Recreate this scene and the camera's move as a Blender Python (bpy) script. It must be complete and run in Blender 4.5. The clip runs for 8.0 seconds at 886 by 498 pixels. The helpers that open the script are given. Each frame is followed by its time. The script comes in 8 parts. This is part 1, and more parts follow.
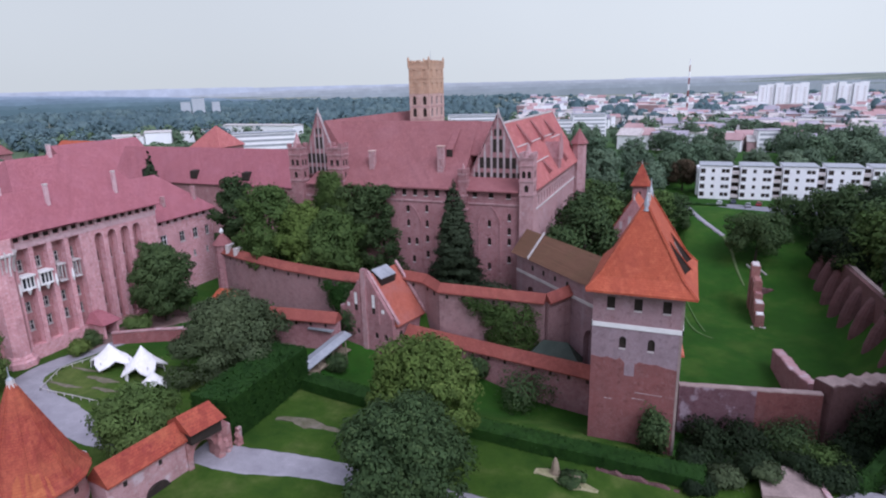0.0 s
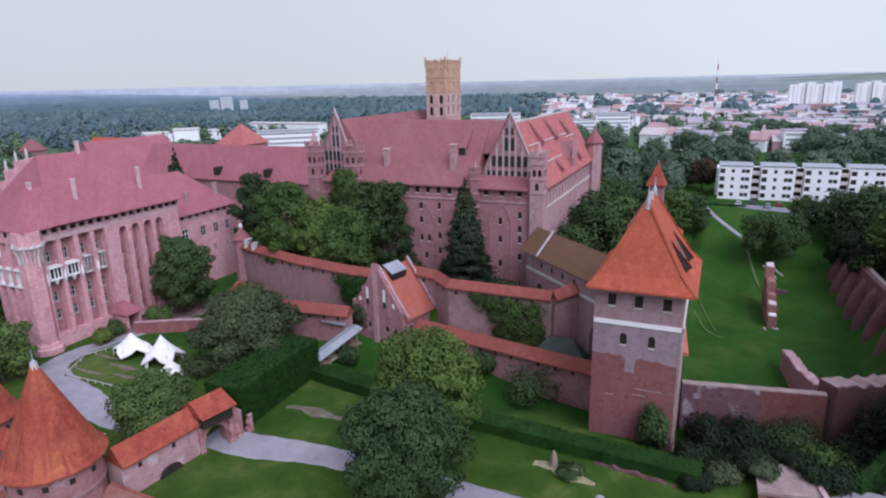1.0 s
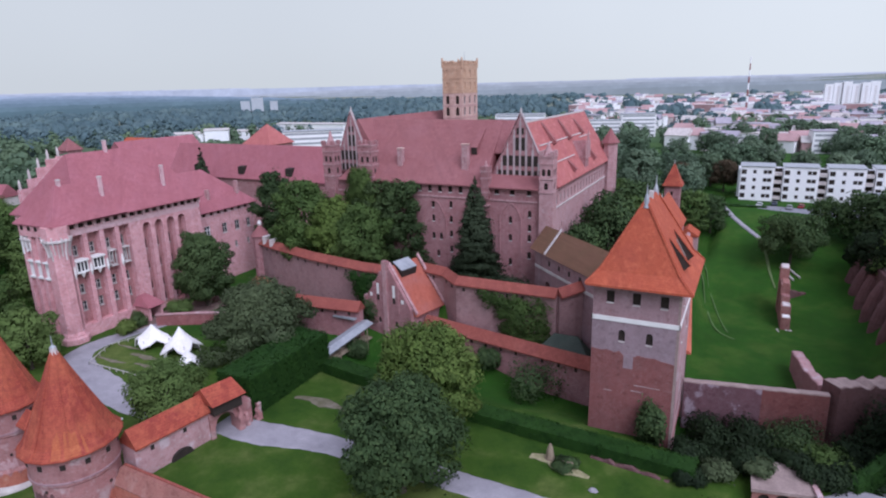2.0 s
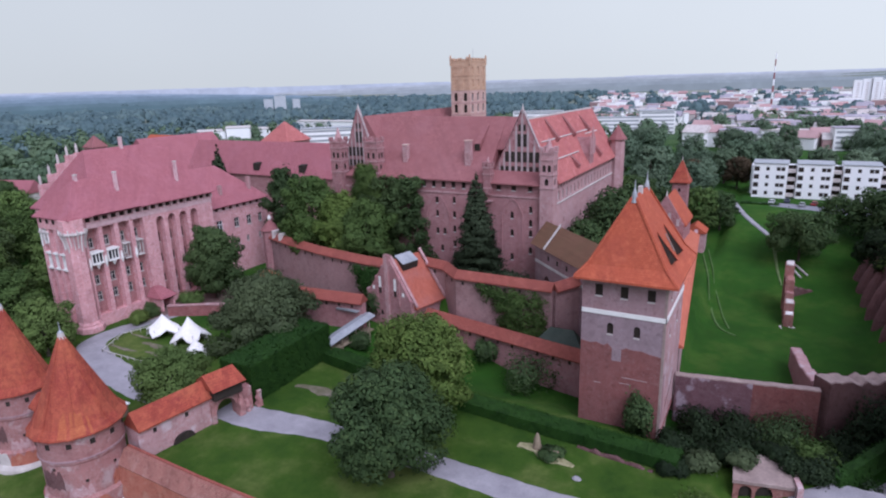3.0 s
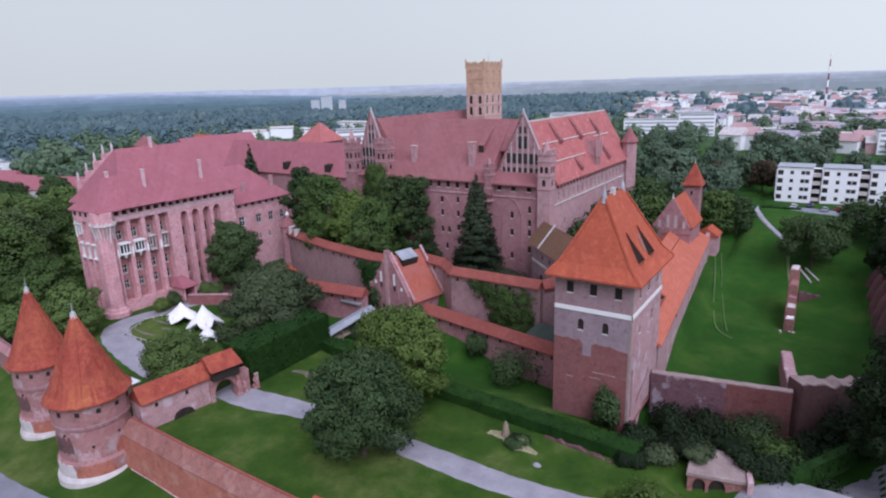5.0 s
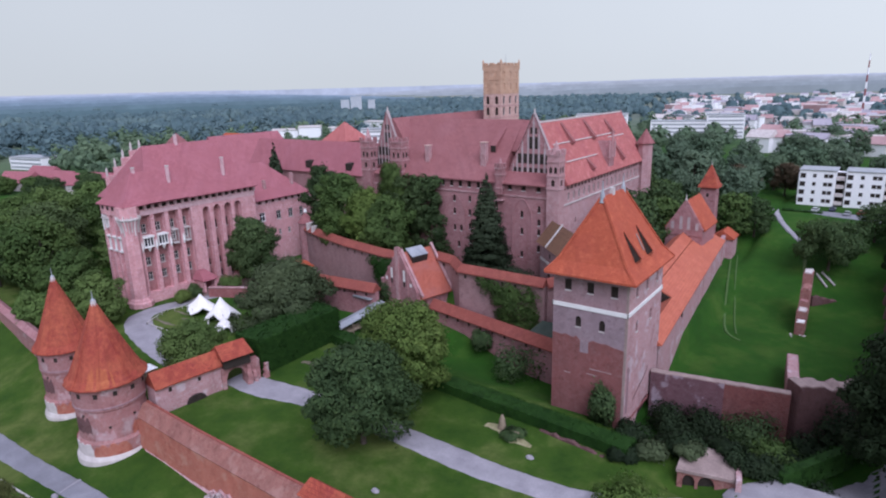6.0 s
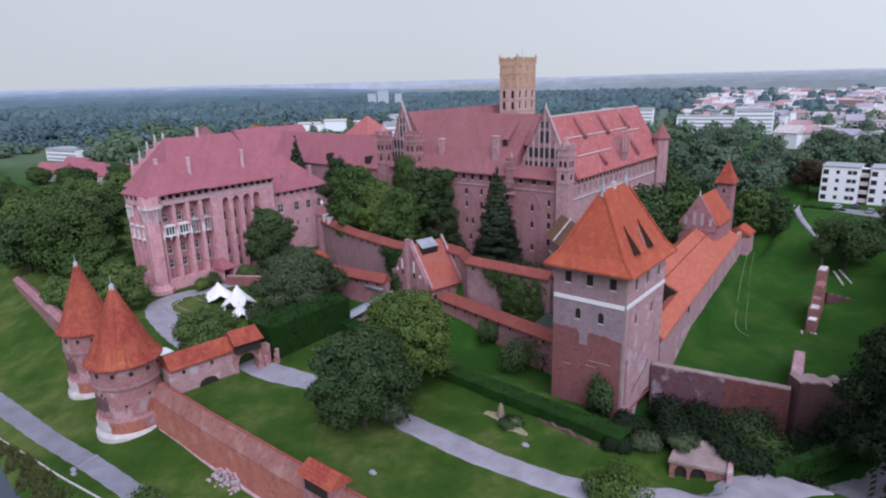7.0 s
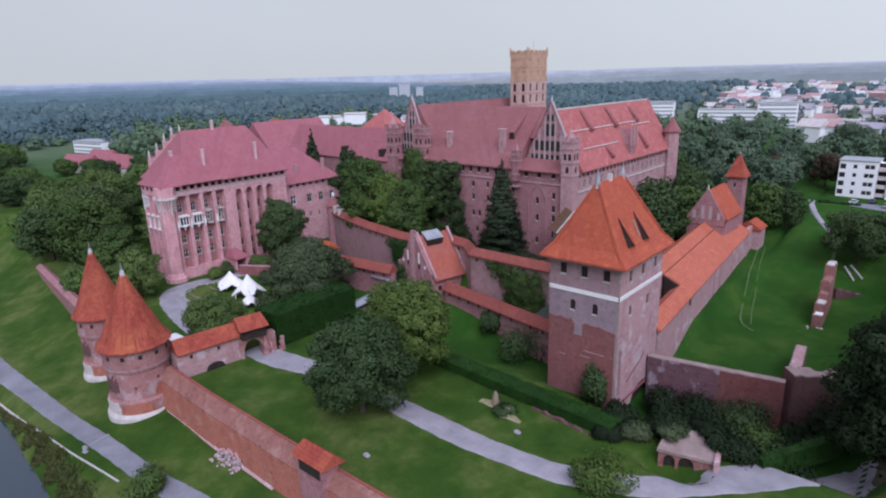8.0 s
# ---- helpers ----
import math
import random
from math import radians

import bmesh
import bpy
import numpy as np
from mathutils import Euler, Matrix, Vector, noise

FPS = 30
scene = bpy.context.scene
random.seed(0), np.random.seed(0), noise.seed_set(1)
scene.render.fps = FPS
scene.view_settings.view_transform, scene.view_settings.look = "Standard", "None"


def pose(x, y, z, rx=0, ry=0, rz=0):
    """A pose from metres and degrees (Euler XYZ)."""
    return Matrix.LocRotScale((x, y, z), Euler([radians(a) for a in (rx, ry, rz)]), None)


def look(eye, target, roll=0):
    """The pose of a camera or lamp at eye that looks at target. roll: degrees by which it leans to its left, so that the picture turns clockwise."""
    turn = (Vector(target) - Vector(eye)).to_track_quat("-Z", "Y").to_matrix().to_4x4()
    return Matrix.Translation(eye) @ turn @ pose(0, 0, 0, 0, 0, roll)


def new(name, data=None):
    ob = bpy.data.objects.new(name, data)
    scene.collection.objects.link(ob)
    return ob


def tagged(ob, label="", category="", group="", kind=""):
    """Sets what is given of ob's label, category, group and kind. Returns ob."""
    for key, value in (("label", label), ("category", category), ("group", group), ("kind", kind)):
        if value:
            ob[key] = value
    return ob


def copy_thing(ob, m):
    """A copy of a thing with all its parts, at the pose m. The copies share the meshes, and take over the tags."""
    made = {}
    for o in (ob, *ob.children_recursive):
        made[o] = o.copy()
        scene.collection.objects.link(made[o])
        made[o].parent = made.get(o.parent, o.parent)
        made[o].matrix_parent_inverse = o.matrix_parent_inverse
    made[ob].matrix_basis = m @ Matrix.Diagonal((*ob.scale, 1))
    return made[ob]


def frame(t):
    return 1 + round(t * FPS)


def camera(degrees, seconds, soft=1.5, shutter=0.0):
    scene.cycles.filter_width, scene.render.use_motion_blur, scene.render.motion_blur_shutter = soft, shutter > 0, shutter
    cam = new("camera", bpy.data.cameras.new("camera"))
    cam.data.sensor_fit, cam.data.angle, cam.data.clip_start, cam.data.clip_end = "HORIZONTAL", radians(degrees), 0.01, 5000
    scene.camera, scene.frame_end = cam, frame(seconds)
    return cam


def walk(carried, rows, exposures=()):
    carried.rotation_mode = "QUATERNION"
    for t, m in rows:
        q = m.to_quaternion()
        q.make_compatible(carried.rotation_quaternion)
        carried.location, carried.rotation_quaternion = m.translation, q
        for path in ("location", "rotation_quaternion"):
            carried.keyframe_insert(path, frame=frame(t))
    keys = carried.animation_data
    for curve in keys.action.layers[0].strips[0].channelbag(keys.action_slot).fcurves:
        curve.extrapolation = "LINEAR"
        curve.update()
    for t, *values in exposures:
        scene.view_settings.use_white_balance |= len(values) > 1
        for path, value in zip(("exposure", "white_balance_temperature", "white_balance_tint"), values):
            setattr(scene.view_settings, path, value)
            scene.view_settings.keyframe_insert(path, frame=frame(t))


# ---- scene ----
cam = camera(71.9, 8.0, soft=2.1)
METRES, EYE, TILT, LEAN, TURN = 40.0, 53.0, 1.3, 0.4, 21.8
ROWS = [
    (0.0, 0.0, 0.0, 0.0, -0.27, -16.48, 0.92),
    (0.5, 0.0361, -0.0284, 0.0017, 0.72, -16.58, 0.82),
    (1.0, 0.0744, -0.0571, 0.0047, 2.11, -16.57, 0.91),
    (1.5, 0.1229, -0.0884, 0.0047, 3.61, -16.46, 1.02),
    (3.0, 0.2987, -0.1625, 0.0012, 6.88, -16.63, 1.39),
    (3.5, 0.3712, -0.1863, 0.005, 8.21, -16.69, 1.52),
    (4.0, 0.4421, -0.2059, 0.0078, 9.19, -16.68, 1.64),
    (5.5, 0.646, -0.2795, 0.0163, 12.66, -16.34, 1.47),
    (6.0, 0.7038, -0.3007, 0.0168, 14.14, -16.35, 1.43),
    (6.5, 0.7627, -0.318, 0.0178, 15.59, -16.53, 1.4),
    (7.0, 0.8141, -0.3295, 0.0174, 16.74, -16.81, 1.43),
    (7.5, 0.8721, -0.3417, 0.017, 17.84, -17.13, 1.5),
    (8.0, 0.9272, -0.3467, 0.016, 18.86, -17.34, 1.57),
]
walk(cam, [(t, pose(0, 0, EYE, TILT, LEAN, TURN) @ pose(METRES * x, METRES * y, METRES * z, 90 + pitch, roll, yaw)) for t, x, y, z, yaw, pitch, roll in ROWS], [(0.0, 0.38, 5275, 22.5), (5.5, 0.38, 5275, 22.5), (8.0, 0.28, 5275, 22.5)])

# ---- light: a bright overcast sky with a soft sun from the south ----
SUN_EL, SUN_AZ = 46.0, 128.0
world = bpy.data.worlds.new("sky")
scene.world = world
world.use_nodes = True
wt = world.node_tree
sky = wt.nodes.new("ShaderNodeTexSky")
sky.sky_type = "NISHITA"
sky.sun_disc = False
sky.sun_elevation, sky.sun_rotation = radians(SUN_EL), radians(SUN_AZ)
sky.air_density, sky.dust_density, sky.ozone_density = 1.0, 3.0, 1.5
grey = wt.nodes.new("ShaderNodeHueSaturation")
grey.inputs["Saturation"].default_value = 0.35
cloud = wt.nodes.new("ShaderNodeMix")
cloud.data_type = "RGBA"
cloud.inputs["Factor"].default_value = 0.93
back = wt.nodes["Background"]
back.inputs["Strength"].default_value = 0.1
wt.links.new(sky.outputs[0], grey.inputs["Color"])
wt.links.new(grey.outputs[0], cloud.inputs["A"])
# the overcast is a warmer, duller grey low down than overhead
coords = wt.nodes.new("ShaderNodeTexCoord")
axes = wt.nodes.new("ShaderNodeSeparateXYZ")
climb = wt.nodes.new("ShaderNodeMapRange")
climb.interpolation_type = "SMOOTHSTEP"
climb.inputs["From Min"].default_value, climb.inputs["From Max"].default_value = 0.1, 0.75
layer = wt.nodes.new("ShaderNodeMix")
layer.data_type = "RGBA"
layer.inputs["A"].default_value, layer.inputs["B"].default_value = (6.45, 6.4, 5.2, 1), (6.6, 6.4, 6.5, 1)
wt.links.new(coords.outputs["Generated"], axes.inputs[0])
wt.links.new(axes.outputs["Z"], climb.inputs["Value"])
wt.links.new(climb.outputs["Result"], layer.inputs["Factor"])
# broad soft unevenness of the cloud sheet, duller over the river
sheet = wt.nodes.new("ShaderNodeTexNoise")
sheet.inputs["Scale"].default_value, sheet.inputs["Detail"].default_value = 1.6, 3.0
wt.links.new(coords.outputs["Generated"], sheet.inputs["Vector"])
west = wt.nodes.new("ShaderNodeMapRange")
west.inputs["From Min"].default_value, west.inputs["From Max"].default_value = -1.0, 0.1
west.inputs["To Min"].default_value, west.inputs["To Max"].default_value = 0.8, 1.0
wt.links.new(axes.outputs["X"], west.inputs["Value"])
uneven = wt.nodes.new("ShaderNodeMapRange")
uneven.inputs["To Min"].default_value, uneven.inputs["To Max"].default_value = 0.9, 1.08
wt.links.new(sheet.outputs["Fac"], uneven.inputs["Value"])
dull = wt.nodes.new("ShaderNodeMath")
dull.operation = "MULTIPLY"
wt.links.new(west.outputs["Result"], dull.inputs[0])
wt.links.new(uneven.outputs["Result"], dull.inputs[1])
clouded = wt.nodes.new("ShaderNodeVectorMath")
clouded.operation = "SCALE"
wt.links.new(layer.outputs["Result"], clouded.inputs[0])
wt.links.new(dull.outputs[0], clouded.inputs["Scale"])
wt.links.new(clouded.outputs[0], cloud.inputs["B"])
wt.links.new(cloud.outputs["Result"], back.inputs["Color"])
sun_data = bpy.data.lights.new("sun", "SUN")
sun_data.energy, sun_data.angle, sun_data.color = 2.2, radians(40), (1.0, 0.94, 0.87)
sun = new("sun", sun_data)
sun.matrix_basis = look((0, 0, 0), (-math.sin(radians(SUN_AZ)) * math.cos(radians(SUN_EL)), -math.cos(radians(SUN_AZ)) * math.cos(radians(SUN_EL)), -math.sin(radians(SUN_EL))))


# ---- materials ----
def node_material(name, rough=0.85, metal=0.0, spec=0.3):
    m = bpy.data.materials.new(name)
    m.use_nodes = True
    bsdf = m.node_tree.nodes["Principled BSDF"]
    bsdf.inputs["Roughness"].default_value, bsdf.inputs["Metallic"].default_value = rough, metal
    bsdf.inputs["Specular IOR Level"].default_value = spec
    return m, m.node_tree, bsdf


def noise_node(t, vec, scale, detail=4.0, rough=0.6):
    n = t.nodes.new("ShaderNodeTexNoise")
    n.inputs["Scale"].default_value, n.inputs["Detail"].default_value, n.inputs["Roughness"].default_value = scale, detail, rough
    t.links.new(vec, n.inputs["Vector"])
    return n.outputs["Fac"]


def ramp_node(t, fac, *stops):
    r = t.nodes.new("ShaderNodeValToRGB")
    els = r.color_ramp.elements
    els[0].position, els[0].color = stops[0][0], (*stops[0][1], 1)
    els[1].position, els[1].color = stops[-1][0], (*stops[-1][1], 1)
    for p, c in stops[1:-1]:
        e = els.new(p)
        e.color = (*c, 1)
    t.links.new(fac, r.inputs["Fac"])
    return r.outputs["Color"]


def mix_node(t, fac, a, b, blend="MIX"):
    m = t.nodes.new("ShaderNodeMix")
    m.data_type, m.blend_type = "RGBA", blend
    for sock, v in (("Factor", fac), ("A", a), ("B", b)):
        if isinstance(v, (int, float)):
            m.inputs[sock].default_value = v
        elif isinstance(v, tuple):
            m.inputs[sock].default_value = (*v, 1)
        else:
            t.links.new(v, m.inputs[sock])
    return m.outputs["Result"]


def bump_node(t, bsdf, height, strength=0.3, distance=0.1):
    b = t.nodes.new("ShaderNodeBump")
    b.inputs["Strength"].default_value, b.inputs["Distance"].default_value = strength, distance
    t.links.new(height, b.inputs["Height"])
    t.links.new(b.outputs["Normal"], bsdf.inputs["Normal"])


def position_node(t):
    return t.nodes.new("ShaderNodeNewGeometry").outputs["Position"]


def wall_coords(t):
    """(x + y, z) in metres, so that courses run level round every wall."""
    s = t.nodes.new("ShaderNodeSeparateXYZ")
    t.links.new(position_node(t), s.inputs[0])
    a = t.nodes.new("ShaderNodeMath")
    t.links.new(s.outputs[0], a.inputs[0])
    t.links.new(s.outputs[1], a.inputs[1])
    c = t.nodes.new("ShaderNodeCombineXYZ")
    t.links.new(a.outputs[0], c.inputs[0])
    t.links.new(s.outputs[2], c.inputs[1])
    return c.outputs[0], s.outputs[2]


def stretched(t, vec):
    """The same coordinates drawn out downwards, for rain streaks."""
    m = t.nodes.new("ShaderNodeMapping")
    m.inputs["Scale"].default_value = (0.3, 0.05, 1.0)
    t.links.new(vec, m.inputs["Vector"])
    return m.outputs[0]


def brick_material(name, dark, light, mortar, stain, stain_amount=0.45, patch=None):
    m, t, bsdf = node_material(name, 0.9)
    vec, z = wall_coords(t)
    pos = position_node(t)
    b = t.nodes.new("ShaderNodeTexBrick")
    b.inputs["Scale"].default_value = 1.0
    b.inputs["Brick Width"].default_value, b.inputs["Row Height"].default_value = 0.30, 0.11
    b.inputs["Mortar Size"].default_value = 0.012
    b.inputs["Color1"].default_value, b.inputs["Color2"].default_value, b.inputs["Mortar"].default_value = (*dark, 1), (*light, 1), (*mortar, 1)
    t.links.new(vec, b.inputs["Vector"])
    big = noise_node(t, pos, 0.16, 5)
    mid = noise_node(t, pos, 0.45, 4, 0.62)
    col = mix_node(t, ramp_mask(t, big, 0.42, 0.68, stain_amount), b.outputs["Color"], stain)
    col = mix_node(t, ramp_mask(t, noise_node(t, pos, 0.07, 2, 0.5), 0.5, 0.56, 0.35), col, light)
    if patch:
        col = mix_node(t, ramp_mask(t, noise_node(t, pos, 0.33, 3), 0.56, 0.64, 0.75), col, patch)
    col = mix_node(t, ramp_mask(t, mid, 0.45, 0.75, 0.38), col, tuple(0.55 * v for v in dark))
    col = mix_node(t, ramp_mask(t, noise_node(t, stretched(t, vec), 1.0, 4, 0.7), 0.5, 0.75, 0.4), col, tuple(0.6 * v for v in dark))
    col = mix_node(t, ramp_mask(t, noise_node(t, pos, 0.7, 4, 0.75), 0.55, 0.72, 0.4), col, mortar)
    col = mix_node(t, ramp_mask(t, noise_node(t, pos, 1.1, 3, 0.7), 0.56, 0.66, 0.5), col, tuple(0.6 * v for v in dark))
    col = mix_node(t, ramp_mask(t, noise_node(t, pos, 1.7, 3, 0.7), 0.58, 0.66, 0.5), col, mortar)
    t.links.new(col, bsdf.inputs["Base Color"])
    bump_node(t, bsdf, mid, 0.5, 0.12)
    return m


def ramp_mask(t, fac, lo, hi, amount):
    r = t.nodes.new("ShaderNodeMapRange")
    r.inputs["From Min"].default_value, r.inputs["From Max"].default_value, r.inputs["To Max"].default_value = lo, hi, amount
    t.links.new(fac, r.inputs["Value"])
    return r.outputs["Result"]


def tile_material(name, dark, light, stain, stain_amount=0.5, streak=0.35, mottle=0.0):
    m, t, bsdf = node_material(name, 0.8)
    vec, z = wall_coords(t)
    pos = position_node(t)
    w = t.nodes.new("ShaderNodeTexBrick")
    w.inputs["Scale"].default_value = 1.0
    w.inputs["Brick Width"].default_value, w.inputs["Row Height"].default_value = 0.24, 0.3
    w.inputs["Mortar Size"].default_value = 0.02
    w.inputs["Color1"].default_value, w.inputs["Color2"].default_value, w.inputs["Mortar"].default_value = (*dark, 1), (*light, 1), (*(0.55 * v for v in dark), 1)
    t.links.new(vec, w.inputs["Vector"])
    col = mix_node(t, ramp_mask(t, noise_node(t, pos, 0.22, 6, 0.65), 0.45, 0.7, stain_amount), w.outputs["Color"], stain)
    col = mix_node(t, ramp_mask(t, noise_node(t, pos, 1.3, 5, 0.75), 0.45, 0.75, streak), col, tuple(0.5 * v for v in dark))
    col = mix_node(t, ramp_mask(t, noise_node(t, stretched(t, vec), 1.3, 4, 0.7), 0.48, 0.72, streak), col, tuple(0.55 * v for v in dark))
    col = mix_node(t, ramp_mask(t, noise_node(t, pos, 1.6, 2, 0.6), 0.64, 0.7, 0.45), col, tuple(0.45 * v for v in dark))
    col = mix_node(t, ramp_mask(t, noise_node(t, pos, 0.12, 4, 0.6), 0.42, 0.68, 0.35), col, tuple(0.75 * v for v in dark))
    if mottle:
        col = mix_node(t, ramp_mask(t, noise_node(t, pos, 0.75, 5, 0.75), 0.53, 0.62, mottle), col, (light[0] * 1.1, light[1] * 1.3, light[2] * 1.3))
        col = mix_node(t, ramp_mask(t, noise_node(t, pos, 0.5, 5, 0.8), 0.54, 0.64, mottle), col, (dark[0] * 0.6, dark[1] * 0.5, dark[2] * 0.75))
    t.links.new(col, bsdf.inputs["Base Color"])
    bump_node(t, bsdf, w.outputs["Fac"], 0.4, 0.06)
    return m


def patchy_material(name, c1, c2, c3, s1=0.3, s2=4.0, rough=0.9, bump=0.3, spec=0.3, metal=0.0):
    m, t, bsdf = node_material(name, rough, metal, spec)
    pos = position_node(t)
    n1, n2 = noise_node(t, pos, s1, 6, 0.65), noise_node(t, pos, s2, 5, 0.7)
    col = ramp_node(t, n1, (0.32, c1), (0.52, c2), (0.7, c3))
    col = mix_node(t, ramp_mask(t, n2, 0.35, 0.75, 0.5), col, tuple(0.6 * v for v in c1))
    t.links.new(col, bsdf.inputs["Base Color"])
    if bump:
        bump_node(t, bsdf, n2, bump, 0.15)
    return m


def grass_material():
    m, t, bsdf = node_material("grass", 0.95, spec=0.1)
    pos = position_node(t)
    big, mid, fine = noise_node(t, pos, 0.06, 6, 0.7), noise_node(t, pos, 0.3, 6, 0.75), noise_node(t, pos, 5.0, 4, 0.8)
    col = ramp_node(t, big, (0.35, (0.018, 0.054, 0.005)), (0.48, (0.042, 0.088, 0.009)), (0.61, (0.108, 0.138, 0.034)))
    lush = ramp_node(t, big, (0.38, (0.012, 0.06, 0.005)), (0.52, (0.022, 0.082, 0.007)), (0.64, (0.05, 0.105, 0.014)))
    parts = t.nodes.new("ShaderNodeSeparateXYZ")
    t.links.new(pos, parts.inputs[0])
    col = mix_node(t, ramp_mask(t, parts.outputs[1], 82.0, 92.0, 1.0), col, lush)
    col = mix_node(t, ramp_mask(t, mid, 0.4, 0.75, 0.55), col, (0.018, 0.043, 0.006))
    col = mix_node(t, ramp_mask(t, fine, 0.35, 0.8, 0.42), col, (0.06, 0.092, 0.02))
    t.links.new(col, bsdf.inputs["Base Color"])
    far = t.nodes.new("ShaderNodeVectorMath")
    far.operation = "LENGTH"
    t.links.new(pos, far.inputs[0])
    # far fields, a patchwork paled towards grey with haze put into the colour
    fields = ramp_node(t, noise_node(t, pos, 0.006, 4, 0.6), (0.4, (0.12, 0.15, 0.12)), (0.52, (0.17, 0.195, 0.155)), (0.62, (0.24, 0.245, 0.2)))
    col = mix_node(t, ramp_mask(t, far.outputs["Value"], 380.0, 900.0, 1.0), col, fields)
    col = mix_node(t, ramp_mask(t, noise_node(t, pos, 0.9, 5, 0.8), 0.6, 0.78, 0.35), col, (0.085, 0.12, 0.035))
    t.links.new(col, bsdf.inputs["Base Color"])
    bump_node(t, bsdf, fine, 0.7, 0.2)
    return m


def leaf_material(name, dark, mid, light, through_amount=0.3, hollow=0.6):
    m, t, bsdf = node_material(name, 0.75, spec=0.2)
    geo = t.nodes.new("ShaderNodeNewGeometry")
    info = t.nodes.new("ShaderNodeObjectInfo")
    col = ramp_node(t, geo.outputs["Random Per Island"], (0.0, tuple(0.3 * a + 0.7 * b for a, b in zip(dark, mid))), (0.6, mid), (1.0, tuple(0.5 * (a + b) for a, b in zip(light, mid))))
    hsv = t.nodes.new("ShaderNodeHueSaturation")
    t.links.new(col, hsv.inputs["Color"])
    r = t.nodes.new("ShaderNodeMapRange")
    r.inputs["To Min"].default_value, r.inputs["To Max"].default_value = 0.85, 1.15
    t.links.new(info.outputs["Random"], r.inputs["Value"])
    t.links.new(r.outputs["Result"], hsv.inputs["Value"])
    big = noise_node(t, geo.outputs["Position"], 0.5, 4, 0.7)
    # darker clumps stand in for shade inside the crown, put into the colour
    out = mix_node(t, ramp_mask(t, big, 0.46, 0.64, 0.65), hsv.outputs["Color"], tuple(hollow * v for v in dark))
    out = mix_node(t, ramp_mask(t, noise_node(t, geo.outputs["Position"], 0.022, 4, 0.65), 0.44, 0.6, 0.55), out, dark)
    out = mix_node(t, ramp_mask(t, noise_node(t, geo.outputs["Position"], 0.009, 3, 0.6), 0.52, 0.66, 0.45), out, light)
    t.links.new(out, bsdf.inputs["Base Color"])
    tr = t.nodes.new("ShaderNodeBsdfTranslucent")
    t.links.new(out, tr.inputs["Color"])
    mx = t.nodes.new("ShaderNodeMixShader")
    mx.inputs[0].default_value = through_amount
    t.links.new(bsdf.outputs[0], mx.inputs[1])
    t.links.new(tr.outputs[0], mx.inputs[2])
    t.links.new(mx.outputs[0], t.nodes["Material Output"].inputs["Surface"])
    return m


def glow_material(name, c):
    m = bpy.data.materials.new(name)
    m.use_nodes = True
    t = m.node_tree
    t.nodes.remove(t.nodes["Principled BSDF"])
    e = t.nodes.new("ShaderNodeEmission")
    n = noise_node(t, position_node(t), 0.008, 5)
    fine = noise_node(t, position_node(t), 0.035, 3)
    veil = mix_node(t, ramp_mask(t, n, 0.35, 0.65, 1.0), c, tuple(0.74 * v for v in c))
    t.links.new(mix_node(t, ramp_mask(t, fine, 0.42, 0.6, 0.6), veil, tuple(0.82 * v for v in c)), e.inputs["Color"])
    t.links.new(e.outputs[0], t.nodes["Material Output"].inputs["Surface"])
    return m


BRICK = brick_material("castle_brick", (0.242, 0.0905, 0.0954), (0.334, 0.152, 0.156), (0.417, 0.289, 0.291), (0.301, 0.159, 0.168))
BRICK_PALE = brick_material("pale_brick", (0.317, 0.155, 0.155), (0.422, 0.235, 0.237), (0.493, 0.378, 0.387), (0.405, 0.269, 0.28), 0.5)
BRICK_PALACE = brick_material("palace_brick", (0.453, 0.187, 0.192), (0.615, 0.311, 0.32), (0.72, 0.53, 0.555), (0.535, 0.305, 0.32))
BRICK_GREY = brick_material("greyish_brick", (0.24, 0.128, 0.134), (0.312, 0.184, 0.195), (0.335, 0.25, 0.265), (0.312, 0.222, 0.242), 0.6)
BRICK_RED = brick_material("red_brick", (0.213, 0.0624, 0.061), (0.287, 0.0936, 0.0897), (0.295, 0.164, 0.163), (0.213, 0.0936, 0.0935), 0.5)
BRICK_LILAC = brick_material("grey_lilac_brick", (0.215, 0.142, 0.158), (0.275, 0.195, 0.215), (0.31, 0.255, 0.28), (0.28, 0.22, 0.25), 0.6)
BRICK_TOWER = brick_material("brown_red_brick", (0.165, 0.054, 0.05), (0.225, 0.08, 0.074), (0.25, 0.14, 0.135), (0.17, 0.08, 0.078), 0.5)
BRICK_BROWN = brick_material("dark_brown_brick", (0.0975, 0.0432, 0.0414), (0.135, 0.0648, 0.0622), (0.158, 0.0972, 0.0962), (0.112, 0.0634, 0.0636), 0.5)
BRICK_WORN = brick_material("worn_brick", (0.259, 0.103, 0.0972), (0.351, 0.158, 0.15), (0.368, 0.261, 0.251), (0.251, 0.134, 0.129), 0.6, (0.418, 0.332, 0.332))
BRICK_OCHRE = brick_material("ochre_brick", (0.42, 0.25, 0.16), (0.52, 0.335, 0.215), (0.54, 0.42, 0.31), (0.46, 0.3, 0.21), 0.6)
BRICK_CREAM = brick_material("pale_cream_pink_brick", (0.43, 0.26, 0.215), (0.54, 0.36, 0.31), (0.58, 0.46, 0.41), (0.5, 0.35, 0.31), 0.5)
BRICK_ORANGE = brick_material("orange_brick", (0.303, 0.0869, 0.0552), (0.389, 0.129, 0.0861), (0.399, 0.209, 0.154), (0.311, 0.112, 0.0799), 0.6, (0.399, 0.209, 0.154))
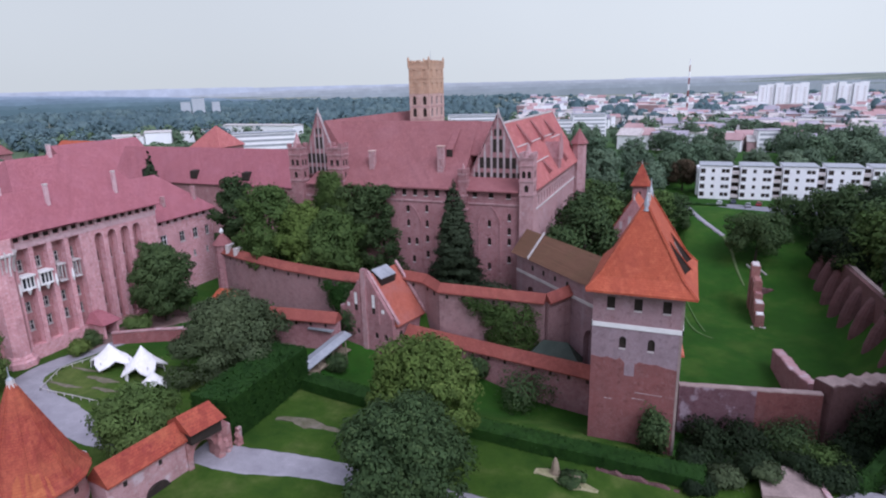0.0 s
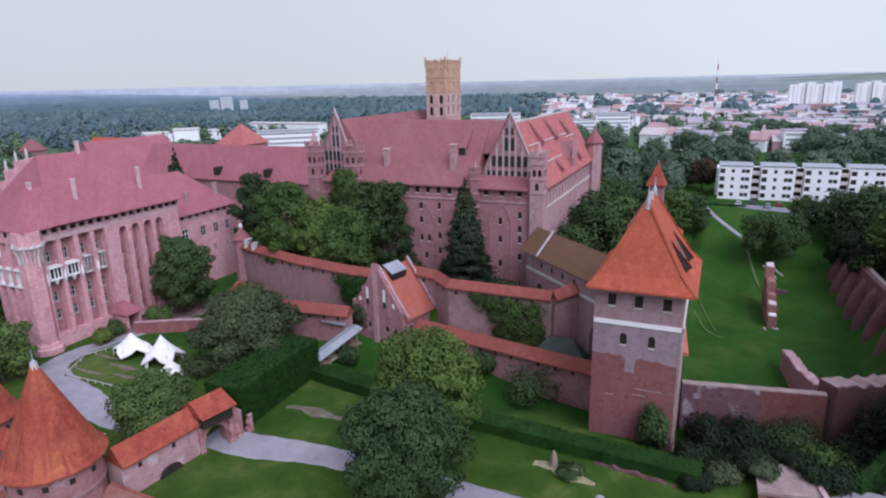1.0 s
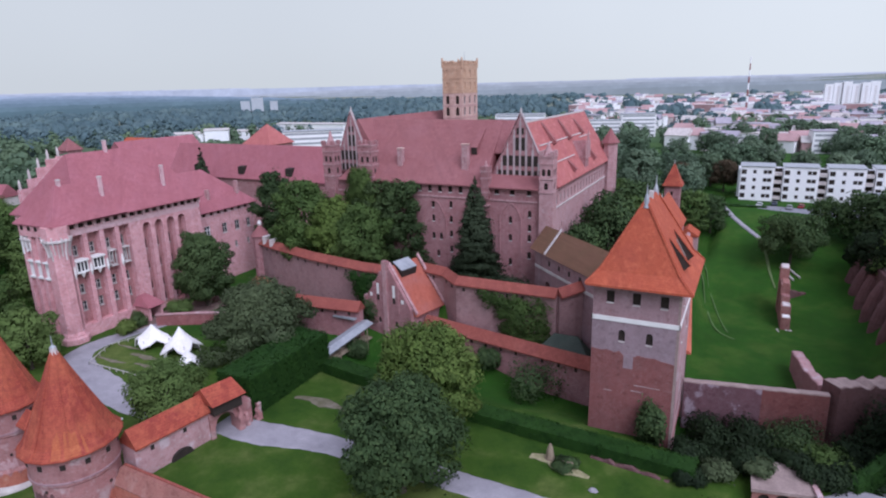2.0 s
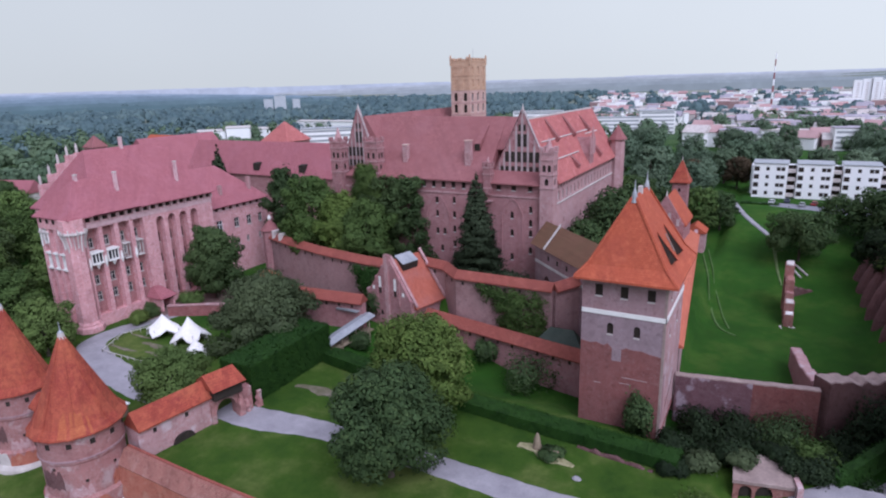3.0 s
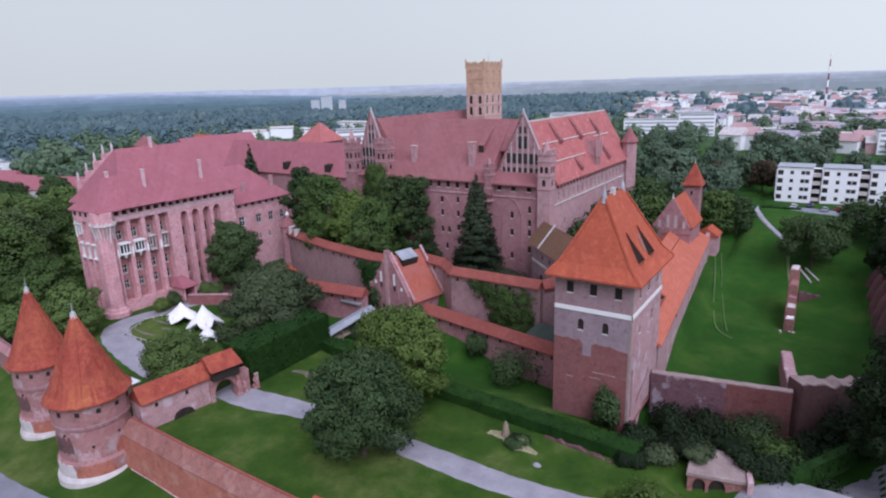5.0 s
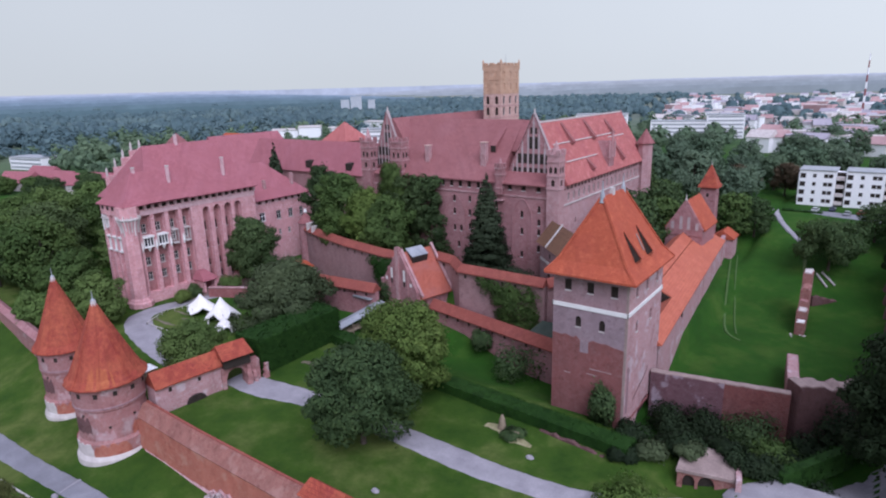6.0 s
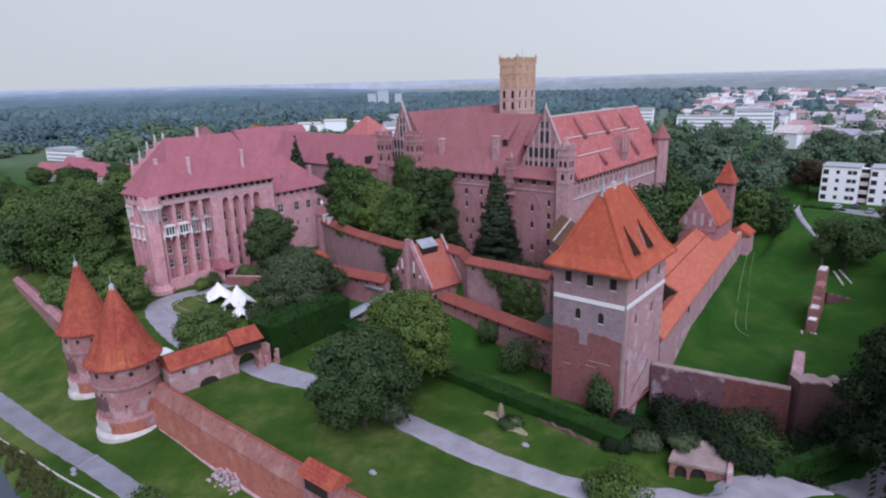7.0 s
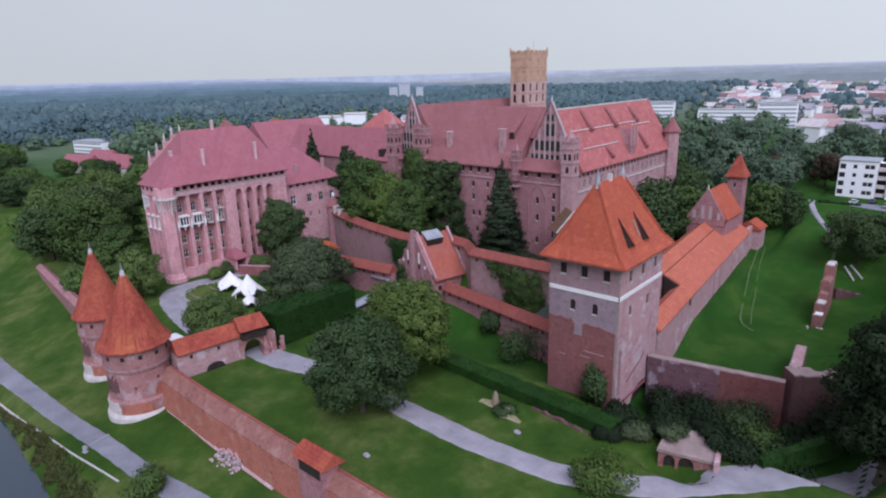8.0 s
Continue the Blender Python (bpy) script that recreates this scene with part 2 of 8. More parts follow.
BRICK_WORN2 = brick_material("weathered_brick", (0.218, 0.0828, 0.0728), (0.294, 0.124, 0.105), (0.323, 0.212, 0.191), (0.237, 0.129, 0.109), 0.6)
BRICK_LIME = brick_material("limewashed_brick", (0.35, 0.176, 0.174), (0.442, 0.252, 0.256), (0.46, 0.378, 0.385), (0.405, 0.27, 0.279), 0.7, (0.534, 0.459, 0.482))
# palace brick darkened, the shade of the recessed bays put into the colour
BRICK_RECESS_SHADED = brick_material("shaded_recess_brick", (0.27, 0.108, 0.106), (0.37, 0.171, 0.17), (0.45, 0.294, 0.297), (0.34, 0.181, 0.18))
BRICK_COPE = brick_material("brown_coping_brick", (0.204, 0.0808, 0.0648), (0.275, 0.119, 0.0945), (0.306, 0.171, 0.14), (0.235, 0.109, 0.09), 0.6, (0.316, 0.18, 0.153))
BRICK_MOAT = brick_material("damp_dark_red_brick", (0.125, 0.038, 0.034), (0.175, 0.058, 0.051), (0.2, 0.105, 0.098), (0.12, 0.058, 0.055), 0.6)
BRICK_FLAKED = brick_material("flaking_lilac_brick", (0.0994, 0.0455, 0.0544), (0.133, 0.0637, 0.0736), (0.159, 0.103, 0.115), (0.113, 0.0607, 0.0704), 0.5, (0.332, 0.279, 0.32))
TILE = tile_material("old_pantiles", (0.267, 0.101, 0.103), (0.331, 0.136, 0.138), (0.297, 0.136, 0.146), 0.5, 0.35, 0.15)
TILE_PALACE = tile_material("palace_pantiles", (0.336, 0.114, 0.132), (0.403, 0.148, 0.172), (0.366, 0.148, 0.183), 0.5, 0.35, 0.15)
TILE_ORANGE = tile_material("orange_tiles", (0.41, 0.0863, 0.0396), (0.488, 0.118, 0.0567), (0.299, 0.064, 0.0378), 0.7, 0.45, 0.4)
TILE_CONE = tile_material("mottled_red_orange_tiles", (0.294, 0.0524, 0.0332), (0.388, 0.0857, 0.0462), (0.483, 0.161, 0.0693), 0.5, 0.6, 0.45)
# brighter copy of the orange tiles, sunlight put into the colour
TILE_RANGE = tile_material("sunlit_orange_tiles", (0.46, 0.125, 0.07), (0.55, 0.17, 0.1), (0.38, 0.1, 0.065), 0.6, 0.3, 0.3)
TILE_GATE = tile_material("faded_red_tiles", (0.36, 0.098, 0.062), (0.43, 0.13, 0.085), (0.33, 0.14, 0.125), 0.8, 0.3, 0.25)
TILE_NEW = tile_material("newer_orange_tiles", (0.38, 0.098, 0.04), (0.45, 0.135, 0.052), (0.33, 0.085, 0.045), 0.6, 0.5, 0.4)
TILE_WALL = tile_material("wall_coping_tiles", (0.264, 0.0697, 0.051), (0.317, 0.0952, 0.0697), (0.229, 0.0629, 0.051), 0.6, 0.35, 0.35)
TILE_BRIGHT = tile_material("bright_tiles", (0.416, 0.13, 0.118), (0.495, 0.169, 0.156), (0.349, 0.0982, 0.0983), 0.6, 0.4, 0.6)
TILE_BROWN = tile_material("brown_mossy_tiles", (0.17, 0.088, 0.052), (0.22, 0.115, 0.07), (0.15, 0.1, 0.05))
PALE_PINK = brick_material("pale_pink_palace_brick", (0.515, 0.315, 0.324), (0.618, 0.41, 0.427), (0.68, 0.54, 0.572), (0.536, 0.35, 0.362), 0.4)
# white for distant blocks, greyed blue because haze is put into it
FAR_WHITE = patchy_material("hazy_white", (0.4, 0.43, 0.47), (0.44, 0.47, 0.5), (0.48, 0.5, 0.53), 0.2, 3.0, bump=0.05)
PLASTER = patchy_material("white_plaster", (0.72, 0.70, 0.68), (0.78, 0.77, 0.75), (0.82, 0.81, 0.80), 0.6, 5.0)
PLASTER_OLD = patchy_material("old_plaster", (0.45, 0.40, 0.39), (0.56, 0.51, 0.49), (0.66, 0.62, 0.60), 0.5, 4.0)
STONE = patchy_material("pale_stone", (0.42, 0.39, 0.37), (0.52, 0.49, 0.47), (0.60, 0.57, 0.55), 0.8, 5.0)
WHITE = patchy_material("white_paint", (0.82, 0.83, 0.84), (0.86, 0.86, 0.87), (0.89, 0.89, 0.89), 0.2, 3.0, bump=0.05)
CLOTH = patchy_material("white_canvas", (0.76, 0.73, 0.72), (0.82, 0.80, 0.79), (0.86, 0.85, 0.84), 0.5, 2.0, bump=0.1)
# dark wood, also on flat sheets that stand in for shade in openings
DARK = patchy_material("dark_wood_and_shade", (0.022, 0.017, 0.014), (0.034, 0.026, 0.021), (0.05, 0.037, 0.03), 1.0, 8.0)
WOOD = patchy_material("weathered_wood", (0.16, 0.12, 0.085), (0.25, 0.2, 0.14), (0.36, 0.3, 0.22), 0.8, 6.0)
METAL = patchy_material("grey_sheet_metal", (0.30, 0.32, 0.35), (0.38, 0.40, 0.43), (0.46, 0.48, 0.51), 0.5, 3.0, 0.5, 0.05, 0.5, 0.35)
GREEN_METAL = patchy_material("green_sheet_metal", (0.0341, 0.0488, 0.036), (0.0465, 0.065, 0.048), (0.062, 0.078, 0.06), 0.5, 3.0, 0.6, 0.05)
GRAVEL = patchy_material("gravel", (0.24, 0.225, 0.25), (0.31, 0.295, 0.32), (0.38, 0.355, 0.385), 0.25, 6.0)
ASPHALT = patchy_material("worn_asphalt", (0.17, 0.17, 0.19), (0.22, 0.22, 0.25), (0.27, 0.27, 0.30), 0.2, 5.0)
GRASS = grass_material()
NICHE = patchy_material("dingy_niche_plaster", (0.34, 0.27, 0.27), (0.42, 0.35, 0.35), (0.5, 0.44, 0.44), 0.6, 3.0)
PALE_EARTH = patchy_material("pale_dry_earth", (0.2, 0.19, 0.09), (0.34, 0.31, 0.18), (0.46, 0.42, 0.27), 0.6, 3.0)
PALE_GRASS = patchy_material("pale_worn_grass", (0.08, 0.13, 0.04), (0.12, 0.17, 0.06), (0.15, 0.18, 0.08), 0.5, 4.0)
BARK = patchy_material("bark", (0.05, 0.04, 0.03), (0.08, 0.065, 0.05), (0.12, 0.1, 0.08), 1.0, 9.0)
LEAF_DARK = leaf_material("dark_leaves", (0.0324, 0.0594, 0.0218), (0.07, 0.117, 0.0411), (0.143, 0.196, 0.0665))
LEAF_GREY = leaf_material("greyish_leaves", (0.048, 0.07, 0.032), (0.088, 0.12, 0.054), (0.14, 0.172, 0.08))
LEAF_MID = leaf_material("green_leaves", (0.0446, 0.0832, 0.0224), (0.105, 0.173, 0.0435), (0.195, 0.268, 0.077))
LEAF_LIGHT = leaf_material("yellow_green_leaves", (0.0594, 0.106, 0.0212), (0.132, 0.201, 0.0403), (0.243, 0.307, 0.0795))
LEAF_FIR = leaf_material("fir_needles", (0.026, 0.04, 0.02), (0.05, 0.072, 0.036), (0.085, 0.11, 0.055), 0.2)
LEAF_HEDGE = leaf_material("hedge_leaves", (0.0161, 0.0528, 0.0088), (0.0322, 0.0858, 0.0132), (0.0552, 0.123, 0.022))
LEAF_DEEP = leaf_material("deep_green_leaves", (0.0109, 0.0225, 0.00825), (0.0218, 0.039, 0.015), (0.0429, 0.066, 0.0255))
LEAF_RUST = leaf_material("rusty_leaves", (0.06, 0.05, 0.03), (0.11, 0.075, 0.045), (0.16, 0.11, 0.06))
LEAF_REED = leaf_material("reed_blades", (0.045, 0.075, 0.02), (0.09, 0.115, 0.035), (0.17, 0.14, 0.055))
# park trees' leaves are paled, with distance haze mixed into both colours
LEAF_PARK = leaf_material("park_leaves", (0.08, 0.129, 0.0793), (0.131, 0.195, 0.112), (0.2, 0.269, 0.15), hollow=1.0)
LEAF_HAZY = leaf_material("hazy_park_leaves", (0.0902, 0.139, 0.0897), (0.143, 0.205, 0.125), (0.213, 0.271, 0.164), hollow=1.0)
# far leaves tinted bluish grey, the haze put into their base colour
LEAF_FAR = leaf_material("hazy_far_leaves", (0.078, 0.128, 0.145), (0.122, 0.188, 0.2), (0.19, 0.262, 0.245), hollow=1.0)
# glowing backdrop bands carry the haze in their colours, paler outward
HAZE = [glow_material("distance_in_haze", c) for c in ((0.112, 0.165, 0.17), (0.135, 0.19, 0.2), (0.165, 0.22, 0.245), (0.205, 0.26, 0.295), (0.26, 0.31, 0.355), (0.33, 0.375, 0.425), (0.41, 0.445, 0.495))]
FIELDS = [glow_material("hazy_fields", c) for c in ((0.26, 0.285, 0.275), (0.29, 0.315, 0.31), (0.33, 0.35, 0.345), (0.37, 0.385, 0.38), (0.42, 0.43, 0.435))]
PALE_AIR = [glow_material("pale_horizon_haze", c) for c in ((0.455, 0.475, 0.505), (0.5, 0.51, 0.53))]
TRACK_GRASS = patchy_material("pressed_grass", (0.0562, 0.114, 0.024), (0.0813, 0.144, 0.0384), (0.106, 0.162, 0.054), 0.5, 4.0)
BAILEY = brick_material("pinkish_bailey_brick", (0.235, 0.125, 0.125), (0.31, 0.18, 0.178), (0.35, 0.25, 0.248), (0.32, 0.215, 0.215), 0.6)
COPING = patchy_material("weathered_coping", (0.24, 0.18, 0.165), (0.31, 0.235, 0.215), (0.38, 0.3, 0.27), 0.5, 3.0)
PAVING = patchy_material("reddish_paving", (0.13, 0.085, 0.075), (0.19, 0.125, 0.11), (0.25, 0.175, 0.155), 0.4, 3.0)
DIRT = patchy_material("trodden_grey_earth", (0.096, 0.0936, 0.0488), (0.16, 0.14, 0.0975), (0.24, 0.211, 0.173), 0.45, 2.5)
# town roof colours, muted by mixing the haze of distance into them
ROOF_LILAC = patchy_material("hazy_lilac_roofing", (0.3, 0.28, 0.33), (0.38, 0.35, 0.4), (0.46, 0.42, 0.46), 0.05, 0.4, bump=0)
ROOF_ROSE = patchy_material("hazy_rose_roofing", (0.36, 0.22, 0.22), (0.43, 0.28, 0.28), (0.5, 0.35, 0.34), 0.05, 0.4, bump=0)
GLASS, _t, _b = node_material("window_glass", 0.12, spec=0.5)
_b.inputs["Base Color"].default_value = (0.02, 0.024, 0.03, 1)
WATER, _t, _b = node_material("river_water", 0.12, spec=0.5)
_b.inputs["Base Color"].default_value = (0.03, 0.045, 0.06, 1)
bump_node(_t, _b, noise_node(_t, position_node(_t), 1.2, 4), 0.25, 0.1)
CAR_PAINTS = []
for _c in ((0.6, 0.61, 0.63), (0.05, 0.06, 0.09), (0.3, 0.31, 0.33), (0.25, 0.03, 0.03)):
    _m, _t, _b = node_material("car_paint", 0.3, 0.2, 0.5)
    _b.inputs["Base Color"].default_value = (*_c, 1)
    CAR_PAINTS.append(_m)
TYRE, _t, _b = node_material("rubber", 0.8)
_b.inputs["Base Color"].default_value = (0.02, 0.02, 0.02, 1)


# ---- building helpers ----
def thing(name, at, label, category, group="", kind=""):
    ob = new(name)
    ob.empty_display_size = 0.5
    ob.matrix_basis = Matrix.Translation(at)
    return tagged(ob, label, category, group, kind)


def hang(ob, parent):
    if parent is not None:
        ob.parent = parent
        if parent.type == "EMPTY":
            ob.matrix_parent_inverse = parent.matrix_basis.inverted()
    return ob


def part(name, bm, material, parent, label=""):
    me = bpy.data.meshes.new(name)
    bmesh.ops.recalc_face_normals(bm, faces=bm.faces)
    bm.to_mesh(me)
    bm.free()
    me.materials.append(material)
    return tagged(hang(new(name, me), parent), label)


def structure(name, bm, material, label, category="structure"):
    return tagged(part(name, bm, material, None), label, category, kind="structure")


def shape(bm, verts, faces):
    vs = [bm.verts.new(v) for v in verts]
    for f in faces:
        try:
            bm.faces.new([vs[i] for i in f])
        except ValueError:
            pass
    return vs


def box(bm, x0, x1, y0, y1, z0, z1):
    return shape(bm, [(x, y, z) for z in (z0, z1) for x, y in ((x0, y0), (x1, y0), (x1, y1), (x0, y1))],
                 [(3, 2, 1, 0), (4, 5, 6, 7), (0, 1, 5, 4), (1, 2, 6, 5), (2, 3, 7, 6), (3, 0, 4, 7)])


def boxed(*b):
    bm = bmesh.new()
    box(bm, *b)
    return bm


def rings(bm, rows, weld=True):
    """A closed skin over rings of equally many points, from the lowest to the topmost."""
    n = len(rows[0])
    vs = [[bm.verts.new(p) for p in r] for r in rows]
    for a, b in zip(vs, vs[1:]):
        for i in range(n):
            bm.faces.new((a[i], a[(i + 1) % n], b[(i + 1) % n], b[i]))
    bm.faces.new(vs[0][::-1])
    bm.faces.new(vs[-1])
    if weld:
        bmesh.ops.remove_doubles(bm, verts=[v for r in vs for v in r], dist=0.002)
        bmesh.ops.dissolve_degenerate(bm, edges=bm.edges, dist=0.002)


def rect(x0, x1, y0, y1, z):
    return [(x0, y0, z), (x1, y0, z), (x1, y1, z), (x0, y1, z)]


def hip_roof(x0, x1, y0, y1, z, top, ridge, flare=0.0, thick=0.3):
    """A hipped or gabled roof. ridge: (xa, xb, ya, yb) of its top."""
    bm = bmesh.new()
    rows = [rect(x0, x1, y0, y1, z - thick), rect(x0, x1, y0, y1, z)]
    if flare:
        k = 0.16
        mix = [(x0 + (ridge[0] - x0) * (k + flare)), (x1 + (ridge[1] - x1) * (k + flare)), (y0 + (ridge[2] - y0) * (k + flare)), (y1 + (ridge[3] - y1) * (k + flare))]
        rows.append(rect(*mix, z + (top - z) * k))
    rows.append(rect(*ridge, top))
    rings(bm, rows)
    return bm


def turned(bm, m):
    bmesh.ops.transform(bm, matrix=m, verts=bm.verts)
    return bm


def circle(cx, cy, r, z, n=24, turn=0.0):
    return [(cx + r * math.cos(2 * math.pi * (i + turn) / n), cy + r * math.sin(2 * math.pi * (i + turn) / n), z) for i in range(n)]


def lathe(cx, cy, profile, n=24, turn=0.0):
    bm = bmesh.new()
    rings(bm, [circle(cx, cy, max(r, 0.0005), z, n, turn) for r, z in profile], weld=profile[-1][0] < 0.01 or profile[0][0] < 0.01)
    return bm


class Face:
    """An upright wall face from a to b in plan, seen from its right side."""

    def __init__(self, a, b):
        self.a, self.b = Vector((*a, 0)), Vector((*b, 0))
        self.d = (self.b - self.a).normalized()
        self.n = Vector((self.d.y, -self.d.x, 0))
        self.long = (self.b - self.a).length

    def at(self, u, w, z):
        p = self.a + self.d * u + self.n * w
        return (p.x, p.y, z)

    def place(self, u, w, z):
        p = self.at(u, w, z)
        m = Matrix((self.d, -self.n, (0, 0, 1))).transposed().to_4x4()
        return Matrix.Translation(p) @ m


def arch_points(u0, u1, v1, rise, pointed):
    um, out = (u0 + u1) / 2, []
    for i in range(9):
        s = i / 8
        if pointed:
            k = s if s <= 0.5 else 1 - s
            h = rise * math.sin(math.pi * min(k * 1.0, 0.5)) ** 0.8
        else:
            h = rise * math.sqrt(max(0.0, 1 - (2 * s - 1) ** 2))
        out.append((u0 + (u1 - u0) * s, v1 - rise + h))
    return out


def pierced(face, z0, z1, holes, deep=0.4, thick=0.8, through_wall=False):
    """A wall with real openings. holes: (u0, u1, v0, v1, arch), arch 0 flat, 1 round, 2 pointed."""
    bm = bmesh.new()
    holes = [(*(round(float(q), 3) for q in h[:4]), h[4]) for h in holes]
    us = sorted({0.0, round(face.long, 3), *(h[0] for h in holes), *(h[1] for h in holes)})
    zs = sorted({float(z0), float(z1), *(h[2] for h in holes), *(h[3] for h in holes)})
    vs = {}

    def v(u, w, z):
        k = (round(u, 3), round(w, 3), round(z, 3))
        if k not in vs:
            vs[k] = bm.verts.new(face.at(u, w, z))
        return vs[k]

    for u0, u1 in zip(us, us[1:]):
        for a, b in zip(zs, zs[1:]):
            mu, mz = (u0 + u1) / 2, (a + b) / 2
            inside = any(h[0] < mu < h[1] and h[2] < mz < h[3] for h in holes)
            if not inside:
                bm.faces.new((v(u0, 0, a), v(u1, 0, a), v(u1, 0, b), v(u0, 0, b)))
                if through_wall:
                    bm.faces.new((v(u0, -thick, b), v(u1, -thick, b), v(u1, -thick, a), v(u0, -thick, a)))
    if through_wall:
        for u in (0, face.long):
            shape(bm, [face.at(u, 0, z0), face.at(u, -thick, z0), face.at(u, -thick, z1), face.at(u, 0, z1)], [(0, 1, 2, 3)])
        shape(bm, [face.at(0, 0, z1), face.at(face.long, 0, z1), face.at(face.long, -thick, z1), face.at(0, -thick, z1)], [(0, 1, 2, 3)])
    else:
        # the ends are mitred, so that two walls meet at a corner
        k = min(thick, face.long / 3)
        shape(bm, [face.at(u, -thick, z) for u, z in ((k, z0), (face.long - k, z0), (face.long - k, z1), (k, z1))], [(3, 2, 1, 0)])
        shape(bm, [face.at(0, 0, z1), face.at(face.long, 0, z1), face.at(face.long - k, -thick, z1), face.at(k, -thick, z1)], [(0, 1, 2, 3)])
    for u0, u1, a, b, arch in holes:
        e = thick if through_wall else deep
        q = [(u0, a), (u1, a), (u1, b), (u0, b)]
        for (p, s), (r, t) in zip(q, q[1:] + q[:1]):
            shape(bm, [face.at(p, 0, s), face.at(r, 0, t), face.at(r, -e, t), face.at(p, -e, s)], [(0, 1, 2, 3)])
        if not through_wall:
            shape(bm, [face.at(p, -e, s) for p, s in q], [(0, 1, 2, 3)])
        if arch:
            rise = min((u1 - u0) * (0.5 if arch == 1 else 0.8), (b - a) * 0.6)
            pts = arch_points(u0, u1, b, rise, arch == 2)
            for half in (pts[:5] + [(u0, b)], pts[4:] + [(u1, b)]):
                k = len(half)
                shape(bm, [face.at(p, -0.002, s) for p, s in half] + [face.at(p, -e, s) for p, s in half],
                      [tuple(range(k)), *((i, (i + 1) % k, (i + 1) % k + k, i + k) for i in range(k))])
    return bm


window_meshes = {}


def window_mesh(w, h, style):
    key = (round(w, 2), round(h, 2), style)
    if key not in window_meshes:
        fr, pa = bmesh.new(), bmesh.new()
        t = 0.14 if style != "slit" else 0.07
        for b in ((0, t, 0, h), (w - t, w, 0, h), (t, w - t, 0, t), (t, w - t, h - t, h)):
            box(fr, b[0], b[1], -0.09, 0.0, b[2], b[3])
        if style in ("cross", "white"):
            box(fr, w / 2 - t / 2, w / 2 + t / 2, -0.08, 0.0, t, h - t)
            box(fr, t, w / 2 - t / 2, -0.08, 0.0, h * 0.58 - t / 2, h * 0.58 + t / 2)
            box(fr, w / 2 + t / 2, w - t, -0.08, 0.0, h * 0.58 - t / 2, h * 0.58 + t / 2)
        box(pa, 0.02, w - 0.02, 0.005, 0.03, 0.02, h - 0.02)
        made = []
        # slit windows get a dark pane in place of the shade behind them
        for nm, bm, mat in (("window", fr, {"white": WHITE, "cross": STONE, "stone": STONE, "slit": DARK}[style]), ("pane", pa, DARK if style == "slit" else GLASS)):
            me = bpy.data.meshes.new(nm)
            bmesh.ops.recalc_face_normals(bm, faces=bm.faces)
            bm.to_mesh(me)
            bm.free()
            me.materials.append(mat)
            made.append(me)
        window_meshes[key] = made
    return window_meshes[key]


def window(parent, face, u0, u1, v0, v1, deep, style="cross"):
    fm, pm = window_mesh(u1 - u0, v1 - v0, style)
    w = new("window", fm)
    hang(w, parent)
    w.matrix_basis = face.place(u0, -deep + 0.04, v0)
    p = new("pane", pm)
    p.parent = w
    return w


def facade(parent, face, z0, z1, wins, material, deep=0.35, thick=0.8, blind=(), label="", sill=None):
    """A wall part with a window in each hole. wins: (u, v, width, height, arch, style), by its middle and foot."""
    holes = [(u - w / 2, u + w / 2, v, v + h, a) for u, v, w, h, a, s in wins]
    ob = part("wall", pierced(face, z0, z1, holes + list(blind), deep, thick), material, parent, label)
    for (u, v, w, h, a, s) in wins:
        window(parent, face, u - w / 2, u + w / 2, v, v + h, deep, s)
        if sill:
            m = new("sill", sill_mesh(w))
            hang(m, parent)
            m.matrix_basis = face.place(u, 0.0, v)
    return ob


sill_meshes = {}


def sill_mesh(w):
    k = round(w, 2)
    if k not in sill_meshes:
        bm = boxed(-k / 2 + 0.04, k / 2 - 0.04, -0.12, 0.18, -0.2, 0.0)
        me = bpy.data.meshes.new("sill")
        bm.to_mesh(me)
        bm.free()
        me.materials.append(PLASTER_OLD)
        sill_meshes[k] = me
    return sill_meshes[k]


def band(face, u0, u1, v0, v1, proud, back=0.3):
    bm = bmesh.new()
    shape(bm, [face.at(u, w, z) for z in (v0, v1) for u, w in ((u0, -back), (u1, -back), (u1, proud), (u0, proud))],
          [(3, 2, 1, 0), (4, 5, 6, 7), (0, 1, 5, 4), (1, 2, 6, 5), (2, 3, 7, 6), (3, 0, 4, 7)])
    return bm


def arch_band(face, u0, u1, v0, v1, wide, proud):
    bm = bmesh.new()
    rise = (u1 - u0) * 0.75
    inner = [(u0, v0)] + arch_points(u0, u1, v1, rise, True) + [(u1, v0)]
    um = (u0 + u1) / 2
    outer = [(um + (p - um) * (1 + 2 * wide / (u1 - u0)), s + (wide if 0 < i < len(inner) - 1 else 0)) for i, (p, s) in enumerate(inner)]
    n = len(inner)
    vs = [face.at(p, w, s) for w in (proud, -0.1) for line in (inner, outer) for p, s in line]
    fs = []
    for i in range(n - 1):
        a, b, c, d = i, i + 1, n + i + 1, n + i
        fs += [(a, b, c, d), (d, c, c + 2 * n, d + 2 * n), (b, a, a + 2 * n, b + 2 * n)]
    shape(bm, vs, fs)
    return bm


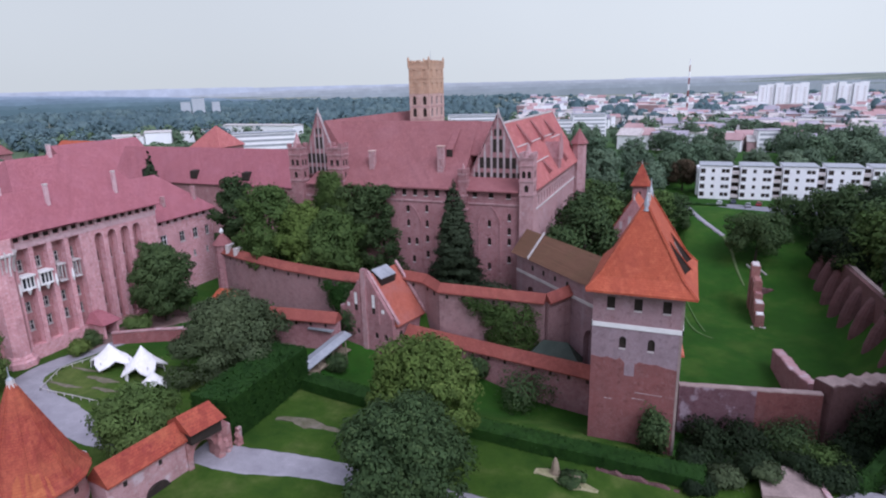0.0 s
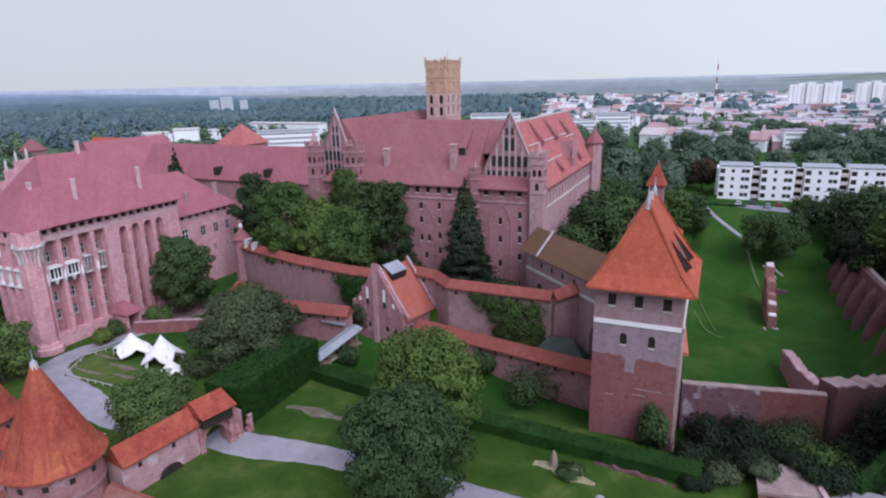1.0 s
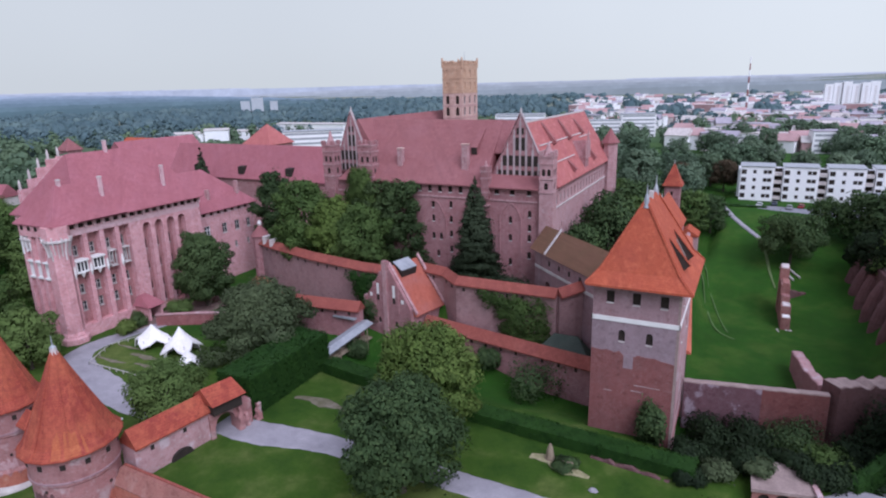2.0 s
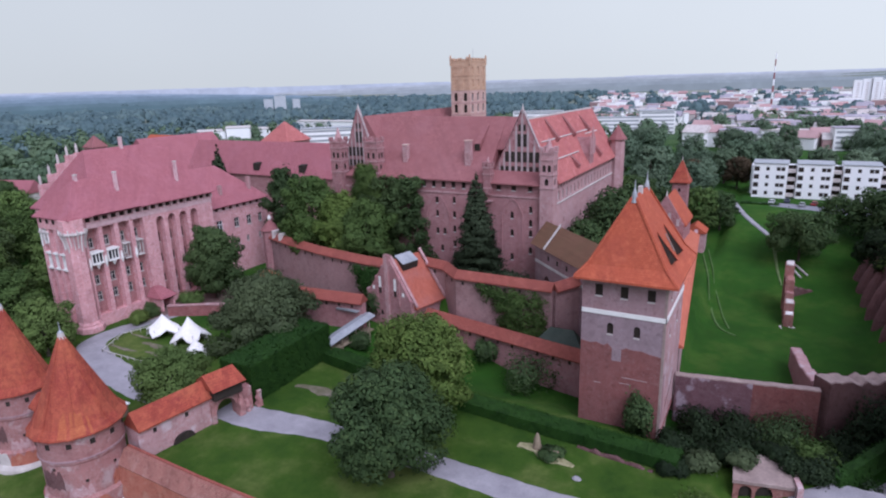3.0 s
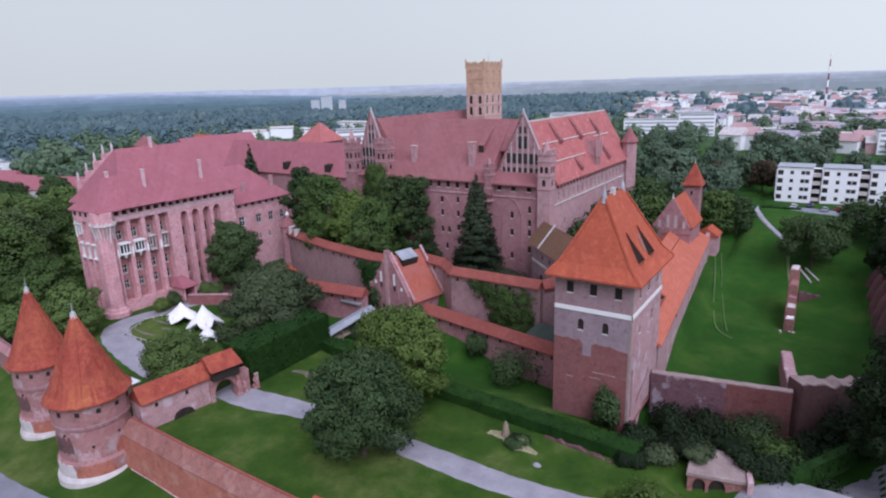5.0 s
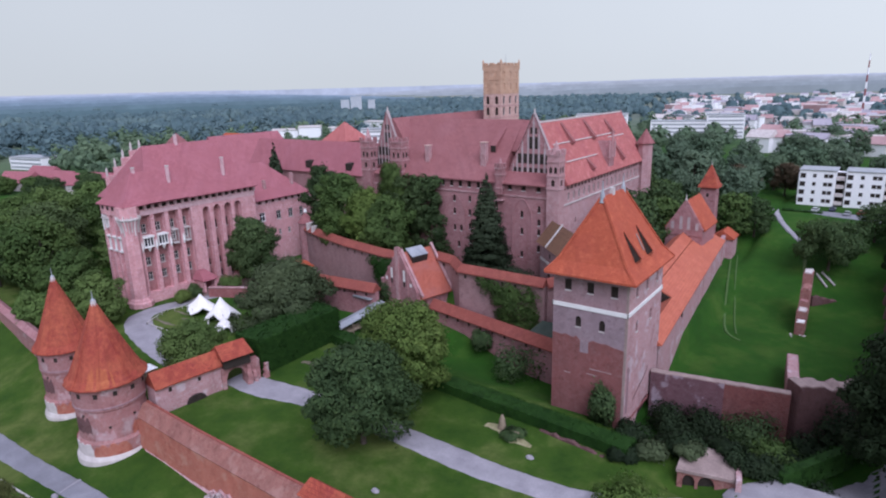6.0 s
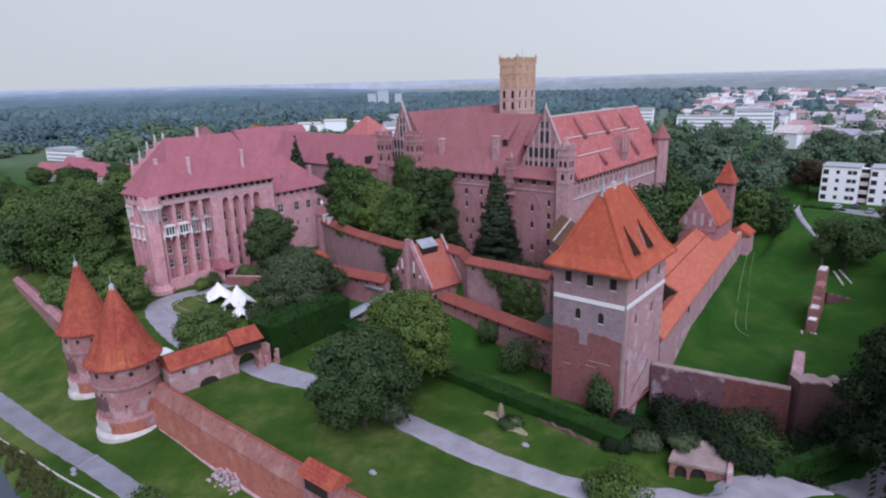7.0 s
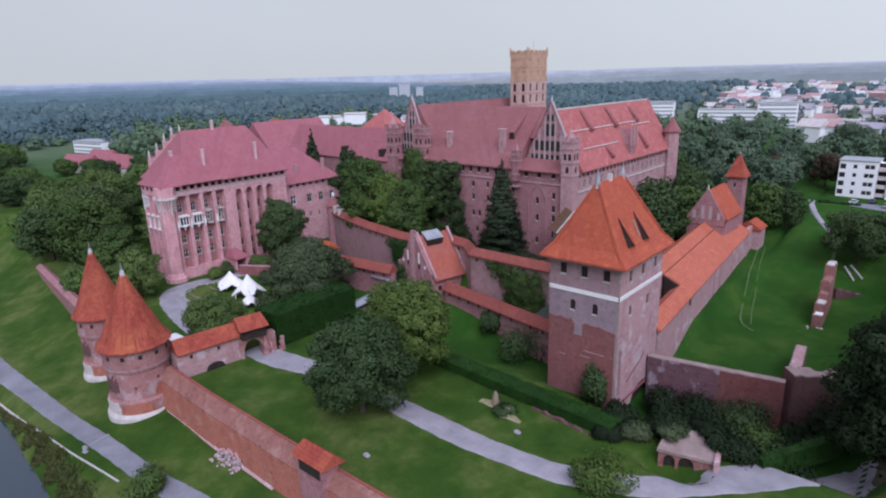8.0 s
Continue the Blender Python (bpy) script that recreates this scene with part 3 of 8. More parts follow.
def strip_wall(points, thick, z0, z1s):
    """A wall along a line in plan; z1s: the top at each point."""
    bm = bmesh.new()
    n = len(points)
    rows = []
    for i, p in enumerate(points):
        a, b = Vector(points[max(i - 1, 0)]), Vector(points[min(i + 1, n - 1)])
        d = (b - a).normalized()
        q = Vector((d.y, -d.x)) * thick / 2
        rows.append([(p[0] + q.x, p[1] + q.y, z0), (p[0] - q.x, p[1] - q.y, z0), (p[0] - q.x, p[1] - q.y, z1s[i]), (p[0] + q.x, p[1] + q.y, z1s[i])])
    rings(bm, rows, weld=False)
    return bm


def strip_roof(points, half, z, rise, over=0.0, thick=0.25):
    """A little gabled roof along a line in plan; z: eaves height at each point."""
    bm = bmesh.new()
    n = len(points)
    rows = []
    for i, p in enumerate(points):
        a, b = Vector(points[max(i - 1, 0)]), Vector(points[min(i + 1, n - 1)])
        d = (b - a).normalized()
        q = Vector((d.y, -d.x)) * half
        rows.append([(p[0] + q.x, p[1] + q.y, z[i] - thick), (p[0] - q.x, p[1] - q.y, z[i] - thick), (p[0] - q.x, p[1] - q.y, z[i]), (p[0], p[1], z[i] + rise), (p[0] + q.x, p[1] + q.y, z[i])])
    rings(bm, rows, weld=False)
    return bm


def mesh_from(name, verts, faces, material, normals=None):
    me = bpy.data.meshes.new(name)
    me.from_pydata(verts, [], faces)
    if normals is not None:
        me.polygons.foreach_set("use_smooth", [True] * len(faces))
        me.normals_split_custom_set_from_vertices(np.repeat(normals, 4, axis=0).tolist())
    me.materials.append(material)
    return me


def leaf_cloud(name, blobs, n, size, material, seed, inner=0.8, up=0.5):
    """Many small leaves in a crown made of blobs (x, y, z, rx, ry, rz)."""
    r = np.random.RandomState(seed)
    vol = np.array([b[3] * b[4] + b[4] * b[5] + b[3] * b[5] for b in blobs])
    pick = r.choice(len(blobs), n, p=vol / vol.sum())
    bl = np.array(blobs, float)[pick]
    d = r.normal(size=(n, 3))
    d /= np.linalg.norm(d, axis=1)[:, None]
    lump = 1 + 0.16 * np.sin(d[:, 0] * 7 + pick) * np.cos(d[:, 1] * 6 - pick) + 0.10 * np.sin(d[:, 2] * 11 + d[:, 0] * 5)
    rad = (inner + (1 - inner) * r.rand(n) ** 0.35) * lump * np.where(r.rand(n) < 0.22, r.uniform(1.0, 1.4, n), 1.0)
    c = bl[:, :3] + d * bl[:, 3:] * rad[:, None]
    nrm = d + r.normal(size=(n, 3)) * 0.4 + np.array([0, 0, up])
    nrm /= np.linalg.norm(nrm, axis=1)[:, None]
    a = np.cross(nrm, r.normal(size=(n, 3)))
    a /= np.linalg.norm(a, axis=1)[:, None]
    b = np.cross(nrm, a)
    s = size * (0.6 + 0.8 * r.rand(n))[:, None]
    fold = nrm * s * 0.25
    vs = np.stack([c - a * s, c - b * s * 0.6 + fold, c + a * s, c + b * s * 0.6 + fold], 1).reshape(-1, 3)
    fs = np.arange(4 * n).reshape(n, 4)
    out = c - (bl[:, :3] * 0 + np.average(np.array(blobs, float)[:, :3], axis=0))
    out /= np.linalg.norm(out, axis=1)[:, None]
    soft = 0.45 * d + 0.75 * out + 0.5 * nrm + np.array([0, 0, 0.25])
    soft /= np.linalg.norm(soft, axis=1)[:, None]
    return mesh_from(name, vs.tolist(), fs.tolist(), material, soft)


def trunk_bm(h, r, limbs, seed, spread=2.5):
    rnd = random.Random(seed)
    bm = bmesh.new()
    rings(bm, [circle(0, 0, r * 1.35, -0.6, 10), circle(0, 0, r, 0.6, 10), circle(0.1, 0, r * 0.75, h * 0.45, 10), circle(0, 0.1, r * 0.35, h * 0.9, 10)], weld=False)
    for i in range(limbs):
        a, z = 2 * math.pi * (i + rnd.random() * 0.6) / limbs, h * rnd.uniform(0.35, 0.7)
        e = Vector((math.cos(a) * spread * rnd.uniform(0.7, 1.2), math.sin(a) * spread * rnd.uniform(0.7, 1.2), z + h * 0.28))
        m = Vector((e.x * 0.45, e.y * 0.45, z + h * 0.08))
        rings(bm, [circle(0, 0, r * 0.4, z, 6), circle(m.x, m.y, r * 0.28, m.z, 6), circle(e.x, e.y, r * 0.1, e.z, 6)], weld=False)
    return bm


def blob_set(seed, height, width, base, n):
    """Blobs that fill a round-headed crown."""
    rnd = random.Random(seed)
    out = [(0, 0, (height + base) / 2, width * 0.3, width * 0.3, (height - base) * 0.36)]
    n = int(n * 1.6)
    for i in range(n):
        a = 2 * math.pi * i * 0.382 + rnd.random()
        s = (i + 0.5) / n
        z = base + (height - base) * (0.16 + 0.74 * s)
        f = math.sin(math.pi * min(0.95, 0.25 + 0.7 * s)) ** 0.7
        k = width * 0.5 * f * rnd.uniform(0.55, 0.9)
        q = width * rnd.uniform(0.09, 0.17)
        out.append((math.cos(a) * k, math.sin(a) * k, z, q, q, q * rnd.uniform(0.75, 1.0)))
        for _ in range(3):
            e, g, p = rnd.uniform(0, 6.28), rnd.uniform(-0.5, 1.0), width * rnd.uniform(0.05, 0.1)
            out.append((math.cos(a) * k + math.cos(e) * q * 0.95, math.sin(a) * k + math.sin(e) * q * 0.95, z + g * q * 0.85, p, p, p * 0.85))
    return out


def make_tree(name, at, height, width, leaf, count, size, seed, label, base=None, blobs=None, lumps=15, category="tree", group=""):
    ob = thing(name, at, label, category, group)
    base = height * 0.2 if base is None else base
    count, size = int(count * 1.7), size * 0.78
    me = leaf_cloud("crown", blobs or blob_set(seed, height, width, base, lumps), count, size, leaf, seed)
    crown = new("crown", me)
    crown.parent = ob
    tr = bpy.data.meshes.new("trunk")
    bm = trunk_bm(height * 0.8, max(0.16, height * 0.028), 6, seed, width * 0.28)
    bm.to_mesh(tr)
    bm.free()
    tr.materials.append(BARK)
    t = new("trunk", tr)
    t.parent = ob
    return ob


def make_fir(name, at, height, width, count, seed, label):
    ob = thing(name, at, label, "tree")
    r = np.random.RandomState(seed)
    blobs = []
    for i in range(26):
        s = i / 25
        k = width / 2 * (1 - s) ** 0.85 + 0.25
        for j in range(5 if s < 0.85 else 2):
            a = 6.283 * (j / 5 + r.rand() * 0.3 + i * 0.37)
            blobs.append((math.cos(a) * k * 0.6, math.sin(a) * k * 0.6, height * (0.06 + 0.92 * s), k * 0.5, k * 0.5, height * 0.022))
    crown = new("crown", leaf_cloud("crown", blobs, count, 0.25 if height < 30 else 0.6, LEAF_FIR, seed, 0.3, -0.2))
    crown.parent = ob
    tr = bpy.data.meshes.new("trunk")
    bm = lathe(0, 0, [(0.4, -0.6), (0.34, 1), (0.08, height * 0.97)], 8)
    bm.to_mesh(tr)
    bm.free()
    tr.materials.append(BARK)
    t = new("trunk", tr)
    t.parent = ob
    return ob


def leaf_box(name, x0, x1, y0, y1, z0, z1, size, per, material, seed, m=None):
    """Leaves over the top and sides of a clipped block."""
    r = np.random.RandomState(seed)
    lx, ly, lz = x1 - x0, y1 - y0, z1 - z0
    sides = [(lx * ly, 2, 1), (lx * lz, 1, 0), (lx * lz, 1, 1), (ly * lz, 0, 0), (ly * lz, 0, 1)]
    total = sum(s[0] for s in sides)
    pts, nr = [], []
    for area, ax, hi in sides:
        n = int(area * per)
        p = r.rand(n, 3) * np.array([lx, ly, lz]) + np.array([x0, y0, z0])
        p[:, ax] = ((x0, y0, z0), (x1, y1, z1))[hi][ax] + r.normal(size=n) * 0.10 + 0.12 * np.sin(p[:, 0] * 0.8 + p[:, 2]) * np.cos(p[:, 1] * 0.9 + p[:, 2] * 1.3) * size / 0.13
        q = np.zeros((n, 3))
        q[:, ax] = 1 if hi else -1
        pts.append(p)
        nr.append(q)
    c, nrm = np.concatenate(pts), np.concatenate(nr)
    n = len(c)
    nr0 = nrm
    nrm = nrm + r.normal(size=(n, 3)) * 0.5
    nrm /= np.linalg.norm(nrm, axis=1)[:, None]
    a = np.cross(nrm, r.normal(size=(n, 3)))
    a /= np.linalg.norm(a, axis=1)[:, None]
    b = np.cross(nrm, a)
    s = size * (0.6 + 0.8 * r.rand(n))[:, None]
    vs = np.stack([c - a * s, c - b * s * 0.6, c + a * s, c + b * s * 0.6], 1).reshape(-1, 3)
    soft = nr0 + 0.35 * nrm
    soft /= np.linalg.norm(soft, axis=1)[:, None]
    return mesh_from(name, vs.tolist(), np.arange(4 * n).reshape(n, 4).tolist(), material, soft)


def make_hedge(a, b, wide, z0, z1, label, seed, size=0.13, per=30, tall2=None):
    """A clipped hedge between two places in plan."""
    d = Vector(b) - Vector(a)
    ob = thing("hedge", (a[0], a[1], z0), label, "hedge")
    ob.matrix_basis = Matrix.Translation((a[0], a[1], z0)) @ Matrix.Rotation(math.atan2(d.y, d.x), 4, "Z")
    f = new("foliage", leaf_box("foliage", 0, d.length, -wide / 2, wide / 2, 0, z1 - z0, size, per, LEAF_HEDGE, seed))
    f.parent = ob
    me = bpy.data.meshes.new("core")
    bm = boxed(0.15, d.length - 0.15, -wide / 2 + 0.15, wide / 2 - 0.15, -0.6, z1 - z0 - 0.15)
    bm.to_mesh(me)
    bm.free()
    me.materials.append(LEAF_HEDGE)
    c = new("core", me)
    c.parent = ob
    return ob


# ---- ground ----
def ease(v, a, b):
    s = min(1.0, max(0.0, (v - a) / (b - a)))
    return s * s * (3 - 2 * s)


def blend(a, b, k):
    return a + (b - a) * k


FRONT_WALL = 43.2


def height(x, y):
    """The lie of the land: river bank, front lawn, ditch, moat meadow, castle terraces and the town beyond."""
    lawn = 0.0 - 0.4 * ease(x, -60, -90)
    shore = 21.5 + 0.07 * max(-30.0, min(60.0, -x - 64))
    bank = blend(-10.0, -6.0, ease(y, shore - 2.5, shore + 3.5))
    bank = blend(bank, -4.6, ease(y, 33, 42))
    left = ease(x, -92, -112)
    bank = blend(bank, blend(-6.5, -0.6, ease(y, 30 - (x + 100) * 0.12, 52 - (x + 100) * 0.14)), left)
    z = blend(bank, lawn, ease(y, FRONT_WALL - 0.6 + left * 8, FRONT_WALL + 0.6 + left * 16))
    # ditch in front of the curtain wall
    ditch = ease(y, 83, 95) * (1 - ease(y, 99, 102)) * ease(x, -66, -60) * (1 - ease(x, 0, 3))
    z = blend(z, -3.2, ditch)
    # bailey and terrace behind the walls
    inner = ease(y, 100, 104) * (1 - ease(x, -10, -4)) * ease(x, -104, -98)
    z = blend(z, 0.8, inner)
    line = 108.9 + (0.235 * (-67 - x) if x < -67 else -0.055 * (x + 67))
    terrace = ease(y, line, line + 2.6) * (1 - ease(x, -24, -14)) * ease(x, -112, -106)
    z = blend(z, 7.0, terrace)
    # moat meadow, rising to the town
    moat = ease(x, -0.6, 1.2) * ease(y, 84, 88.5)
    meadow = blend(-4.6, 8.0, ease(y, 158, 232))
    meadow = blend(meadow, 4.0, ease(x, 34, 42) * (1 - ease(y, 150, 220)))
    z = blend(z, meadow, moat * (1 - ease(x, 32, 46) * (1 - ease(y, 96, 120))))
    far = ease(y, 195, 240)
    z = blend(z, 8.0, far * (1 - moat))
    out = math.hypot(x + 40, y - 120)
    z = blend(z, 3.0, ease(out, 330, 700))
    west = ease(x, -190, -300) * (1 - ease(y, 150, 260))
    z = blend(z, -1.0, west)
    z -= 2.5 * math.exp(-((x - 14.4) / 4.6) ** 4 - ((y - 76.6) / 2.3) ** 2)
    bay = 2.6 * max(0.0, min(24.0, -x - 216)) * (1 - ease(x, -262, -282))
    river = ease(y, 16 + bay, 8 + bay * 0.85)
    z = blend(z, -10.0, river)
    hill = ease(x - 0.15 * y, -1700, 600) * ease(out, 1700, 3600)
    return z + 54 * hill + (0.12 * math.sin(x * 0.31) * math.cos(y * 0.27) if out < 260 else 0)


def axis(lo, hi, step, ends):
    vals = list(np.arange(lo, hi + 0.01, step))
    s, v = step, lo
    while v > ends[0]:
        s *= 1.16
        v -= s
        vals.insert(0, v)
    s, v = step, hi
    while v < ends[1]:
        s *= 1.16
        v += s
        vals.append(v)
    return vals


gx, gy = axis(-180, 60, 1.6, (-4700, 4700)), axis(14, 250, 1.6, (-4700, 4700))
gv = [(x, y, height(x, y)) for y in gy for x in gx]
gn = len(gx)
gf = [(j * gn + i, j * gn + i + 1, (j + 1) * gn + i + 1, (j + 1) * gn + i) for j in range(len(gy) - 1) for i in range(gn - 1)]
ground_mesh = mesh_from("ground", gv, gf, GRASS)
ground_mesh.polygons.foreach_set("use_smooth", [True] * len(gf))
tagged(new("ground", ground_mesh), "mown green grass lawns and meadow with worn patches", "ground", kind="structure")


def ribbon(name, line, material, label, lift=0.07, category="path", ragged=0.05):
    """A path on the ground. line: (x, y, width) along its middle."""
    pts = []
    for (x0, y0, w0), (x1, y1, w1) in zip(line, line[1:]):
        n = max(2, int(math.hypot(x1 - x0, y1 - y0) / 1.2))
        pts += [(blend(x0, x1, i / n), blend(y0, y1, i / n), blend(w0, w1, i / n)) for i in range(n)]
    pts.append(line[-1])
    for _ in range(6):
        pts = [pts[0]] + [tuple((a[k] + 2 * b[k] + c[k]) / 4 for k in range(3)) for a, b, c in zip(pts, pts[1:], pts[2:])] + [pts[-1]]
    vs, fs, k = [], [], 9
    for i, (x, y, w) in enumerate(pts):
        a, b = pts[max(0, i - 1)], pts[min(len(pts) - 1, i + 1)]
        d = Vector((b[0] - a[0], b[1] - a[1])).normalized()
        for j in range(k):
            s = (j / (k - 1) - 0.5) * w * (1 + ragged * (math.sin(i * 1.7 + j) + (math.sin(i * 0.9 + 4 * (j > 4)) if ragged > 0.1 else 0)))
            px, py = x + d.y * s, y - d.x * s
            vs.append((px, py, height(px, py) + lift - (0.25 if j in (0, k - 1) else 0)))
    for i in range(len(pts) - 1):
        fs += [(i * k + j, i * k + j + 1, (i + 1) * k + j + 1, (i + 1) * k + j) for j in range(k - 1)]
    return tagged(new(name, mesh_from(name, vs, fs, material)), label, category, kind="structure")


ribbon("road", [(-260, 24, 5.5), (-150, 28, 5.4), (-113, 28.5, 5.2), (-82, 29.6, 4.4), (-61.5, 31.4, 4.2), (-47, 32.2, 4.3), (-38, 33.4, 4.8), (-10, 36, 5.2), (40, 38, 5.6), (90, 40, 5.6)], ASPHALT, "grey asphalt riverside road", category="road")
ribbon("gate_path", [(-66, 61.5, 6.5), (-58, 62, 7.5), (-47, 64, 6), (-36, 64.4, 5.5), (-26, 64, 5.6), (-10, 63.5, 5.4), (4, 64.8, 5), (14, 69.5, 5.5), (23, 79, 7), (32, 90, 8), (40, 100, 9)], GRAVEL, "pale gravel path across the front lawn")
ribbon("court_path", [(-70, 61, 5), (-84, 59, 5), (-96, 62.5, 8), (-107, 65, 8), (-115, 68.5, 7), (-117, 76, 6), (-114.5, 86, 5), (-110, 96, 4)], GRAVEL, "pale gravel path round the courtyard lawn")
ribbon("meadow_path", [(0.2, 240, 1.9), (1.2, 232.5, 1.9), (4.0, 223, 1.8), (7.6, 214.4, 1.7), (12.6, 206, 1.5)], GRAVEL, "narrow pale footpath over the moat meadow", 0.3)
ribbon("footpath", [(12.4, 206.4, 1.5), (14.2, 200, 1.0), (15.0, 193, 0.8), (15.8, 186, 0.7), (17.2, 177, 0.5)], PALE_GRASS, "faint trodden path in the meadow grass", 0.25)
ribbon("car_park", [(8, 240, 4), (18, 238, 9), (32, 234, 12), (60, 230, 12), (110, 226, 12)], ASPHALT, "grey asphalt car park before the flats", category="road")
for bx, by, bw, bl in ((-106.5, 70.6, 1.2, 9), (-101, 74.5, 2.2, 8), (-108, 76.5, 1.0, 7), (-97, 71.5, 1.4, 6)):
    ribbon("bare_patch", [(bx - bl / 2, by, bw * 0.3), (bx - bl / 5, by + 0.4, bw), (bx + bl / 6, by - 0.2, bw * 0.8), (bx + bl / 2, by + 0.5, bw * 0.3)], DIRT, "trodden earth in the courtyard lawn", 0.1, "ground", 0.45)
ribbon("bare_patch", [(-60, 73.4, 0.8), (-57, 73.8, 2.2), (-54, 74.6, 3.2), (-50.5, 73.8, 2.0), (-48, 73.4, 0.6)], DIRT, "worn bare earth in the lawn", 0.14, "ground", 0.4)
ribbon("court_paving", [(-117.5, 84, 5), (-117, 94, 8), (-114, 104, 14), (-108, 112, 12), (-104, 117, 8)], PAVING, "reddish brick paving before the palace", 0.09)
ribbon("bare_patch", [(-16.6, 73.8, 1.2), (-14, 73.9, 3.4), (-11, 73.2, 3.0), (-7.6, 72.4, 1.0)], PALE_EARTH, "worn yellow earth round a stump", 0.14, "ground", 0.4)
for line in ([(8.6, 142.0, 0.5), (6.2, 142.6, 0.6), (4.4, 146.5, 0.6), (3.2, 151.0, 0.55), (0.3, 166.0, 0.5), (-2.6, 183.0, 0.45), (-5.2, 198.0, 0.4)], [(7.0, 145.6, 0.4), (5.0, 153.5, 0.4), (2.6, 166.0, 0.35), (0.0, 178.0, 0.35), (-3.4, 198.0, 0.3)]):
    ribbon("wheel_track", line, TRACK_GRASS, "faint pale wheel track in the meadow grass", 0.2, "ground")
ribbon("kerb", [(-99, 24.4, 0.3), (-80, 25.2, 0.3), (-66, 26.6, 0.3), (-52, 28.4, 0.3)], STONE, "low pale stone edge above the river bank", 0.16, "kerb")
ribbon("road_stripe", [(-66.2, 29.4, 0.5), (-66.6, 31, 0.5), (-67, 32.8, 0.5)], GRAVEL, "pale paving strip across the road", 0.09, "road")
water = bmesh.new()
shape(water, [(-1500, -900, -8.6), (700, -900, -8.6), (700, 26, -8.6), (-1500, 420, -8.6)], [(0, 1, 2, 3)])
structure("water", water, WATER, "dark still river water along the bank", "water")


# ---- square corner tower ----
def square_tower():
    T = thing("corner_tower", (-5, 94.6, -3), "square red brick tower with white band and orange hipped roof", "tower")
    x0, x1, y0, y1 = -11.2, 1.3, 86.3, 103.2
    west, south = Face((x0, y0), (x1, y0)), Face((x1, y0), (x1, y1))
    north, east = Face((x0, y1), (x0, y0)), Face((x1, y1), (x0, y1))
    facade(T, west, -5, 12.2, [], BRICK_TOWER, label="dark red lower brick wall")
    facade(T, south, -5, 12.2, [(9, 6, 0.5, 1.0, 1, "slit")], BRICK_LIME, blind=[(6.5, 15.4, -4.9, -0.2, 1)], deep=1.2, thick=1.6, label="pale lower brick wall with a low blind arch")
    up_w = [(u, 20.9, 1.15, 1.8, 0, "slit") for u in (2.55, 6.35, 10.25)] + [(u, 14.9, 1.0, 1.8, 1, "slit") for u in (4.45, 8.45)]
    facade(T, west, 12.2, 18.3, [w for w in up_w if w[1] < 18], BRICK_LILAC, sill=True, label="grey-lilac middle brick wall")
    facade(T, west, 18.3, 23.8, [w for w in up_w if w[1] > 18], BRICK_GREY, sill=True, label="pinkish upper brick wall")
    ragged = bmesh.new()
    edge = ((0, 13.2), (1.6, 13.0), (2.4, 13.25), (3.6, 12.9), (4.2, 13.3), (4.8, 12.7), (6.4, 12.6), (7.0, 13.0), (8.2, 12.8), (9.4, 12.9), (10.4, 12.6), (11.4, 12.5), (12.4, 12.35))
    rings(ragged, [[west.at(u, -0.05, 12.1), west.at(u, 0.035, 12.1), west.at(u, 0.035, z), west.at(u, -0.05, z)] for u, z in edge], weld=False)
    part("wall_patch", ragged, BRICK_TOWER, T, "ragged upper edge of the darker brick")
    part("ridge_vent", boxed(-5.1, -4.5, 93.2, 94.1, 35.5, 36.7), PLASTER_OLD, T, "small pale vent on the ridge")
    up_s = [(u, 20.3, 1.0, 1.8, 0, "slit") for u in (4.0, 8.8, 13.8)] + [(u, 14.3, 0.9, 1.8, 1, "slit") for u in (4.6, 11.4)]
    facade(T, south, 12.2, 23.8, up_s, BRICK_LIME, sill=True, label="pale upper brick wall")
    for f in (north, east):
        facade(T, f, -5, 23.8, [], BRICK)
    ring = bmesh.new()
    for f in (west, south, north, east):
        b = band(f, -0.12, f.long + 0.12, 17.95, 18.65, 0.12, 0.05)
        me = bpy.data.meshes.new("band")
        b.to_mesh(me)
        b.free()
        ring.from_mesh(me)
    part("plaster_band", ring, PLASTER, T, "white plaster band")
    part("roof", hip_roof(-12.1, 2.9, 84.5, 104.0, 24.0, 35.8, (-4.9, -4.7, 89.6, 98.6), 0.085), TILE_ORANGE, T, "steep orange tiled roof")
    for y in (89.6, 98.6):
        part("finial", lathe(-4.8, y, [(0.55, 34.9), (0.35, 36.2), (0.12, 37.0), (0.05, 38.2), (0.0005, 38.3)], 8), METAL, T, "grey metal finial")
    for (xa, ya, xb, yb) in ((-12.0, 84.6, -4.9, 89.6), (2.8, 84.6, -4.7, 89.6), (2.8, 103.9, -4.7, 98.6)):
        a, b = Vector((xa, ya, 24.05)), Vector((xb, yb, 35.9))
        hips = bmesh.new()
        m = a.lerp(b, 0.24)
        m.z = 24.0 + 11.8 * 0.16 + 0.1
        for p, q in ((a, m), (m, b)):
            s = Vector((0.18, 0.18, 0))
            rings(hips, [[p - s, p + Vector((s.x, -s.y, 0)), p + s, p + Vector((-s.x, s.y, 0.25))], [q - s, q + Vector((s.x, -s.y, 0)), q + s, q + Vector((-s.x, s.y, 0.25))]], weld=False)
        part("hip_ridge", hips, TILE_ORANGE, T)
    # two long wedge dormers on the south slope, open below, shade painted dark
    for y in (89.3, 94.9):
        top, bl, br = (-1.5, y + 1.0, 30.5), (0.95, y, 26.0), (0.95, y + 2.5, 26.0)
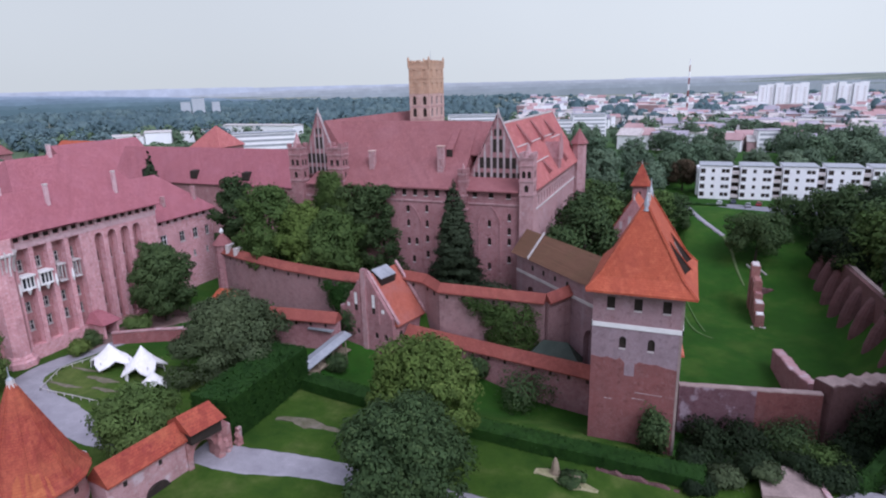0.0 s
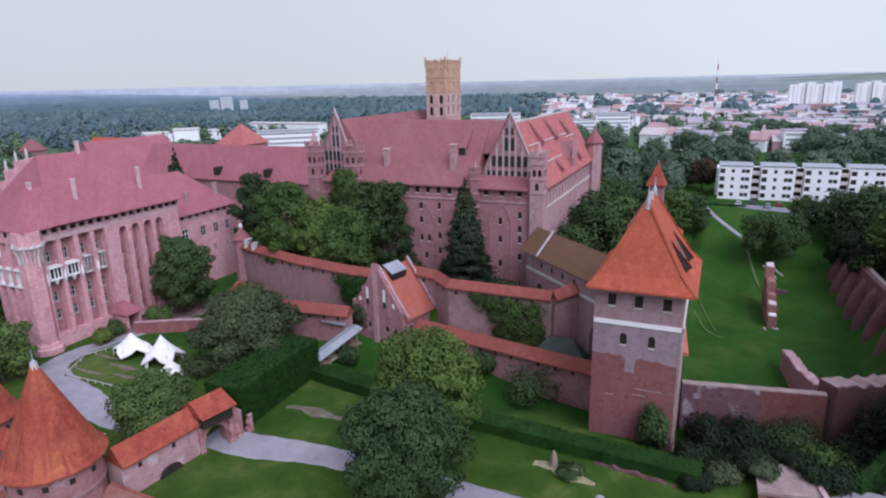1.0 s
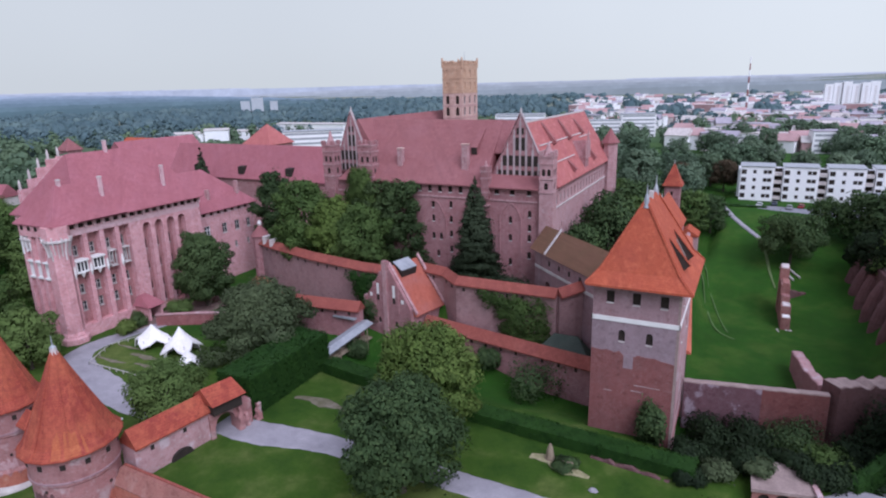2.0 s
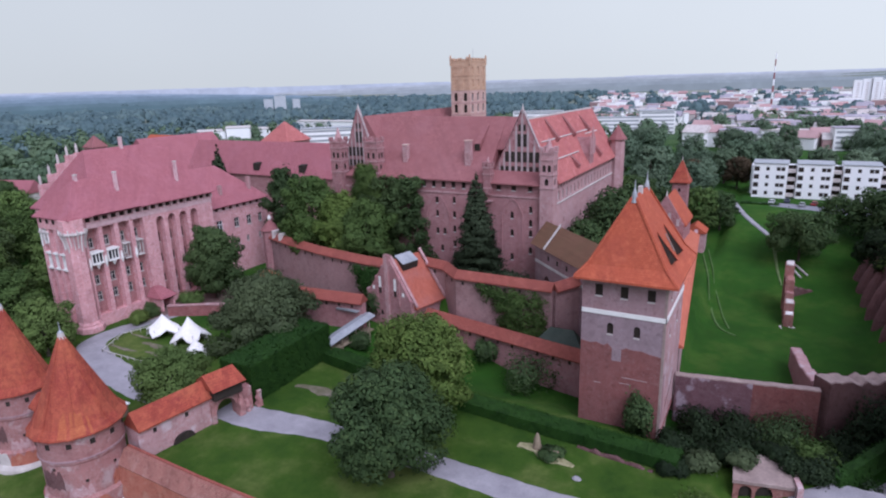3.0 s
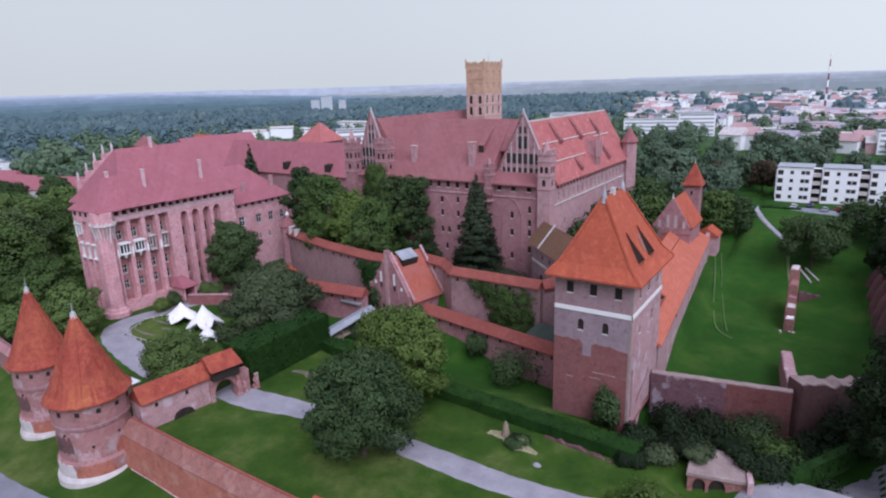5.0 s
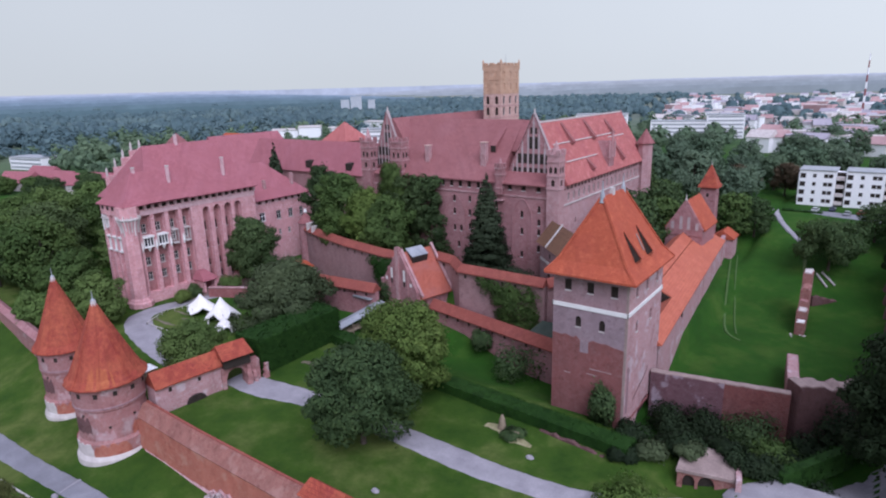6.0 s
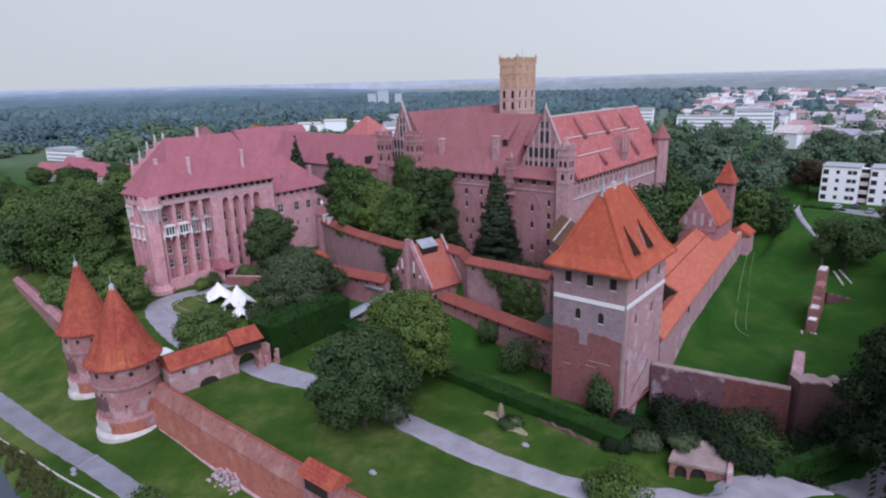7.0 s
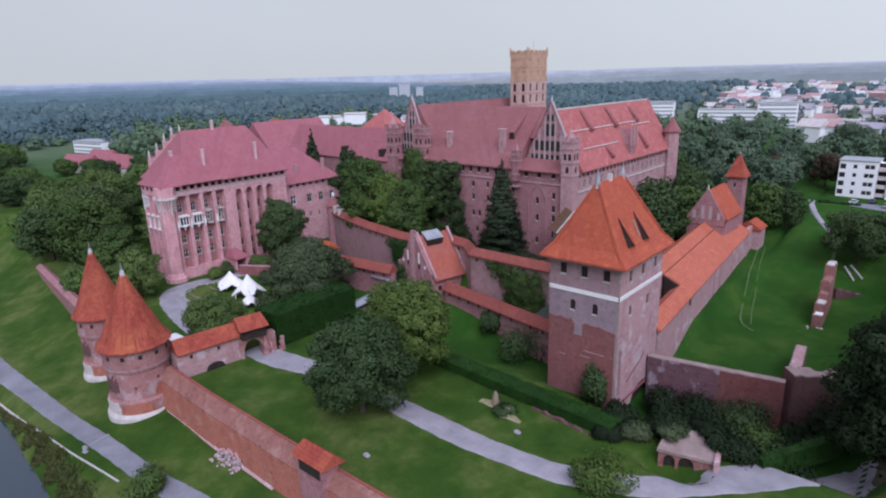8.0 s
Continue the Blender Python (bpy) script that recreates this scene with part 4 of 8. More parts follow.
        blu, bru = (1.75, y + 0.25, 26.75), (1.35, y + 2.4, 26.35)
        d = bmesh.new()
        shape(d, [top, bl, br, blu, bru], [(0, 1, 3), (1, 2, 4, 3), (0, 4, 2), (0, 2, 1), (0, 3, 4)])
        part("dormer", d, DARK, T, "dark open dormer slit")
        e = bmesh.new()
        lift = Vector((0.09, 0, 0.05))
        shape(e, [Vector(q) + k * lift for k in (0.1, 1.2) for q in (top, (1.85, y + 0.05, 26.7), (1.45, y + 2.6, 26.3))], [(0, 1, 2), (5, 4, 3), (0, 3, 4, 1), (1, 4, 5, 2), (2, 5, 3, 0)])
        part("dormer_roof", e, TILE_ORANGE, T, "raised wedge of orange tiles")
    strip = bmesh.new()
    rings(strip, [[(x + 0.06, y - w, z), (x + 0.06, y + w, z), (x + 0.16, y + w, z + 0.06), (x + 0.16, y - w, z + 0.06)] for x, y, z, w in ((0.5, 94.3, 26.83, 0.22), (-0.95, 94.5, 29.33, 0.12))], weld=False)
    part("flashing", strip, COPING, T, "pale mortar flashing beside the dormer")
    # narrow pale strip along the south-west corner
    part("quoin", boxed(x1 - 0.32, x1 + 0.05, y0 - 0.05, y0 + 0.3, -2.6, 23.6), COPING, T, "pale strip along the tower corner")
    # dark sheet painted for the shade deep in the blind arch
    part("opening", boxed(0.13, 0.25, 93.0, 101.5, -4.9, -0.5), DARK, T, "dark low arch at the foot")
    crack = bmesh.new()
    rings(crack, [[south.at(u, w, z + dz) for w, dz in ((-0.1, -0.12), (0.05, -0.12), (0.05, 0.12), (-0.1, 0.12))] for u, z in ((4.5, 2.2), (7.5, 3.4), (9.5, 4.0), (11.5, 5.4))], weld=False)
    part("scar", crack, BRICK_BROWN, T, "dark slanting crack with lost mortar")
    for u0, u1, z in ((6.6, 10.4, 8.0), (6.2, 8.0, 7.0), (2.2, 3.4, 6.4)):
        part("scar", band(west, u0, u1, z, z + 0.08, 0.03, 0.1), NICHE, T, "pale scratch in the brickwork")
    for f, u0, u1, z0, z1, m in ((west, 4.9, 6.3, 10.6, 12.9, BRICK_LILAC), (south, 1.0, 2.0, 1.0, 9.0, BRICK_GREY), (south, 0.3, 14.5, -1.2, -0.7, BRICK_RED)):
        part("wall_patch", band(f, u0, u1, z0, z1, 0.045, 0.1), m, T, "patch of other brick")
    return T


square_tower()


# ---- high castle ----
def turret(parent, x0, x1, y0, y1, z0, z1, spire, mat=BRICK, wins=True):
    for f, k in ((Face((x0, y0), (x1, y0)), 1), (Face((x1, y0), (x1, y1)), 1), (Face((x1, y1), (x0, y1)), 0), (Face((x0, y1), (x0, y0)), 0)):
        L = f.long
        w = [(L * 0.3, z1 - 4.4, 0.8, 1.5, 1, "slit"), (L * 0.7, z1 - 4.4, 0.8, 1.5, 1, "slit"), (L * 0.5, z1 - 7.4, 0.9, 1.5, 1, "slit")] if wins and k else []
        facade(parent, f, z0, z1, w, mat, 0.3, 0.6)
    for z in (z1 - 8.2, z1 - 5.2, z1 - 1.9, z1 - 0.35):
        bm = bmesh.new()
        box(bm, x0 - 0.14, x1 + 0.14, y0 - 0.14, y1 + 0.14, z, z + 0.3)
        part("cornice", bm, BRICK_PALE, parent, "pale brick cornice")
    for sx in (0, 1):
        for sy in (0, 1):
            xa, ya = (x0 - 0.15, x1 - 0.75)[sx], (y0 - 0.15, y1 - 0.75)[sy]
            part("merlon", boxed(xa, xa + 0.9, ya, ya + 0.9, z1 + 0.05, z1 + 1.0), mat, parent)
    if spire:
        cx, cy = (x0 + x1) / 2, (y0 + y1) / 2
        r = min(x1 - x0, y1 - y0) / 2 * 0.8
        part("spire", lathe(cx, cy, [(r, z1), (r * 0.55, z1 + spire * 0.4), (0.12, z1 + spire * 0.95), (0.0005, z1 + spire)], 8, 0.5), BRICK_PALE, parent, "small pale pointed spire")


def stepped_gable(parent, xa, xb, y, z, top):
    """A brick gable with tall pale blind niches, dark windows, crow steps and pinnacles."""
    xm, n = (xa + xb) / 2, 7
    bm = bmesh.new()
    pts = [(xa, z), (xb, z)]
    for i in range(n):
        s = i / n
        e = (i + 1) / n
        zz = z + (top - z) * s
        pts += [(blend(xb, xm, s), zz + (top - z) * 0.08), (blend(xb, xm, e) + 0.1, blend(zz, z + (top - z) * e, 0.75) + (top - z) * 0.06)]
    right = pts[2:]
    pts = [(xa, z), (xb, z)] + right + [(2 * xm - p, q) for p, q in reversed(right)]
    k = len(pts)
    shape(bm, [(p, y, q) for p, q in pts] + [(p, y + 0.9, q) for p, q in pts], [tuple(range(k)), tuple(range(2 * k - 1, k - 1, -1)), *((i, i + k, (i + 1) % k + k, (i + 1) % k) for i in range(k))])
    part("gable", bm, BRICK, parent, "stepped brick gable")
    half, tall = (xb - xa) / 2, top - z
    f = Face((xa, y), (xb, y))
    k = half / 6.9
    for u in (0.0, 1.45, 3.05, 4.5, 5.6):
        for sg in ((1,) if u == 0 else (-1, 1)):
            v1 = z + tall * (1 - u * k / half) - 0.9
            if v1 > z + 1.2:
                part("blind_niche", band(f, half + sg * u * k - 0.27 * k, half + sg * u * k + 0.27 * k, z + 0.4, v1, 0.05, 0.1), NICHE, parent, "slender pale plastered strip")
                part("pinnacle", lathe(xm + sg * u * k, y + 0.2, [(0.24, v1), (0.24, v1 + 1.3), (0.0005, v1 + 2.6)], 6), NICHE, parent, "slender pale pinnacle")
    for v, h, w, us in ((0.5, 1.7, 0.8, (-5.0, -3.75, -2.25, -0.72, 0.72, 2.25, 3.75, 5.0)), (3.2, 2.4, 1.0, (-3.75, -2.25, -0.72, 0.72, 2.25, 3.75)), (6.8, 2.9, 0.85, (-2.2, -0.72, 0.72, 2.2)), (10.4, 1.5, 0.55, (-0.6, 0.6))):
        for u in us:
            if tall * (1 - abs(u) * k / half) > v + h + 0.5:
                part("window", band(f, half + u * k - w * k / 2, half + u * k + w * k / 2, z + v, z + v + h, 0.07, 0.1), DARK, parent, "dark narrow window")
    for sg in (-1, 1):
        cop = bmesh.new()
        a, b = Vector((xm + sg * half, y - 0.12, z + 0.9)), Vector((xm + sg * 0.2, y - 0.12, top + 0.8))
        rings(cop, [[p, p + Vector((0, 0.9, 0)), p + Vector((sg * 0.05, 0.9, 0.16)), p + Vector((sg * 0.05, 0, 0.16))] for p in (a, b)], weld=False)
        part("coping", cop, NICHE if sg > 0 else BRICK, parent, "pale mortared coping" if sg > 0 else "brick coping")
    part("finial", lathe(xm, y + 0.4, [(0.4, top), (0.3, top + 1.2), (0.0005, top + 2.4)], 6), PLASTER_OLD, parent)


def high_castle():
    T = thing("high_castle", (-62, 159, 6), "massive red brick castle block with steep red tiled roofs", "castle")
    X0, X1, Y0, Y1 = -92.0, -31.5, 128.2, 190.0
    west, south = Face((X0, Y0), (X1, Y0)), Face((X1, Y0), (X1, Y1))
    w = []
    for x, zs in ((-60.2, (24.0, 20.6, 16.2)), (-58.2, (16.2,)), (-59.0, (11.8,)), (-55.4, (24.2, 20.6, 17.0, 13.2)), (-40.2, (21.6, 17.4, 11.6)), (-35.6, (23.2, 20.0, 17.6, 13.5)), (-67, (23.6, 19.4, 15)), (-73, (23.6, 19.4)), (-79.5, (23.6, 19.4)), (-47.5, (23.5, 19.5, 15))):
        w += [(x - X0, z, 0.85, 1.6, 1, "slit") for z in zs]
    w += [(x - X0, 27.95, 1.05, 1.5, 0, "slit") for x in np.arange(-83, -46, 2.75)]
    w += [(x - X0, 28.2, 1.1, 1.1, 0, "slit") for x in (-43.6, -39.8, -35.8)]
    facade(T, west, 3, 29.9, w, BRICK, 0.4, 1.2, sill=True)
    for u0, u1, v1 in ((-42.6, -37.8, 26.0), (-63.0, -57.0, 25.6), (-53.0, -47.0, 25.8), (-74.0, -69.0, 25.8)):
        part("blind_arch", arch_band(west, u0 - X0, u1 - X0, 6, v1, 0.35, 0.16), BRICK, T, "pointed blind brick arch")
    part("string_course", band(west, 0, west.long - 2, 26.6, 26.95, 0.2), BRICK_PALE, T)
    sw = [(u, 25.2, 1.1, 2.2, 1, "stone") for u in np.arange(4.5, 60, 3.1)] + [(u, 28.0, 0.9, 0.9, 0, "slit") for u in np.arange(3, 61, 2.1)]
    sw += [(u, z, 0.8, 1.4, 1, "slit") for u, z in ((12, 19), (26, 18), (40, 18.5), (20, 12), (34, 12))]
    facade(T, south, 3, 29.4, sw, BRICK_PALE, 0.35, 1.2, label="pale brick wall with a blind arcade")
    part("string_course", band(south, 1.5, south.long, 24.4, 24.75, 0.22), PLASTER_OLD, T)
    facade(T, Face((X1, Y1), (X0, Y1)), 3, 29.4, [], BRICK)
    facade(T, Face((X0, Y1), (X0, Y0)), 3, 29.4, [], BRICK)
    part("roof", hip_roof(-82.0, -46.6, 127.3, 154.6, 30.0, 44.2, (-82.0, -46.6, 140.9, 141.1), 0.0), TILE, T, "broad steep red pantile roof")
    part("roof", hip_roof(-91.0, -44, 134.4, 154.6, 37.0, 44.1, (-85, -42, 140.9, 141.1), 0.0), TILE, T)
    part("roof", hip_roof(-48.5, -30.6, 133.2, 189.6, 29.6, 43.9, (-39.6, -39.4, 133.2, 189.6), 0.0), TILE_BRIGHT, T, "bright red tiled roof with patches")
    part("roof", hip_roof(-94, -75.4, 133.6, 189.6, 30.0, 44.7, (-84.8, -84.6, 133.6, 189.6), 0.0), TILE, T)
    part("roof", hip_roof(-91.6, -46, 172, 190.4, 30.0, 41.0, (-91.6, -46, 181.1, 181.3), 0.0), TILE, T)
    for y, xa, xb in ((189.6, -47.5, -31.6), (189.6, -93, -76)):
        g = bmesh.new()
        xm = (xa + xb) / 2
        shape(g, [(xa, y, 29), (xb, y, 29), (xm, y, 44.3), (xa, y + 0.8, 29), (xb, y + 0.8, 29), (xm, y + 0.8, 44.3)], [(0, 1, 2), (5, 4, 3), (0, 3, 4, 1), (1, 4, 5, 2), (2, 5, 3, 0)])
        part("gable", g, BRICK, T)
    # lean-to roof under the south gable, and the gables
    for xa, xb in ((-46.6, -33.2), (-87.2, -80.8)):
        lt = bmesh.new()
        shape(lt, [(xa, 127.2, 29.9), (xb, 127.2, 29.9), (xb, 132.7, 32.2), (xa, 132.7, 32.2), (xa, 127.2, 29.6), (xb, 127.2, 29.6), (xb, 132.7, 29.6), (xa, 132.7, 29.6)],
              [(0, 1, 2, 3), (7, 6, 5, 4), (0, 4, 5, 1), (1, 5, 6, 2), (2, 6, 7, 3), (3, 7, 4, 0)])
        part("lean_to_roof", lt, TILE, T, "narrow red lean-to roof")
    stepped_gable(T, -46.4, -32.6, 132.5, 31.0, 45.2)
    stepped_gable(T, -92.0, -80.6, 132.9, 31.0, 45.6)
    turret(T, -33.0, -30.0, 126.9, 130.0, 3, 37.4, 3.0, BRICK_PALE)
    turret(T, -91.6, -88.2, 127.0, 130.2, 3, 38.6, 3.6)
    turret(T, -80.6, -76.6, 127.0, 130.2, 24, 38.8, 0)
    turret(T, -47.0, -45.2, 127.0, 129.0, 27, 33.6, 2.2, BRICK, False)
    # round south-east turret
    part("turret", lathe(-30.6, 188.4, [(2.2, 3), (2.2, 34.8)], 8), BRICK_PALE, T, "slender round corner turret")
    part("turret_roof", lathe(-30.6, 188.4, [(2.9, 34.6), (1.4, 36.8), (0.0005, 39.0)], 8), TILE, T)
    # chimneys and dormers on the west roof
    for x, y, z0, z1, w in ((-70.5, 131.3, 32, 37.6, 1.3), (-52.6, 131.1, 31.5, 39.0, 1.5)):
        part("chimney", boxed(x - w / 2, x + w / 2, y - 0.8, y + 0.5, z0, z1), BRICK_PALE, T, "pale brick chimney stack")
        part("chimney_cap", boxed(x - w / 2 - 0.12, x + w / 2 + 0.12, y - 0.92, y + 0.62, z1, z1 + 0.25), BRICK_CREAM, T)
    dm = bmesh.new()
    shape(dm, [(-52.2, 133.4, 38.2), (-50.6, 133.4, 38.2), (-50.6, 139.2, 42.6), (-52.2, 139.2, 42.6), (-52.2, 133.4, 36.4), (-50.6, 133.4, 36.4)], [(0, 1, 2, 3), (4, 5, 1, 0), (0, 3, 4), (1, 5, 2)])
    part("dormer", dm, TILE, T)
    part("hatch", boxed(-52.1, -50.7, 133.3, 133.4, 36.5, 38.1), DARK, T)
    # south roof: pale snow boards, dark dormers, one gabled dormer with pinnacles
    def slope(y, s):
        return (-30.6 + (-39.4 + 30.6) * s, y, 29.6 + 14.3 * s)
    for y0, y1, s in ((136, 174, 0.62), (138, 157, 0.32), (170, 182, 0.56)):
        bd = bmesh.new()
        a, b = Vector(slope(y0, s)), Vector(slope(y1, s))
        o = Vector((0.35, 0, 0.12))
        rings(bd, [[p + Vector((-0.1, 0, -0.1)), p + o * 0.7, p + o * 0.7 + Vector((-0.12, 0, 0.22)), p + Vector((-0.2, 0, 0.15))] for p in (a, b)], weld=False)
        part("snow_board", bd, PLASTER_OLD, T, "long pale snow board")
    part("ridge_cap", boxed(-39.75, -39.25, 133.4, 189.0, 43.75, 44.15), PLASTER_OLD, T, "pale mortared ridge")
    # dormers are dark red all over, their shaded side put into the colour
    for y, s0, s1 in ((146, 0.58, 0.95), (160, 0.58, 0.95), (174, 0.6, 0.9), (150, 0.1, 0.3), (172, 0.12, 0.5)):
        dd = bmesh.new()
        a, b = Vector(slope(y, s0)), Vector(slope(y, s1))
        o = Vector((0.9, 0, 0.3))
        shape(dd, [a + o + Vector((0, -0.6, 0.3)), a + o + Vector((0, 0.8, 0.3)), b + Vector((0.1, 0.8, 0.1)), b + Vector((0.1, -0.6, 0.1)), a + Vector((0, -0.6, -0.2)), a + Vector((0, 0.8, -0.2))], [(0, 1, 2, 3), (4, 5, 1, 0), (0, 3, 4), (1, 5, 2)])
        part("dormer", dd, BRICK_RED, T, "sloping dormer darkened red for its shaded side")
    gd = bmesh.new()
    shape(gd, [(-31.2, 160.4, 29.8), (-31.2, 164, 29.8), (-31.2, 164, 33.5), (-31.2, 162.2, 37.6), (-31.2, 160.4, 33.5), (-36.5, 160.4, 33.5), (-36.5, 164, 33.5), (-37.5, 162.2, 37.4)],
          [(0, 1, 2, 3, 4), (4, 3, 7, 5), (3, 2, 6, 7), (0, 4, 5), (1, 6, 2)])
    part("gabled_dormer", gd, BRICK, T, "narrow brick dormer gable")
    for y in (160.3, 162.2, 164.1):
        part("pinnacle", lathe(-31.1, y, [(0.3, 33), (0.28, 36.8 if y != 162.2 else 39), (0.0005, 38.4 if y != 162.2 else 40.6)], 6), BRICK_PALE, T)
    # main tower
    return T


high_castle()


def main_tower():
    T = thing("main_tower", (-76, 179, 25), "tall square brick tower, ochre above, with crenellated top", "tower")
    x0, x1, y0, y1, zt = -79.4, -72.8, 173.2, 184.8, 59.2
    for f in (Face((x0, y0), (x1, y0)), Face((x1, y0), (x1, y1)), Face((x1, y1), (x0, y1)), Face((x0, y1), (x0, y0))):
        n = 2 if f.long < 8 else 3
        us = [(i + 0.5) * f.long / n for i in range(n)]
        low = [(u, z, 1.15 if n == 2 else 1.3, 2.5, 1, "slit" if n == 2 else "stone") for u in us for z in (43.4, 46.9)]
        facade(T, f, 25, 50.2, low, BRICK_CREAM, 0.35, 0.8, label="pale pink lower brickwork")
        facade(T, f, 50.2, zt, [], BRICK_OCHRE, 0.16, 0.8, [(u - 0.65, u + 0.65, z, z + 2.2, 1) for u in us for z in (51.2, 54.9)], label="ochre upper brickwork")
        for v in (42.6, 46.2, 50.1, 54.4, 58.6):
            part("cornice", band(f, -0.1, f.long + 0.1, v, v + 0.22, 0.07, 0.05), BRICK_OCHRE if v > 50 else BRICK_PALE, T)
        k = int(f.long / 1.1)
        for i in range(k):
            if i % 2 == 0:
                part("merlon", band(f, i * f.long / k, (i + 0.9) * f.long / k, zt, zt + 0.55, 0.12, 0.45), BRICK_OCHRE, T)
    for x in (x0, x1):
        for y in (y0, y1):
            part("corner_turret", lathe(x, y, [(0.25, zt - 1.6), (0.32, zt + 0.9), (0.14, zt + 1.5)], 8, 0.5), BRICK_OCHRE, T)
    part("roof_deck", boxed(x0 + 0.5, x1 - 0.5, y0 + 0.5, y1 - 0.5, zt - 0.8, zt - 0.5), STONE, T)
    part("flagpole", lathe(-75, 180, [(0.09, zt - 0.6), (0.04, zt + 3.4)], 6), METAL, T)


main_tower()


# ---- grand palace by the river ----
def palace():
    T = thing("palace", (-134, 93, -1), "tall pink brick palace with white stone windows and red roof", "palace")
    yA, yB, xw = 73.5, 112.0, -122.0
    inner = Face((xw - 1.6, yA), (xw - 1.6, yB))
    outer = Face((xw, yA), (xw, yB))
    wins = []
    for y in (78.0, 81.9, 85.8, 89.3):
        wins += [(y - yA, 18.2, 1.5, 2.4, 0, "cross"), (y - yA, 14.9, 1.5, 2.2, 0, "white"), (y - yA, 9.5, 1.6, 2.2, 0, "cross"), (y - yA, 5.5, 1.5, 2.2, 0, "cross")]
    for y in (95.5, 98.95, 102.5, 105.8):
        wins += [(y - yA, 15.6, 0.9, 2.6, 1, "slit"), (y - yA, 10.4, 0.9, 2.2, 1, "slit"), (y - yA, 5.2, 0.9, 2.0, 1, "slit"), (y - yA, 1.2, 1.0, 2.2, 1, "slit")]
    facade(T, inner, -2, 26, wins, BRICK_RECESS_SHADED, 0.35, 0.8, sill=True, label="recessed brick wall with windows")
    bays = [(a - yA, b - yA, z, t, k) for a, b, z, t, k in ((76.6, 79.4, 2.5, 23.0, 0), (80.4, 83.3, 2.5, 23.0, 0), (84.4, 87.2, 2.5, 23.0, 0), (88.2, 90.9, 2.5, 23.0, 0), (94.4, 96.6, 0.6, 22.4, 1), (97.8, 100.1, 0.6, 22.4, 1), (101.3, 103.7, 0.6, 22.4, 1), (104.7, 107.0, 0.6, 22.4, 1))]
    part("pier_front", pierced(outer, -2, 26, bays, 1.55, 1.59, True), BRICK_PALACE, T, "tall brick piers with arched bays")
    # flat dark sheets on the wall imitate the shade in the gallery openings
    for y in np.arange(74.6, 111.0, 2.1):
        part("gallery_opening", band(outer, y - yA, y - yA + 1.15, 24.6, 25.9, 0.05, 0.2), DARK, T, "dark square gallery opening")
        part("corbel", band(outer, y - yA + 1.3, y - yA + 1.95, 24.35, 25.9, 0.28, 0.1), PALE_PINK, T)
    part("wall_band", band(outer, 2.2, outer.long, 23.15, 24.35, 0.06, 0.1), PALE_PINK, T, "pale pink brick band below the gallery")
    # white stone window bays
    for y in (78.0, 81.9):
        f = outer
        u = y - yA
        bay = part("stone_bay", band(f, u - 1.35, u + 1.35, 14.6, 15.0, 0.45, 1.65), PLASTER, T, "white stone window bay with canopy")
        part("canopy", band(f, u - 1.5, u + 1.5, 17.2, 17.6, 0.65, 1.65), PLASTER, bay)
        for du, dw in ((-1.35, 0.2), (1.15, 0.2), (-0.42, 0.18), (0.34, 0.18)):
            part("mullion", band(f, u + du, u + du + dw, 15.0, 17.2, 0.34, 0.6), PLASTER, bay)
        part("pane", band(f, u - 1.2, u + 1.2, 15.0, 17.2, 0.1, 0.3), GLASS, bay)
        part("bracket", turned(lathe(0, 0, [(0.05, -1.2), (0.6, 0)], 8), Matrix.Translation(f.at(u, 0.1, 14.6))), PLASTER, bay)
    for y in (85.8, 89.3):
        part("canopy", band(outer, y - yA - 0.9, y - yA + 0.9, 17.6, 17.9, 0.1, 1.65), PLASTER_OLD, T, "pale stone canopy")
        part("stone_sill", band(outer, y - yA - 0.8, y - yA + 0.8, 14.0, 14.3, 0.1, 1.65), PLASTER_OLD, T)
        for du in (-0.85, -0.08, 0.7):
            part("mullion", band(outer, y - yA + du, y - yA + du + 0.15, 14.4, 17.6, -0.2, 0.5), PLASTER_OLD, T, "pale stone mullion")
    for y in (76.2, 80.0, 84.0, 87.8):
        part("stone_corbel", turned(lathe(0, 0, [(0.06, -1.1), (0.3, -0.3), (0.34, 0.0), (0.2, 1.3), (0.0005, 2.0)], 6), Matrix.Translation(outer.at(y - yA, 0.15, 14.6))), PLASTER, T, "small white stone canopy on the pier")
    # west front
    wf = Face((-133.2, yA), (xw, yA))
    ww = []
    for x in (-131.4, -128.6, -125.9):
        ww += [(x + 133.2, 18.2, 1.2, 2.2, 0, "cross"), (x + 133.2, 14.8, 1.2, 2.3, 0, "white"), (x + 133.2, 9.8, 1.2, 1.8, 0, "cross"), (x + 133.2, 5.8, 1.2, 1.8, 0, "cross")]
    facade(T, wf, -2, 26, ww, BRICK_PALACE, 0.35, 0.8)
    for x in (-132.8, -130.0, -127.25, -124.6):
        part("pier", band(wf, x + 132.75, x + 133.65, -1, 23.4, 0.8, 0.2), BRICK_PALACE, T)
    for x in (-131.4, -128.6, -125.9):
        for z in (13.9, 17.5):
            part("canopy", band(wf, x + 133.2 - 1.1, x + 133.2 + 1.1, z, z + 0.4, 0.85, 0.2), PLASTER, T, "white stone canopy")
        for du in (-1.0, -0.3, 0.4):
            part("mullion", band(wf, x + 133.2 + du, x + 133.4 + du, 14.3, 17.5, 0.5, 0.2), PLASTER, T, "white stone mullion")
    part("wall_band", band(wf, 0, wf.long + 0.1, 23.4, 26, 0.9, 0.2), BRICK_PALACE, T)
